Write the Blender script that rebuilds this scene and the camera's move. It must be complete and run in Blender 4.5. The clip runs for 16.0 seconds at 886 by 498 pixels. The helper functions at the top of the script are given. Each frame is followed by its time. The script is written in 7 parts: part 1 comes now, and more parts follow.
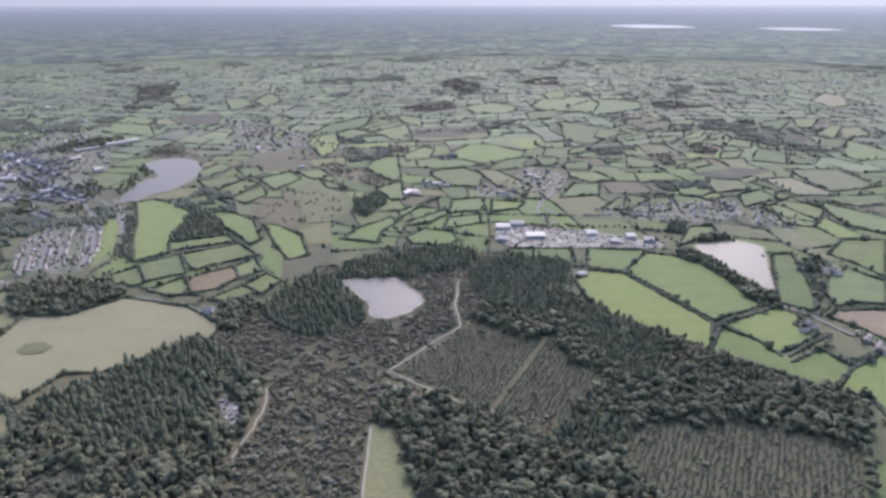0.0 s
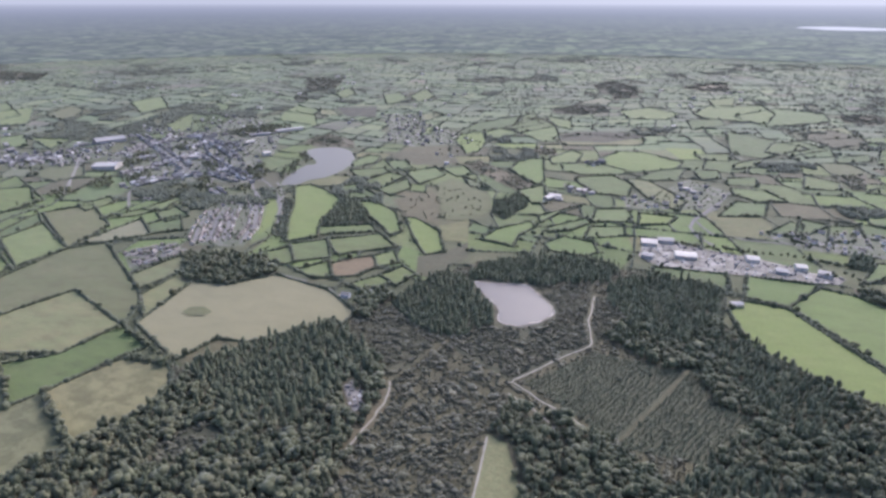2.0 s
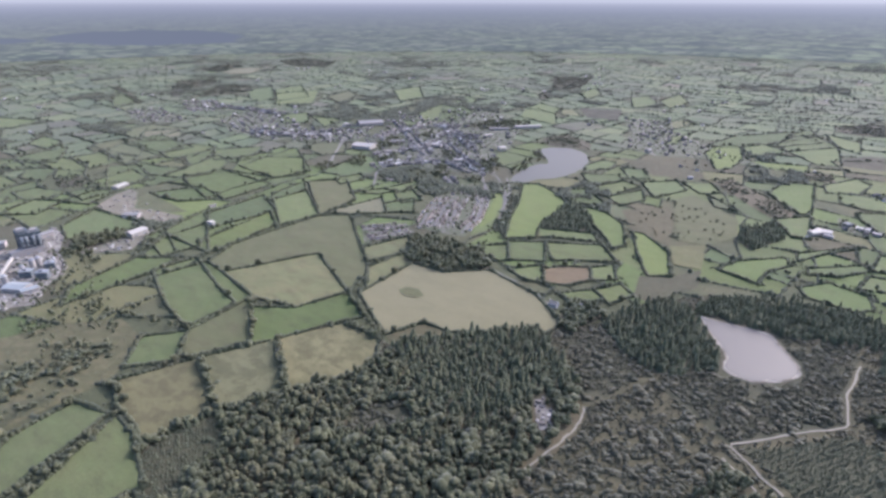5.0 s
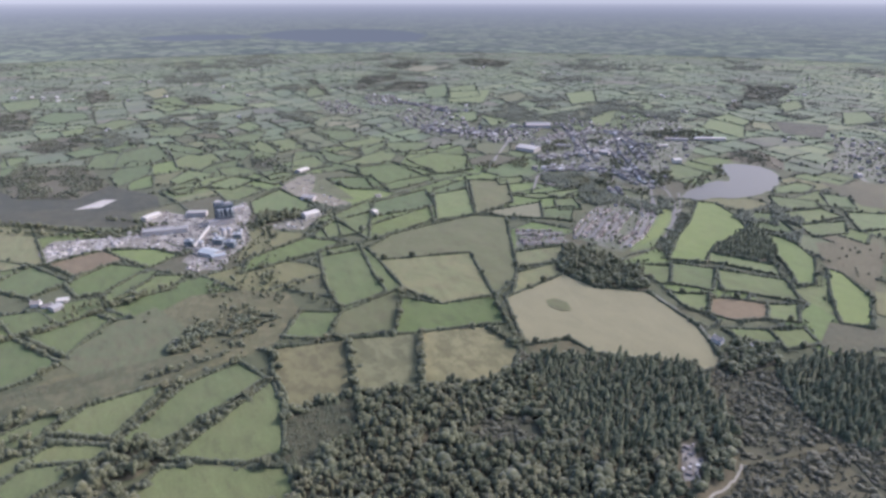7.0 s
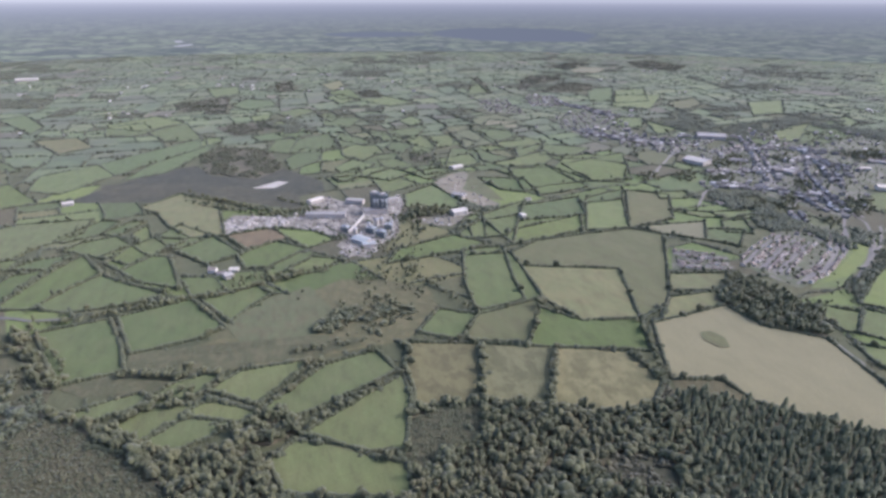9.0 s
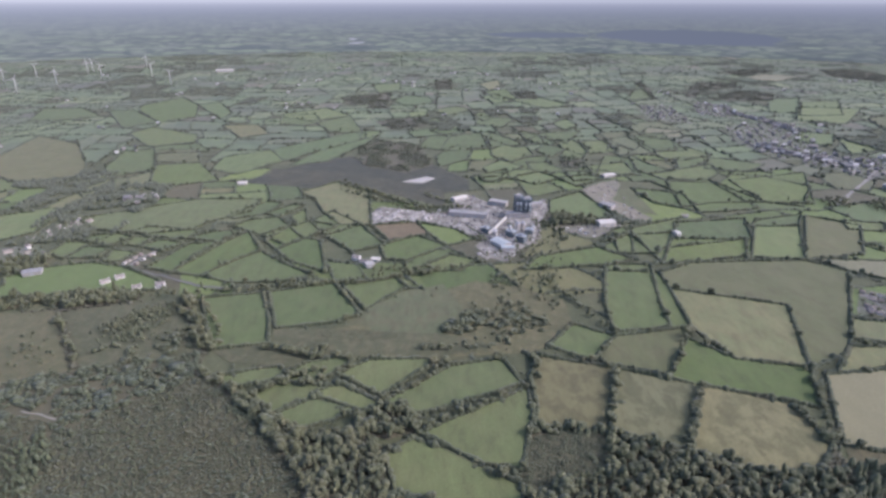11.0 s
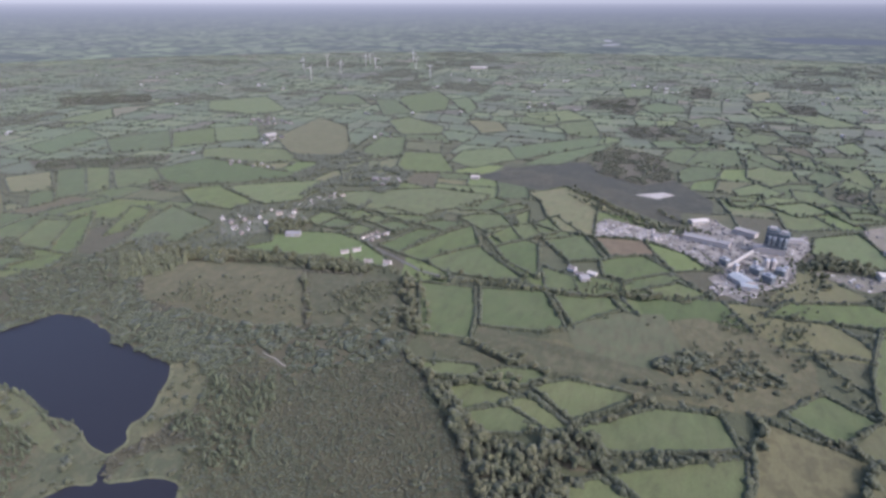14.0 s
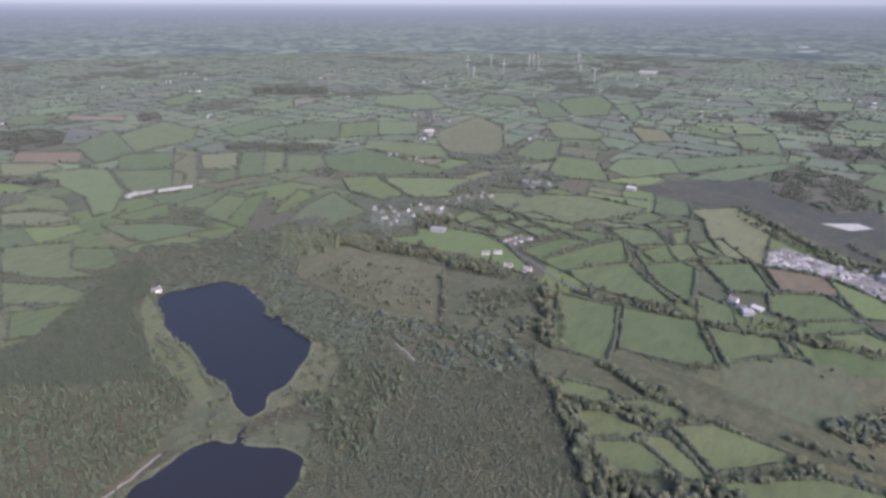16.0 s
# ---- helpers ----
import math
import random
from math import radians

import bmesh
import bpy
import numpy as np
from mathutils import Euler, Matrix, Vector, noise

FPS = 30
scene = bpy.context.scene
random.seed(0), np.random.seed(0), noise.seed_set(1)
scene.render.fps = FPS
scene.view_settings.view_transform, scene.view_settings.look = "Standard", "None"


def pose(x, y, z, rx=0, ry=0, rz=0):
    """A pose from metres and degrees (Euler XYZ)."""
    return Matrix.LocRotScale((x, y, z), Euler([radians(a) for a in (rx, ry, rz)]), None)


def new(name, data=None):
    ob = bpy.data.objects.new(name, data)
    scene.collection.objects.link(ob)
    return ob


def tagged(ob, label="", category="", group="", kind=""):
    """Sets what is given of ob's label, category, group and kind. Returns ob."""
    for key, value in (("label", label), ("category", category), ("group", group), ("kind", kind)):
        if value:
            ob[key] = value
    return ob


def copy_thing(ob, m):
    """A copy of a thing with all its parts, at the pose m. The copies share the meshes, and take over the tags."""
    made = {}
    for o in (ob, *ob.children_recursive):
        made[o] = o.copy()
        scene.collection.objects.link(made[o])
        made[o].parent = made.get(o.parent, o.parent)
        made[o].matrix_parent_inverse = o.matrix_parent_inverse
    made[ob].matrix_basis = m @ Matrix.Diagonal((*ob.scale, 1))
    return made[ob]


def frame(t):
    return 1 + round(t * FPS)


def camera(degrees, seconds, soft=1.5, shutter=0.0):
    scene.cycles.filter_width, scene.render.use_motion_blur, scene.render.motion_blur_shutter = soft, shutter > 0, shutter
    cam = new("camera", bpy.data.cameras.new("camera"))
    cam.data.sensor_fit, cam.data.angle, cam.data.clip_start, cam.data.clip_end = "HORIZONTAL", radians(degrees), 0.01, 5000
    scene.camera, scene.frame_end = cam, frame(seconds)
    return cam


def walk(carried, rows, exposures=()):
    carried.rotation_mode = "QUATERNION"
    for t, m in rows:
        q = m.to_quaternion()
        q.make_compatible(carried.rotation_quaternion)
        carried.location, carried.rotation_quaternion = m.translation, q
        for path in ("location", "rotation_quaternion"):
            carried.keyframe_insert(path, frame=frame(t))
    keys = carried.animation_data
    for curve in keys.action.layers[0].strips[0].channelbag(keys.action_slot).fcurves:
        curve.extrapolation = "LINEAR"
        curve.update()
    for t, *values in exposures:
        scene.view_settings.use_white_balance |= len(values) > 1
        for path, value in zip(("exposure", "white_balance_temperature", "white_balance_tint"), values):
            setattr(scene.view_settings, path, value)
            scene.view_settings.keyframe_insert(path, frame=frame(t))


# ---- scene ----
# ---- camera ----
cam = camera(75.4, 16.0, soft=3.0)
PATH = [
    (0, (0.00, 0.00, 360.00), 0.000, -23.119, -0.043),
    (0.5, (-0.45, 4.68, 359.85), 3.626, -23.141, -0.001),
    (1, (-0.87, 9.07, 359.90), 7.301, -23.152, 0.022),
    (1.5, (-1.48, 13.52, 359.96), 10.989, -23.180, 0.044),
    (2, (-2.34, 18.46, 359.88), 14.639, -23.206, 0.049),
    (2.5, (-3.38, 23.43, 359.76), 18.327, -23.237, 0.055),
    (3, (-4.54, 28.39, 359.32), 22.126, -23.262, 0.043),
    (3.5, (-6.22, 33.48, 358.60), 26.101, -23.304, 0.050),
    (4, (-8.23, 38.57, 357.76), 30.196, -23.335, 0.057),
    (6.5, (-17.89, 59.84, 355.86), 50.613, -23.258, -0.003),
    (7, (-21.43, 62.66, 355.93), 54.879, -23.257, -0.001),
    (7.5, (-24.69, 65.42, 356.40), 58.721, -23.279, 0.016),
    (8, (-28.67, 67.21, 356.86), 62.926, -23.300, 0.052),
    (8.5, (-32.50, 69.83, 357.19), 66.586, -23.336, 0.063),
    (9, (-36.82, 71.72, 357.03), 70.495, -23.356, 0.067),
    (11.5, (-59.91, 79.36, 354.85), 89.461, -23.321, 0.062),
    (12, (-63.72, 79.89, 355.17), 93.386, -23.327, 0.055),
    (12.5, (-67.23, 80.06, 355.89), 97.375, -23.317, 0.010),
    (13, (-71.13, 80.44, 356.02), 101.328, -23.301, 0.026),
    (13.5, (-75.18, 80.31, 355.78), 105.244, -23.296, 0.018),
    (14, (-79.46, 79.62, 355.48), 109.284, -23.293, 0.043),
    (14.5, (-84.51, 78.52, 355.09), 113.208, -23.296, 0.077),
    (15, (-89.29, 77.27, 354.43), 117.059, -23.282, 0.099),
    (15.5, (-93.24, 75.60, 353.63), 120.917, -23.243, 0.111),
    (16, (-97.00, 73.75, 353.04), 124.797, -23.215, 0.155),
]
KELVIN, TINT = 5680.0, 22.5
walk(cam, [(t, pose(*eye, 90 + pitch, 0, yaw) @ pose(0, 0, 0, 0, 0, roll)) for t, eye, yaw, pitch, roll in PATH],
     exposures=[(0.0, 0.44, KELVIN, TINT), (8.0, 0.38, KELVIN + 50, TINT), (12.5, 0.16, KELVIN, TINT + 1.5), (16.0, 0.18, KELVIN - 60, TINT + 3.0)])

# ---- daylight: hazy sun on the far right of the first view ----
SUN_YAW, SUN_HEIGHT = -14.0, 40.0
world = bpy.data.worlds.new("sky")
scene.world = world
world.use_nodes = True
wn = world.node_tree.nodes
sky = wn.new("ShaderNodeTexSky")
sky.sky_type, sky.sun_disc = "NISHITA", False
sky.sun_elevation, sky.sun_rotation = radians(SUN_HEIGHT), radians(-SUN_YAW)
sky.dust_density, sky.air_density, sky.ozone_density = 5.0, 1.2, 1.5
wn["Background"].inputs["Strength"].default_value = 0.22
world.node_tree.links.new(sky.outputs[0], wn["Background"].inputs["Color"])
sun = new("sun", bpy.data.lights.new("sun", "SUN"))
sun.data.energy, sun.data.angle, sun.data.color = 1.5, radians(3.0), (1.0, 0.95, 0.87)
way = Vector((-math.sin(radians(SUN_YAW)) * math.cos(radians(SUN_HEIGHT)), math.cos(radians(SUN_YAW)) * math.cos(radians(SUN_HEIGHT)), math.sin(radians(SUN_HEIGHT))))
sun.matrix_world = Matrix.Translation((0, 0, 600)) @ way.to_track_quat("Z", "Y").to_matrix().to_4x4()


# ---- materials ----
class Mat:
    """A node material put together a few nodes at a time."""

    def __init__(self, name):
        self.m = bpy.data.materials.new(name)
        self.m.use_nodes = True
        self.t = self.m.node_tree
        self.bsdf = self.t.nodes["Principled BSDF"]

    def node(self, kind, **values):
        n = self.t.nodes.new(kind)
        for k, v in values.items():
            if k == "operation":
                n.operation = v
            elif k == "feature":
                n.feature = v
            elif k == "data_type":
                n.data_type = v
            elif k == "blend_type":
                n.blend_type = v
            elif k == "vector_type":
                n.vector_type = v
            else:
                n.inputs[k].default_value = v
        return n

    def link(self, a, b):
        self.t.links.new(a, b)
        return self

    def place(self):
        return self.node("ShaderNodeNewGeometry").outputs["Position"]

    def noise(self, scale, detail=3.0, rough=0.6, at=None):
        n = self.node("ShaderNodeTexNoise", Scale=scale, Detail=detail, Roughness=rough)
        self.link(at or self.place(), n.inputs["Vector"])
        return n.outputs["Fac"]

    def ramp(self, fac, stops):
        r = self.node("ShaderNodeValToRGB")
        while len(r.color_ramp.elements) < len(stops):
            r.color_ramp.elements.new(0.5)
        for e, (at, c) in zip(r.color_ramp.elements, stops):
            e.position, e.color = at, (*c, 1) if len(c) == 3 else c
        self.link(fac, r.inputs[0])
        return r.outputs[0]

    def mix(self, fac, a, b, blend="MIX"):
        n = self.node("ShaderNodeMix", data_type="RGBA", blend_type=blend)
        for value, at in ((fac, n.inputs[0]), (a, n.inputs[6]), (b, n.inputs[7])):
            if isinstance(value, bpy.types.NodeSocket):
                self.link(value, at)
            else:
                at.default_value = value if not isinstance(value, tuple) else (*value, 1)[:4]
        return n.outputs[2]

    def math(self, op, a, b=0.0):
        n = self.node("ShaderNodeMath", operation=op)
        for k, value in enumerate((a, b)):
            if isinstance(value, bpy.types.NodeSocket):
                self.link(value, n.inputs[k])
            else:
                n.inputs[k].default_value = value
        return n.outputs[0]

    def bump(self, height, strength=0.5, distance=0.3):
        b = self.node("ShaderNodeBump", Strength=strength, Distance=distance)
        self.link(height, b.inputs["Height"]).link(b.outputs[0], self.bsdf.inputs["Normal"])

    # bluish sheen at grazing angles stands in for haze over the land
    def haze_sheen(self, weight, tint=(0.88, 0.9, 1.0), rough=0.6):
        self.bsdf.inputs["Sheen Weight"].default_value = weight
        self.bsdf.inputs["Sheen Roughness"].default_value = rough
        self.bsdf.inputs["Sheen Tint"].default_value = (*tint, 1)

    def done(self, colour, rough=0.9, metal=0.0, gloss=0.2):
        if isinstance(colour, bpy.types.NodeSocket):
            self.link(colour, self.bsdf.inputs["Base Color"])
        else:
            self.bsdf.inputs["Base Color"].default_value = (*colour, 1)
        self.bsdf.inputs["Roughness"].default_value = rough
        self.bsdf.inputs["Metallic"].default_value = metal
        self.bsdf.inputs["Specular IOR Level"].default_value = gloss
        return self.m


def scaled(c, k):
    return tuple(min(1.0, v * k) for v in c)


def muted(c):
    """A slight colour cast: a trace more red, a little more blue in every clear green."""
    return c[0] * 1.02, c[1] * 0.99, c[2] * (1.06 if c[1] > 1.12 * c[0] else 0.98)


def grass(name, colour, blotch, amount=0.5, patch=30.0, streaks=0.6, sharp=False):
    """Pasture: sward of one colour, blotches of another, worn and lush patches, fine tussocks."""
    colour, blotch = muted(colour), muted(blotch)
    m = Mat(name)
    own = m.node("ShaderNodeObjectInfo").outputs["Random"]
    big = m.noise(1.0 / patch, 4.0, 0.65)
    fine = m.noise(0.45, 5.0, 0.75)
    base = m.mix(m.math("MULTIPLY", m.ramp(big, [(0.47 if sharp else 0.42, (0, 0, 0)), (0.56 if sharp else 0.68, (1, 1, 1))]), amount), colour, blotch)
    turned = m.node("ShaderNodeMapping")
    turned.inputs["Rotation"].default_value = (0, 0, 0.7)
    turned.inputs["Scale"].default_value = (0.35, 1.0, 1.0)
    m.link(m.place(), turned.inputs["Vector"])
    streak = m.noise(2.6 / patch, 4.0, 0.7, turned.outputs[0])
    base = m.mix(m.ramp(streak, [(0.5, (0, 0, 0)), (0.66, (streaks,) * 3)]), base, scaled(blotch, 0.62))
    base = m.mix(m.ramp(streak, [(0.3, (streaks * 0.8,) * 3), (0.46, (0, 0, 0))]), base, scaled(colour, 1.3))
    base = m.mix(1.0, base, m.ramp(fine, [(0.2, (0.7, 0.7, 0.7)), (0.8, (1.25, 1.25, 1.25))]), "MULTIPLY")
    base = m.mix(1.0, base, m.ramp(own, [(0.0, (0.82, 0.86, 0.85)), (1.0, (1.16, 1.1, 1.02))]), "MULTIPLY")
    m.bump(m.noise(0.8, 4.0, 0.7), 0.6, 0.5)
    m.haze_sheen(0.08)
    return m.done(base, 0.9, gloss=0.2)


def leafy(name, dark, light, grain=1.2, spread=0.5, haze_weight=0.13, dry=0.5):
    """Foliage: every crown its own shade, clumps of leaves within it."""
    dark, light = [(c[0] * 0.87, c[1] * 0.88, c[2] * 0.95) for c in (dark, light)]
    m = Mat(name)
    own = m.node("ShaderNodeNewGeometry").outputs["Random Per Island"]
    one = m.node("ShaderNodeObjectInfo").outputs["Random"]
    patch = m.ramp(m.noise(0.085, 2.0, 0.5), [(0.34, (0, 0, 0)), (0.66, (1, 1, 1))])
    shade = m.math("ADD", m.math("MULTIPLY", m.math("FRACT", m.math("ADD", own, one)), 0.4), m.math("MULTIPLY", patch, 0.6))
    base = m.mix(m.math("MULTIPLY", shade, spread + 0.4), dark, light)
    tawny = m.ramp(m.noise(0.024, 4.0, 0.65), [(0.5, (0, 0, 0)), (0.66, (dry,) * 3)])
    base = m.mix(tawny, base, (light[0] * 0.98, light[1] * 0.84, light[2] * 0.86))
    leaf = m.noise(grain, 5.0, 0.75)
    base = m.mix(1.0, base, m.ramp(leaf, [(0.25, (0.74, 0.75, 0.74)), (0.75, (1.24, 1.24, 1.18))]), "MULTIPLY")
    m.bump(m.noise(grain * 0.9, 4.0, 0.8), 0.7, 0.9)
    # haze over the foliage, given as sheen
    m.haze_sheen(haze_weight, (0.88, 0.92, 1.0))
    return m.done(base, 0.8, gloss=0.15)


def plain(name, colour, rough=0.7, metal=0.0, wear=0.25, grain=1.5, gloss=0.3):
    """Paint, render, roofing or sheet metal, weathered in streaks and specks; each thing a little different."""
    m = Mat(name)
    own = m.node("ShaderNodeObjectInfo").outputs["Random"]
    stain = m.noise(grain * 0.15, 4.0, 0.7)
    fine = m.noise(grain, 4.0, 0.7)
    base = m.mix(m.math("MULTIPLY", stain, wear), colour, scaled(colour, 0.45))
    base = m.mix(1.0, base, m.ramp(fine, [(0.3, (0.85, 0.85, 0.85)), (0.7, (1.08, 1.08, 1.08))]), "MULTIPLY")
    base = m.mix(1.0, base, m.ramp(own, [(0.0, (0.8, 0.8, 0.82)), (1.0, (1.1, 1.08, 1.05))]), "MULTIPLY")
    m.bump(fine, 0.2, 0.05)
    return m.done(base, rough, metal, gloss)


GRASS = {
    "f1": grass("bright_pasture", (0.108, 0.15, 0.04), (0.126, 0.158, 0.05), 0.6, 40, 0.35),
    "f1m": grass("green_pasture", (0.098, 0.134, 0.046), (0.115, 0.14, 0.054), 0.7, 40, 0.45),
    "f2": grass("pasture", (0.086, 0.116, 0.038), (0.1075, 0.1265, 0.0475), 0.7, 35),
    "f2p": grass("dry_pasture", (0.098, 0.124, 0.046), (0.115, 0.131, 0.054), 0.7, 30),
    "f2s": grass("lush_pasture", (0.0826, 0.1159, 0.0314), (0.1007, 0.1225, 0.0399), 0.6, 35),
    "f2r": grass("reddish_meadow", (0.1, 0.114, 0.05), (0.132, 0.116, 0.062), 0.6, 26),
    "f3": grass("pale_meadow", (0.1125, 0.1305, 0.0558), (0.1395, 0.1395, 0.0702), 0.8, 30),
    "f3m": grass("mown_glade", (0.118, 0.134, 0.064), (0.15, 0.152, 0.082), 0.8, 6),
    "f3o": grass("olive_meadow", (0.099, 0.1098, 0.0468), (0.1242, 0.1224, 0.0594), 0.8, 35, 0.5),
    "f3r": grass("rushy_meadow", (0.078, 0.079, 0.041), (0.103, 0.094, 0.051), 0.9, 14),
    "f4": grass("hay_stubble", (0.153, 0.156, 0.093), (0.136, 0.14, 0.081), 0.6, 45, 0.2),
    "f4c": grass("half_cut_hay", (0.15, 0.147, 0.074), (0.098, 0.102, 0.048), 0.85, 26, 0.4, True),
    "f4b": grass("rough_hay", (0.118, 0.118, 0.057), (0.088, 0.089, 0.043), 1.0, 24, 0.45, True),
    "f5": grass("ploughed_soil", (0.135, 0.106, 0.06), (0.16, 0.13, 0.074), 0.7, 25),
    "f5p": grass("pinkish_soil", (0.195, 0.152, 0.098), (0.22, 0.172, 0.11), 0.7, 25),
    "f7": grass("rough_heath", (0.084, 0.09, 0.043), (0.114, 0.109, 0.057), 0.9, 13, 0.5, True),
    "bog": grass("dark_bog", (0.044, 0.048, 0.029), (0.06, 0.062, 0.036), 0.9, 45, 0.6, True),
    "reed": grass("reed_bed", (0.088, 0.1, 0.048), (0.122, 0.124, 0.066), 0.9, 16, 0.5, True),
    "floor": grass("wood_floor", (0.085, 0.082, 0.05), (0.11, 0.098, 0.062), 0.8, 8),
    "row_floor": grass("plantation_floor", (0.082, 0.08, 0.046), (0.074, 0.08, 0.043), 0.8, 8),
    "scrub_floor": grass("clearfell_floor", (0.084, 0.082, 0.049), (0.072, 0.077, 0.042), 0.9, 7),
}
LEAF = {
    "dec": leafy("broadleaf_leaves", (0.0605, 0.0673, 0.0345), (0.1359, 0.1419, 0.067)),
    "con": leafy("conifer_needles", (0.0736, 0.0845, 0.0449), (0.1564, 0.1674, 0.0864), 1.8, dry=0.35),
    "spr": leafy("spruce_needles", (0.0521, 0.0651, 0.0344), (0.093, 0.1097, 0.0558), 1.8, dry=0.25),
    "scr": leafy("scrub_leaves", (0.0636, 0.0636, 0.0378), (0.1285, 0.125, 0.0704), 1.6, dry=0.4),
    "yng": leafy("young_conifer_needles", (0.0671, 0.0757, 0.0413), (0.1188, 0.1294, 0.0678), 2.0, dry=0.3),
    "bir": leafy("birch_leaves", (0.0707, 0.0856, 0.0446), (0.1395, 0.16, 0.0818), 1.5, dry=0.25),
    "car": leafy("carr_leaves", (0.056, 0.068, 0.038), (0.118, 0.132, 0.068), 1.5, dry=0.3),
    "bush": leafy("gorse_leaves", (0.07, 0.08, 0.041), (0.126, 0.136, 0.068), 1.5),
    "scg": leafy("willow_scrub_leaves", (0.06, 0.07, 0.037), (0.118, 0.128, 0.064), 1.5),
    # far copies of hedge and wood leaves, haze mixed into the colour
    "far": leafy("hazed_hedge_leaves", (0.055, 0.065, 0.037), (0.094, 0.106, 0.058), 0.5, haze_weight=0.14, dry=0.2),
    "far_wood": leafy("hazed_wood_leaves", (0.06, 0.07, 0.039), (0.096, 0.106, 0.056), 0.5, haze_weight=0.16, dry=0.1),
    "hedge": leafy("hedge_leaves", (0.05, 0.06, 0.031), (0.1, 0.111, 0.055), 1.4, haze_weight=0.14),
}
BARK = plain("bark", (0.12, 0.095, 0.07), 0.95, wear=0.6)


def far_grass():
    """The patchwork beyond: one green, straw or brown to each field."""
    m = Mat("far_pasture")
    own = m.node("ShaderNodeNewGeometry").outputs["Random Per Island"]
    kinds = m.ramp(own, [(p, (c[0] * 1.03, c[1], c[2] * 1.08)) for p, c in ((0.0, (0.075, 0.104, 0.044)), (0.22, (0.105, 0.146, 0.05)), (0.42, (0.085, 0.115, 0.048)), (0.6, (0.118, 0.156, 0.056)), (0.76, (0.1, 0.118, 0.056)), (0.88, (0.13, 0.162, 0.06)), (0.95, (0.09, 0.088, 0.052)), (1.0, (0.14, 0.13, 0.076)))])
    big = m.noise(0.02, 4.0, 0.65)
    base = m.mix(1.0, kinds, m.ramp(big, [(0.3, (0.72, 0.75, 0.75)), (0.7, (1.15, 1.12, 1.1))]), "MULTIPLY")
    land = m.noise(0.0026, 4.0, 0.6)
    base = m.mix(m.ramp(land, [(0.46, (0, 0, 0)), (0.6, (0.62, 0.62, 0.62))]), base, (0.076, 0.084, 0.052))
    base = m.mix(m.ramp(land, [(0.34, (0.5, 0.5, 0.5)), (0.46, (0, 0, 0))]), base, (0.125, 0.155, 0.066))
    m.bump(m.noise(0.3, 4.0, 0.7), 0.5, 0.6)
    # stronger haze sheen than on the nearer fields
    m.haze_sheen(0.11)
    return m.done(base, 0.9, gloss=0.2)


def open_land():
    m = Mat("open_land")
    base = m.ramp(m.noise(0.012, 5.0, 0.65), [(0.3, (0.058, 0.066, 0.034)), (0.5, (0.08, 0.088, 0.044)), (0.7, (0.105, 0.1, 0.054))])
    base = m.mix(1.0, base, m.ramp(m.noise(0.25, 4.0, 0.7), [(0.25, (0.7, 0.7, 0.7)), (0.75, (1.25, 1.25, 1.2))]), "MULTIPLY")
    m.bump(m.noise(0.5, 4.0, 0.7), 0.6, 0.6)
    m.haze_sheen(0.06)
    return m.done(base, 0.9, gloss=0.2)


def water(name, colour):
    m = Mat(name)
    m.bump(m.noise(0.7, 4.0, 0.6), 0.06, 0.2)
    m.bsdf.inputs["IOR"].default_value = 1.33
    return m.done(colour, 0.4, gloss=0.5)


FAR_GRASS, OPEN_LAND, WATER = far_grass(), open_land(), water("lake_water", (0.023, 0.023, 0.027))
# bright sky mirrored by the sunward lakes, put into their base colour
GLARE_WATER = water("glare_lake_water", (0.086, 0.084, 0.082))
TURBID_GLARE = water("turbid_glare_water", (0.085, 0.083, 0.07))


# ---- mesh helpers ----
def mesh_np(name, verts, faces, material, smooth=False):
    """A mesh from arrays of places and of triangles or quads."""
    verts, faces = np.asarray(verts, np.float32), np.asarray(faces, np.int32)
    me = bpy.data.meshes.new(name)
    n, k = faces.shape
    me.vertices.add(len(verts))
    me.vertices.foreach_set("co", verts.ravel())
    me.loops.add(n * k)
    me.loops.foreach_set("vertex_index", faces.ravel())
    me.polygons.add(n)
    me.polygons.foreach_set("loop_start", np.arange(0, n * k, k, dtype=np.int32))
    me.polygons.foreach_set("use_smooth", np.full(n, smooth))
    me.update(calc_edges=True)
    me.materials.append(material)
    return me


def part(name, bm, material, parent=None, label="", smooth=False):
    """A bmesh, or a finished mesh, as one object, under a thing or a part."""
    if isinstance(bm, bmesh.types.BMesh):
        me = bpy.data.meshes.new(name)
        bmesh.ops.recalc_face_normals(bm, faces=bm.faces)
        bm.to_mesh(me)
        bm.free()
        me.materials.append(material)
        if smooth:
            me.polygons.foreach_set("use_smooth", np.full(len(me.polygons), True))
    else:
        me = bm
    ob = new(name, me)
    ob.parent = parent
    return tagged(ob, label)


def many(template, places, sizes, turns):
    """Copies of a template (places, triangles) as one pair of arrays. sizes: rows of x, y, z."""
    tv, tf = template
    c, s = np.cos(turns)[:, None], np.sin(turns)[:, None]
    v = tv[None] * sizes[:, None, :]
    x, y = v[..., 0] * c - v[..., 1] * s, v[..., 0] * s + v[..., 1] * c
    v = np.stack([x, y, v[..., 2]], -1) + places[:, None, :]
    f = tf[None] + (np.arange(len(places)) * len(tv))[:, None, None]
    return v.reshape(-1, 3), f.reshape(-1, 3)


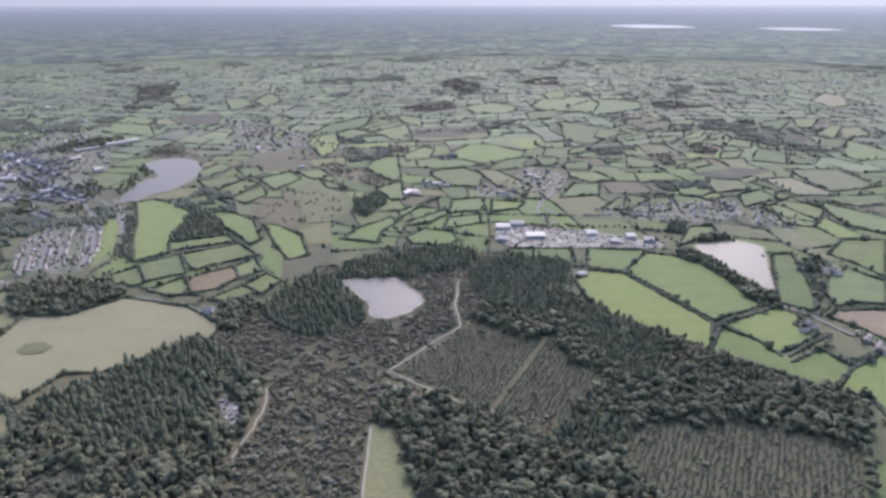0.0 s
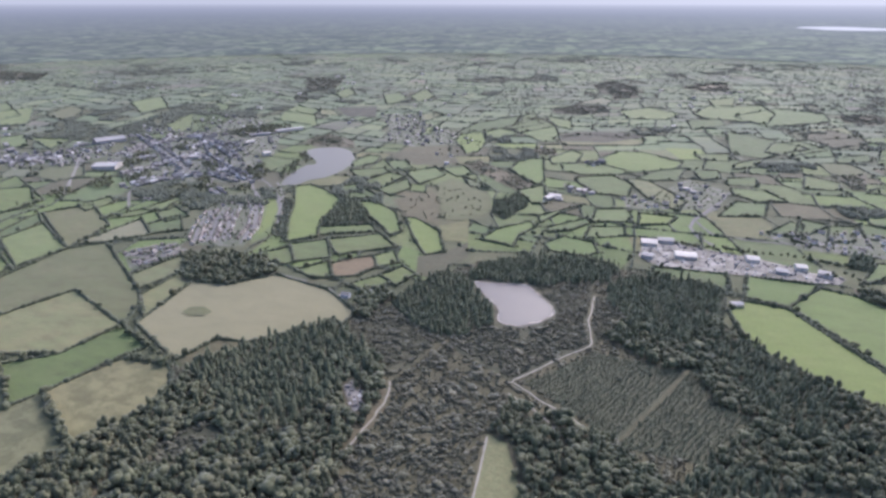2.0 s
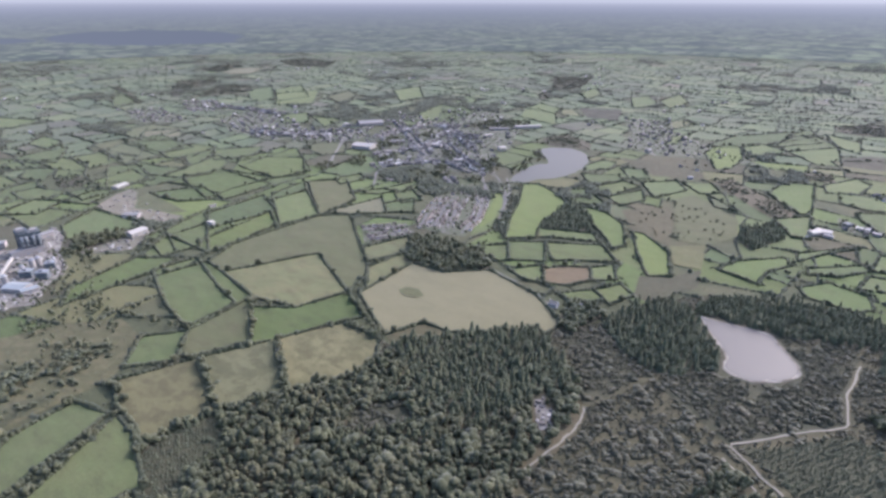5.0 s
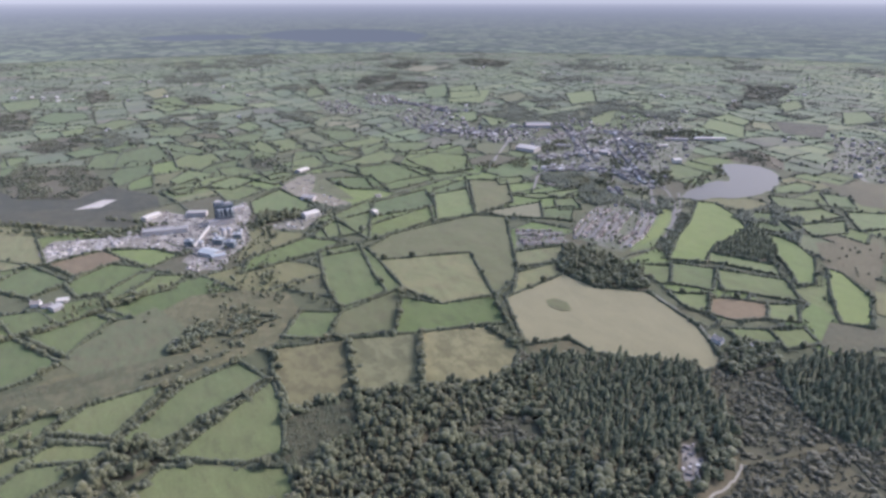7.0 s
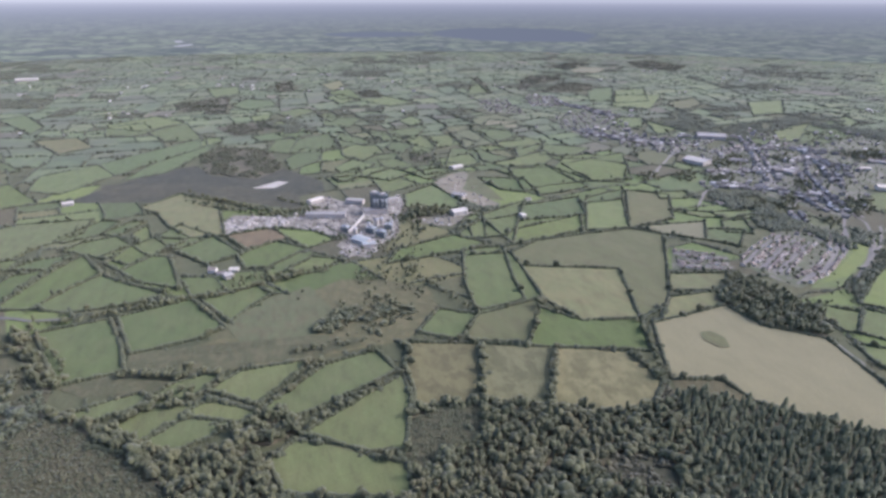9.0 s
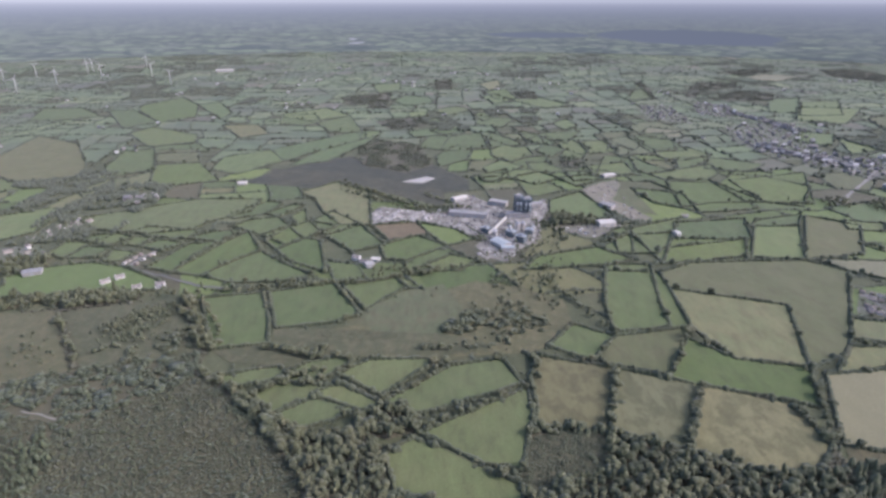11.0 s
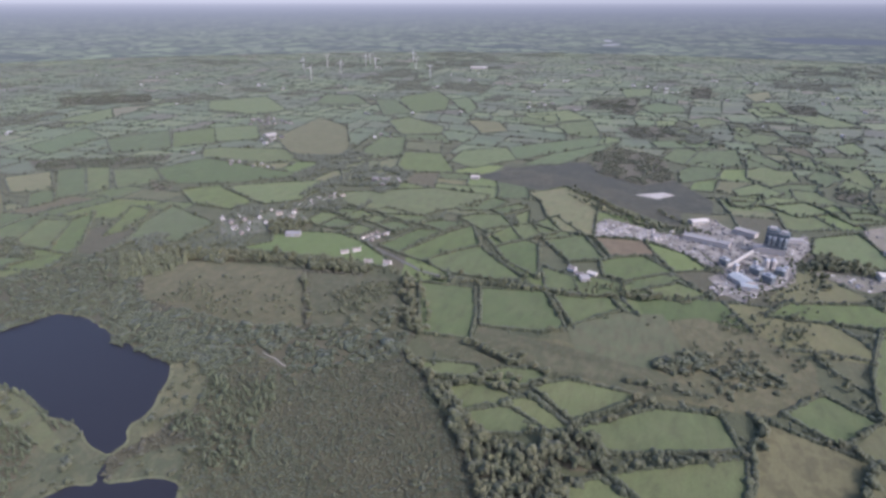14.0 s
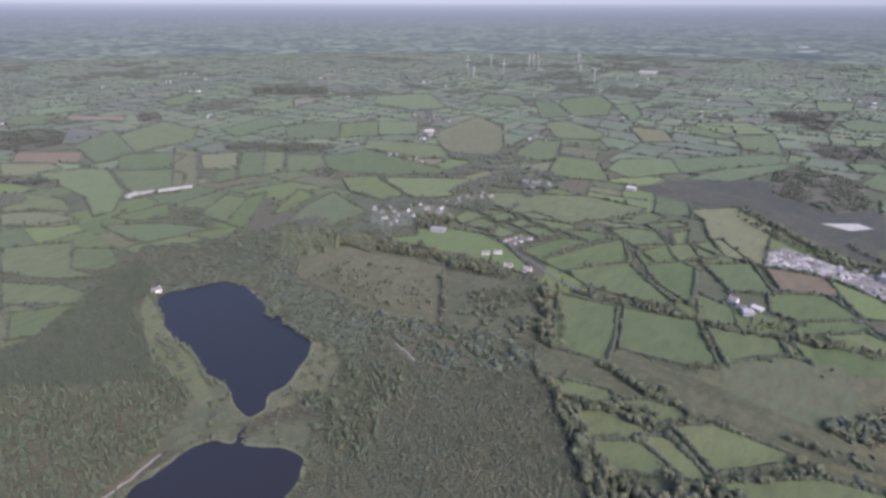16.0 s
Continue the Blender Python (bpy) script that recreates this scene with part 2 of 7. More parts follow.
def join(parts):
    parts = [p for p in parts if len(p[0])]
    if not parts:
        return np.zeros((0, 3)), np.zeros((0, 3), int)
    base, vs, fs = 0, [], []
    for v, f in parts:
        vs.append(v)
        fs.append(f + base)
        base += len(v)
    return np.concatenate(vs), np.concatenate(fs)


def icosphere(level):
    bm = bmesh.new()
    bmesh.ops.create_icosphere(bm, subdivisions=level, radius=1.0)
    v = np.array([p.co[:] for p in bm.verts])
    f = np.array([[p.index for p in q.verts] for q in bm.faces])
    bm.free()
    return v, f


ICO, BALL = icosphere(1), icosphere(2)
LUMP = (ICO[0], np.array([f for f in ICO[1] if ICO[0][f].mean(0)[2] > -0.5]))       # open below
OCTA = (np.array([(1, 0, 0), (0, 1, 0), (-1, 0, 0), (0, -1, 0), (0, 0, 1), (0, 0, -0.6)], float), np.array([(0, 1, 4), (1, 2, 4), (2, 3, 4), (3, 0, 4), (1, 0, 5), (2, 1, 5), (3, 2, 5), (0, 3, 5)]))
TENT = (OCTA[0][:5], OCTA[1][:4])
rng = np.random.default_rng(7)


def broadleaf(lumps, shape=BALL, spread=0.62, fine=1.0):
    """A crown one across and one high, of uneven clumps round a middle one."""
    made = []
    for k in range(lumps):
        a, up = 2.4 * k + rng.uniform(-0.5, 0.5), rng.uniform(0.15, 0.95)
        far = spread * 0.5 * math.sqrt(max(0.08, 1 - (2 * up - 1) ** 2)) * rng.uniform(0.7, 1.15) if k else 0.0
        r = rng.uniform(0.19, 0.3) * fine if k else 0.34 * fine
        v = shape[0] * (r * rng.uniform(0.85, 1.15), r * rng.uniform(0.85, 1.15), r * rng.uniform(0.75, 1.0))
        v = v * (1 + 0.2 * rng.standard_normal((len(v), 1)).clip(-1.6, 1.6))
        made.append((v + (far * math.cos(a), far * math.sin(a), 0.18 + 0.6 * up if k else 0.5), shape[1]))
    return join(made)


def conifer(tiers=4, sides=7):
    """A spire one high: drooping tiers of boughs, ragged at the rim."""
    v, f = [], []
    for k in range(tiers):
        low, high, r = 0.06 + 0.78 * k / tiers, min(1.0, 0.06 + 0.78 * k / tiers + 0.34), 0.5 * (1 - k / (tiers + 0.6)) ** 0.62
        base, turn = len(v), rng.uniform(0, 6.3)
        for n in range(sides):
            rr, a = r * rng.uniform(0.65, 1.15), turn + 2 * math.pi * n / sides
            v.append((rr * math.cos(a), rr * math.sin(a), low + rng.uniform(-0.03, 0.04)))
        v.append((0.0, 0.0, high))
        f += [(base + n, base + (n + 1) % sides, base + sides) for n in range(sides)]
    return np.array(v), np.array(f)


def bush(lumps=3):
    return broadleaf(lumps, LUMP, 0.8)


SHAPES = {
    "dec": [broadleaf(5, LUMP, 0.6, 1.0) for _ in range(10)],
    "con": [conifer(4, 7) for _ in range(6)],
    "spr": [conifer(3, 6) for _ in range(5)],
    "scr": [bush(3) for _ in range(6)],
    "yng": [conifer(2, 6) for _ in range(5)],
    "bir": [broadleaf(3, LUMP, 0.45) for _ in range(8)],
    "far": [broadleaf(2, OCTA, 0.5) for _ in range(6)],
    "car": [broadleaf(4, LUMP, 0.7) for _ in range(8)],
    "gar": [broadleaf(2, LUMP, 0.6) for _ in range(6)],
    "tuft": [broadleaf(2, TENT, 0.8) for _ in range(6)],
    "scg": [bush(2) for _ in range(6)],
}
# spacing, width, height of the trees of a stand, in metres
STAND = {"dec": (5.9, 8.2, 11.0), "con": (5.6, 7.2, 10.5), "spr": (3.4, 4.6, 5.0), "scr": (4.0, 4.4, 3.5), "yng": (3.3, 3.4, 4.0), "bir": (4.5, 3.3, 8.2), "scg": (3.1, 3.5, 2.5), "car": (4.4, 5.6, 4.4), "far": (9.0, 14.0, 8.5), "gar": (9.0, 9.0, 10.0), "tuft": (4.0, 4.8, 4.2)}


def inside(p, poly):
    """Which of the points p lie in the polygon."""
    q = np.asarray(poly, float)
    hit = np.zeros(len(p), bool)
    for (ax, ay), (bx, by) in zip(q, np.roll(q, -1, 0)):
        cross = (ay > p[:, 1]) != (by > p[:, 1])
        with np.errstate(divide="ignore", invalid="ignore"):
            hit ^= cross & (p[:, 0] < (bx - ax) * (p[:, 1] - ay) / (by - ay) + ax)
    return hit


def scatter(poly, spacing, jitter=0.45, turn=0.4, stretch=1.0):
    """Uneven rows of places inside a polygon."""
    q = np.asarray(poly, float)
    mid, r = q.mean(0), np.abs(q - q.mean(0)).max() * 1.5
    g = np.arange(-r, r, spacing)
    p = np.stack(np.meshgrid(g, g), -1).reshape(-1, 2)
    p = (p + rng.uniform(-jitter, jitter, p.shape) * spacing) * (stretch, 1.0)
    c, s = math.cos(turn), math.sin(turn)
    p = p @ np.array([[c, s], [-s, c]]) + mid
    return p[inside(p, q)]


def grow(kind, p, size=1.0):
    """Trees of a kind at the places p, as arrays."""
    _, w, h = STAND[kind]
    which, made = rng.integers(len(SHAPES[kind]), size=len(p)), []
    for k, shape in enumerate(SHAPES[kind]):
        q = p[which == k]
        if not len(q):
            continue
        wild = 0.45 if kind in ("scr", "car", "bir") else 0.36 if kind == "dec" else 0.28
        a, b = rng.lognormal(-0.04, wild, len(q)) * size, rng.lognormal(0, 0.26, len(q)) * size
        made.append(many(shape, np.c_[q, np.full(len(q), -0.2)], np.stack([a * w, a * w, b * h], -1), rng.uniform(0, 6.3, len(q))))
    return join(made)


def sheet(name, poly, z, material):
    bm = bmesh.new()
    bm.faces.new([bm.verts.new((x, y, z)) for x, y in poly])
    bmesh.ops.triangulate(bm, faces=bm.faces)
    for q in bm.faces:
        if q.normal.z < 0:
            q.normal_flip()
    me = bpy.data.meshes.new(name)
    bm.to_mesh(me)
    bm.free()
    me.materials.append(material)
    return new(name, me)


# ---- the ground, one sheet out to the foot of the distance ----
MID, FAR, RIM = (-45.0, 45.0), 4700.0, 5170.0
TAKEN = []          # outlines already laid out by hand
EDGES = []          # hedged sides
LAYER = [0]


def layer():
    LAYER[0] += 1
    return 0.0026 * (LAYER[0] % 230) + 0.0013 * (LAYER[0] // 230)


def ring(r, n=96):
    return [(MID[0] + r * math.cos(2 * math.pi * k / n), MID[1] + r * math.sin(2 * math.pi * k / n)) for k in range(n)]


tagged(sheet("ground", ring(FAR + 60), -0.55, OPEN_LAND), "rough open grassland and marsh between hedged fields", "ground", kind="structure")

FIELD_LABEL = {
    "f2p": "pale green dry pasture inside bushy hedges",
    "f1m": "fresh green pasture inside hedges",
    "f1": "bright green grazed pasture with dark hedges round it", "f2": "green pasture field with blotchy grass inside hedges", "f2s": "lush deep green grass field inside hedges",
    "f2r": "green wet meadow with a reddish rushy streak", "f3": "pale yellow-green meadow inside hedges", "f3m": "pale mown grass glade between tall trees", "f3o": "dull olive meadow with worn grass",
    "f3r": "rough rushy meadow with dark tussocks", "f4": "pale tan hay field, freshly cut", "f4b": "tan and olive blotched rough hay field", "f4c": "tan and green half cut hay field", "f5": "brown bare soil field beside pasture", "f5p": "pinkish bare soil field beside a lane",
    "f7": "brown rough heath with scattered bushes", "bog": "dark brown bog and heather moor", "reed": "pale olive reed bed on the lake shore",
}


ROUGH = []


def field(kind, poly, hedged=True, within=False):
    TAKEN.append(poly)
    if within:
        CLEARED.append((9999, poly))
    if kind in ("f7", "bog", "reed", "f3r"):
        ROUGH.append((kind, poly))
    ob = sheet("field", poly, 0.598 if within else layer() + (0.0 if hedged or kind != "f3o" else 0.32), GRASS[kind])
    tagged(ob, FIELD_LABEL[kind], "field", "fields", "structure")
    if hedged:
        EDGES.extend(zip(poly, poly[1:] + poly[:1]))


UNDER = []


def under(poly):
    """Rough undergrowth that fills whatever the woods leave open."""
    TAKEN.append(poly)
    UNDER.append(poly)
    tagged(sheet("undergrowth_floor", poly, -0.25 + 0.01 * len(UNDER), GRASS["scrub_floor"]), "brown bracken and bramble ground between woods", "ground", kind="structure")


WOOD_LABEL = {
    "dec": "mixed broadleaved woodland with rounded dark green crowns", "con": "dark green conifer plantation of tall spires", "spr": "dense even olive-green spruce plantation",
    "scr": "brownish low scrub regrowth on felled forest ground", "yng": "young dark conifers planted in rows", "bir": "pale grey-green birch woodland by the lake", "scg": "dense low grey-green willow scrub", "car": "dark olive alder and willow carr by the lake",
}


def wood(kind, poly, within=False):
    """A stand of trees; one laid within another takes its place there."""
    TAKEN.append(poly)
    if within:
        CLEARED.append((len(STANDS), poly))
    floor = sheet("woodland_floor", poly, layer(), GRASS["row_floor" if kind == "yng" else "scrub_floor" if kind in ("scr", "scg", "car") else "floor"])
    tagged(floor, "dark leaf litter and undergrowth under trees", "ground", kind="structure")
    STANDS.append((kind, poly))


STANDS, CLEARED = [], []


def off_ways(p):
    """Which places lie clear of roads and tracks."""
    clear = np.ones(len(p), bool)
    for line, width in WAYS:
        for a, b in zip(line, line[1:]):
            a, d = np.array(a, float), np.subtract(b, a).astype(float)
            t = (((p - a) @ d) / (d @ d)).clip(0, 1)
            clear &= np.hypot(*(p - a - t[:, None] * d).T) > width / 2
    for poly, _ in YARDS:
        mid = np.mean(poly, 0)
        clear &= ~inside(p, mid + (np.array(poly) - mid) * 1.25)
    return clear


ROAD = plain("tarmac", (0.185, 0.182, 0.17), 0.9, wear=0.4, grain=2.0)
TRACK = plain("gravel_track", (0.31, 0.295, 0.245), 0.95, wear=0.4, grain=3.0)
LANE = plain("pale_street", (0.225, 0.217, 0.205), 0.9, wear=0.35, grain=2.0)
WORN_YARD = grass("worn_yard", (0.14, 0.138, 0.1), (0.21, 0.2, 0.165), 0.9, 22)
PALE = plain("pale_silt", (0.44, 0.42, 0.38), 0.9, wear=0.3, grain=0.8)


def built_ground():
    """Gardens, lanes, car parks and yards mixed."""
    m = Mat("town_ground")
    kinds = m.ramp(m.noise(0.05, 4.0, 0.7), [(0.38, (0.085, 0.1, 0.052)), (0.53, (0.115, 0.12, 0.075)), (0.6, (0.165, 0.158, 0.142)), (0.72, (0.22, 0.21, 0.195))])
    base = m.mix(1.0, kinds, m.ramp(m.noise(0.5, 4.0, 0.7), [(0.3, (0.75, 0.75, 0.75)), (0.7, (1.15, 1.15, 1.15))]), "MULTIPLY")
    m.haze_sheen(0.08)
    return m.done(base, 0.9)


def stone_yard():
    """Crushed stone, dust and mud, patch by patch, with wheel tracks."""
    m = Mat("stone_yard")
    kinds = m.ramp(m.noise(0.045, 5.0, 0.7), [(0.38, (0.13, 0.12, 0.098)), (0.48, (0.205, 0.193, 0.166)), (0.57, (0.275, 0.26, 0.23)), (0.7, (0.4, 0.385, 0.35))])
    base = m.mix(1.0, kinds, m.ramp(m.noise(0.4, 4.0, 0.7), [(0.3, (0.78, 0.78, 0.78)), (0.7, (1.12, 1.12, 1.12))]), "MULTIPLY")
    m.bump(m.noise(1.2), 0.4, 0.3)
    return m.done(base, 0.95)


TOWN, YARD = built_ground(), stone_yard()


def ribbon(name, line, width, z, material):
    """A strip of a given width along a line, bent softly at its corners."""
    q = [Vector(p) for p in line]
    q = [a.lerp(b, k / 4) + Vector((rng.normal(0, 0.9), rng.normal(0, 0.9))) * (k > 0) for a, b in zip(q, q[1:]) for k in range(4)] + [q[-1]]
    for _ in range(2):
        q = [q[0]] + [a.lerp(b, k) for a, b in zip(q, q[1:]) for k in (0.25, 0.75)] + [q[-1]]
    v = []
    for k, p in enumerate(q):
        d = (q[min(k + 1, len(q) - 1)] - q[max(k - 1, 0)]).normalized() * (width / 2 * rng.uniform(0.72, 1.25))
        v += [(p.x - d.y, p.y + d.x, z), (p.x + d.y, p.y - d.x, z)]
    f = [(2 * k, 2 * k + 1, 2 * k + 3, 2 * k + 2) for k in range(len(q) - 1)]
    return new(name, mesh_np(name, v, f, material))


WAYS = []


def road(line):
    WAYS.append((line, 7.0))
    tagged(ribbon("road", line, 4.8, 0.7 + layer() * 0.2, ROAD), "grey tarmac country road between hedges", "road", kind="structure")


def lane(line):
    WAYS.append((line, 6.0))
    tagged(ribbon("street", line, 5.5, 0.7 + layer() * 0.2, LANE), "pale concrete street between houses", "street", kind="structure")


def path(line):
    WAYS.append((line, 8.5))
    tagged(ribbon("path", line, 2.0, 0.7 + layer() * 0.2, TRACK), "pale gravel forest track", "path", kind="structure")


YARDS = []


def ride(line):
    WAYS.append((line, 5.5))
    tagged(ribbon("forest_ride", line, 3.4, 0.68 + layer() * 0.2, GRASS["row_floor"]), "dark overgrown forest ride between trees", "path", kind="structure")


def yard(poly, quiet=False):
    TAKEN.append(poly)
    area = abs(sum(a[0] * b[1] - a[1] * b[0] for a, b in zip(poly, poly[1:] + poly[:1]))) / 2
    YARDS.append((poly, max(14, int(area / (700 if quiet else 150)))))
    tagged(sheet("yard", poly, 0.64 + layer() * 0.2, WORN_YARD if quiet else YARD), "grey-green worn gravel strip beside sheds" if quiet else "pale crushed stone yard with dusty patches", "yard", kind="structure")


def pond(poly):
    tagged(sheet("silt_pond", poly, 0.66, PALE), "pale dried silt pond on the bog", "pond", kind="structure")


def town(poly):
    TAKEN.append(poly)
    tagged(sheet("town_ground", poly, layer(), TOWN), "gardens, lanes and paved ground between houses", "ground", kind="structure")


def rounded(poly, rounds=2):
    for _ in range(rounds):
        poly = [(a[0] * (1 - k) + b[0] * k, a[1] * (1 - k) + b[1] * k) for a, b in zip(poly, poly[1:] + poly[:1]) for k in (0.14, 0.86)]
    return poly


def ragged(poly, step=7.0, rough=1.3):
    """The same outline with small bays and points along it."""
    made = []
    for a, b in zip(poly, poly[1:] + poly[:1]):
        n = max(1, int(math.dist(a, b) / step))
        made += [(a[0] + (b[0] - a[0]) * k / n + (k > 0) * rng.normal(0, rough), a[1] + (b[1] - a[1]) * k / n + (k > 0) * rng.normal(0, rough)) for k in range(n)]
    return made


WATERS = []


def dry(p):
    """Which places lie on land."""
    land = np.ones(len(p), bool)
    for poly in WATERS:
        land &= ~inside(p, poly)
    return land


def lake(poly, pale=False, turbid=False):
    TAKEN.append(poly)
    WATERS.append(poly)
    mid = np.mean(poly, 0)
    edge = ragged(rounded(poly, 1))
    if pale:
        WAYS.append((poly + poly[:1], 15.0))
    shore = [tuple(mid + (np.array(p) - mid) * (1 + (4.0 if pale else 3.6) / max(20.0, math.dist(p, mid)))) for p in rounded(poly, 1)]
    tagged(sheet("lake_shore", ragged(shore, 9.0, 0.8), 0.605, YARD if pale else GRASS["f3m"]), "pale dry mud along the lake shore" if pale else "thin pale grassy margin along the lake shore", "shore", kind="structure")
    tagged(sheet("water", edge, 0.62, GLARE_WATER if pale else TURBID_GLARE if turbid else WATER), "pale lake water with sky glare put into its colour" if pale or turbid else "still dark blue lake water mirroring the sky", "lake", kind="structure")


lake([(-142, 727), (-116, 689), (-93, 658), (-92, 633), (-84, 626), (-61, 625), (-37, 648), (-28, 668), (-34, 687), (-54, 713), (-68, 734), (-101, 731), (-130, 728)], pale=True)
lake([(405, 856), (452, 876), (460, 861), (484, 876), (506, 861), (516, 847), (489, 788), (452, 695), (442, 709), (429, 758), (417, 788)], turbid=True)
lake([(-739, 1358), (-720, 1412), (-672, 1436), (-627, 1414), (-583, 1359), (-561, 1283), (-560, 1205), (-573, 1155), (-597, 1134), (-606, 1091), (-638, 1075), (-654, 1117), (-665, 1184), (-663, 1245), (-644, 1257), (-662, 1292), (-698, 1314)], turbid=True)
wood("con", [(-235, 636), (-221, 707), (-184, 752), (-142, 720), (-117, 682), (-94, 650), (-92, 629), (-124, 588), (-151, 576), (-194, 599)])
wood("con", [(-158, 742), (-141, 797), (-75, 834), (15, 852), (58, 823), (39, 771), (-3, 761), (-52, 738), (-75, 729), (-142, 720)])
wood("scr", [(-267, 595), (-235, 636), (-151, 576), (-175, 480), (-201, 499), (-218, 535)])
wood("scr", [(-175, 480), (-144, 561), (-57, 511), (-48, 479), (-68, 428), (-63, 330), (-199, 331), (-184, 375), (-173, 449)])
wood("scr", [(-144, 561), (-124, 588), (-92, 629), (-66, 624), (-35, 643), (-30, 666), (-50, 710), (5, 761), (19, 742), (15, 658), (22, 604), (-9, 570), (-57, 511)])
wood("con", [(39, 771), (101, 812), (186, 797), (187, 761), (167, 698), (119, 689), (64, 673), (37, 724)])
wood("scr", [(22, 724), (37, 724), (64, 673), (32, 621), (22, 604)])
wood("yng", [(-51, 514), (-27, 530), (26, 591), (96, 573), (135, 585), (135, 529), (177, 508), (118, 436), (52, 440), (41, 448), (3, 479)])
wood("dec", [(32, 621), (64, 673), (119, 689), (167, 698), (220, 614), (303, 549), (352, 488), (410, 479), (398, 436), (366, 391), (358, 398), (274, 432), (237, 420), (223, 438), (168, 417), (185, 436), (118, 436), (177, 508), (135, 529), (135, 585), (96, 573)])
wood("yng", [(168, 417), (223, 438), (237, 420), (274, 432), (358, 398), (366, 391), (323, 325), (176, 325), (157, 371)])
wood("dec", [(-54, 479), (-2, 466), (41, 448), (88, 398), (156, 391), (157, 371), (176, 325), (-11, 325), (-31, 372), (-49, 421), (-66, 436)])
wood("con", [(88, 398), (118, 436), (185, 436), (168, 417), (156, 391)])
field("f3m", [(-68, 428), (-49, 421), (-31, 372), (-17, 325), (-63, 325)], hedged=False)
field("f4", [(380, 542), (461, 587), (382, 536)])
field("f2", [(609, 1044), (704, 1107), (725, 1030), (672, 960), (628, 990)])
field("f1m", [(738, 1088), (812, 989), (783, 880), (713, 946)])
field("f4", [(715, 1241), (784, 1250), (807, 1125), (721, 1118)])
field("f3", [(810, 1322), (931, 1322), (941, 1184), (807, 1144)])
field("f3", [(593, 1250), (659, 1228), (652, 1164), (557, 1137)])
field("f2", [(471, 1126), (521, 1107), (554, 1031), (453, 1048)])
field("f2", [(378, 1126), (418, 1107), (379, 990), (332, 1006)])
field("f1m", [(-561, 847), (-644, 1024), (-621, 1040), (-573, 963), (-512, 813), (-523, 772)], hedged=False)
field("f4", [(-520, 513), (-526, 630), (-471, 634), (-423, 680), (-330, 654), (-271, 609), (-272, 575), (-287, 580), (-316, 543), (-365, 510), (-402, 506), (-420, 458), (-456, 477)])
field("f3r", [(-420, 458), (-402, 506), (-365, 510), (-372, 484), (-390, 443)], hedged=False)
wood("con", [(-390, 443), (-368, 488), (-332, 512), (-304, 551), (-287, 580), (-254, 555), (-218, 535), (-203, 507), (-224, 452), (-242, 389), (-295, 393), (-334, 414), (-365, 428)])
wood("dec", [(-461, 192), (-453, 221), (-436, 223), (-424, 246), (-451, 259), (-430, 304), (-390, 378), (-390, 443), (-365, 428), (-334, 414), (-295, 393), (-335, 378), (-350, 332), (-346, 293), (-307, 232), (-352, 144), (-376, 170), (-417, 170)])
wood("con", [(-458, 229), (-451, 259), (-387, 229), (-398, 207)])
wood("dec", [(-307, 232), (-346, 293), (-350, 332), (-335, 378), (-295, 393), (-242, 389), (-235, 374)])
wood("dec", [(-235, 374), (-242, 389), (-224, 452), (-203, 507), (-182, 478), (-170, 439), (-182, 291)])
wood("dec", [(-352, 144), (-307, 232), (-235, 374), (-182, 291), (-238, 143)])
field("f4b", [(-577, 221), (-548, 297), (-451, 259), (-458, 229), (-461, 192), (-490, 202), (-532, 204)])
field("f4c", [(-545, 303), (-512, 375), (-424, 321), (-451, 259)])
field("f4c", [(-512, 375), (-475, 447), (-420, 447), (-398, 424), (-390, 378), (-424, 321)])
field("f2s", [(-602, 400), (-555, 434), (-532, 505), (-470, 472), (-512, 375), (-528, 349)])
field("f3", [(-720, 436), (-664, 566), (-591, 532), (-532, 505), (-555, 434), (-621, 418)])
field("f3o", [(-560, 286), (-609, 321), (-621, 418), (-528, 349)])
field("f2", [(-595, 238), (-639, 279), (-609, 321), (-561, 278)])
field("f2", [(-690, 336), (-782, 370), (-770, 442), (-720, 436), (-621, 418), (-609, 321)])
field("f3o", [(-770, 442), (-802, 511), (-793, 679), (-752, 716), (-582, 589), (-550, 557), (-532, 505), (-591, 532), (-664, 566), (-720, 436)])
field("f2s", [(-799, 462), (-892, 515), (-878, 646), (-814, 607), (-802, 511)])
field("f1m", [(-935, 683), (-928, 761), (-793, 679), (-814, 607)])
field("f2", [(-963, 552), (-974, 688), (-878, 646), (-888, 525)])
field("f3o", [(-981, 807), (-926, 869), (-808, 783), (-793, 679)])
field("f4", [(-801, 696), (-779, 826), (-710, 768), (-752, 716)])
field("f3", [(-627, 628), (-600, 704), (-560, 664), (-582, 589)])
field("f3", [(-568, 577), (-560, 664), (-526, 630), (-523, 529)])
field("f7", [(-597, -12), (-581, 54), (-580, 134), (-582, 177), (-581, 216), (-599, 195), (-628, 100), (-656, 20), (-636, -49)], hedged=False)
field("f7", [(-739, 133), (-762, 177), (-742, 235), (-697, 285), (-639, 279), (-595, 238), (-581, 216), (-585, 191), (-591, 136), (-635, 125), (-679, 153)], hedged=False)
field("f2s", [(-1205, 647), (-1214, 744), (-1058, 779), (-1063, 673), (-1038, 604)])
field("f2s", [(-1205, 786), (-1253, 991), (-1040, 866), (-1058, 779)])
field("f2", [(-938, 458), (-988, 578), (-892, 515), (-799, 462)])
wood("dec", [(-543, 626), (-596, 712), (-559, 718), (-513, 724), (-465, 725), (-423, 680), (-471, 634), (-526, 630)])
wood("dec", [(-275, 605), (-290, 658), (-260, 674), (-234, 655), (-256, 593)])
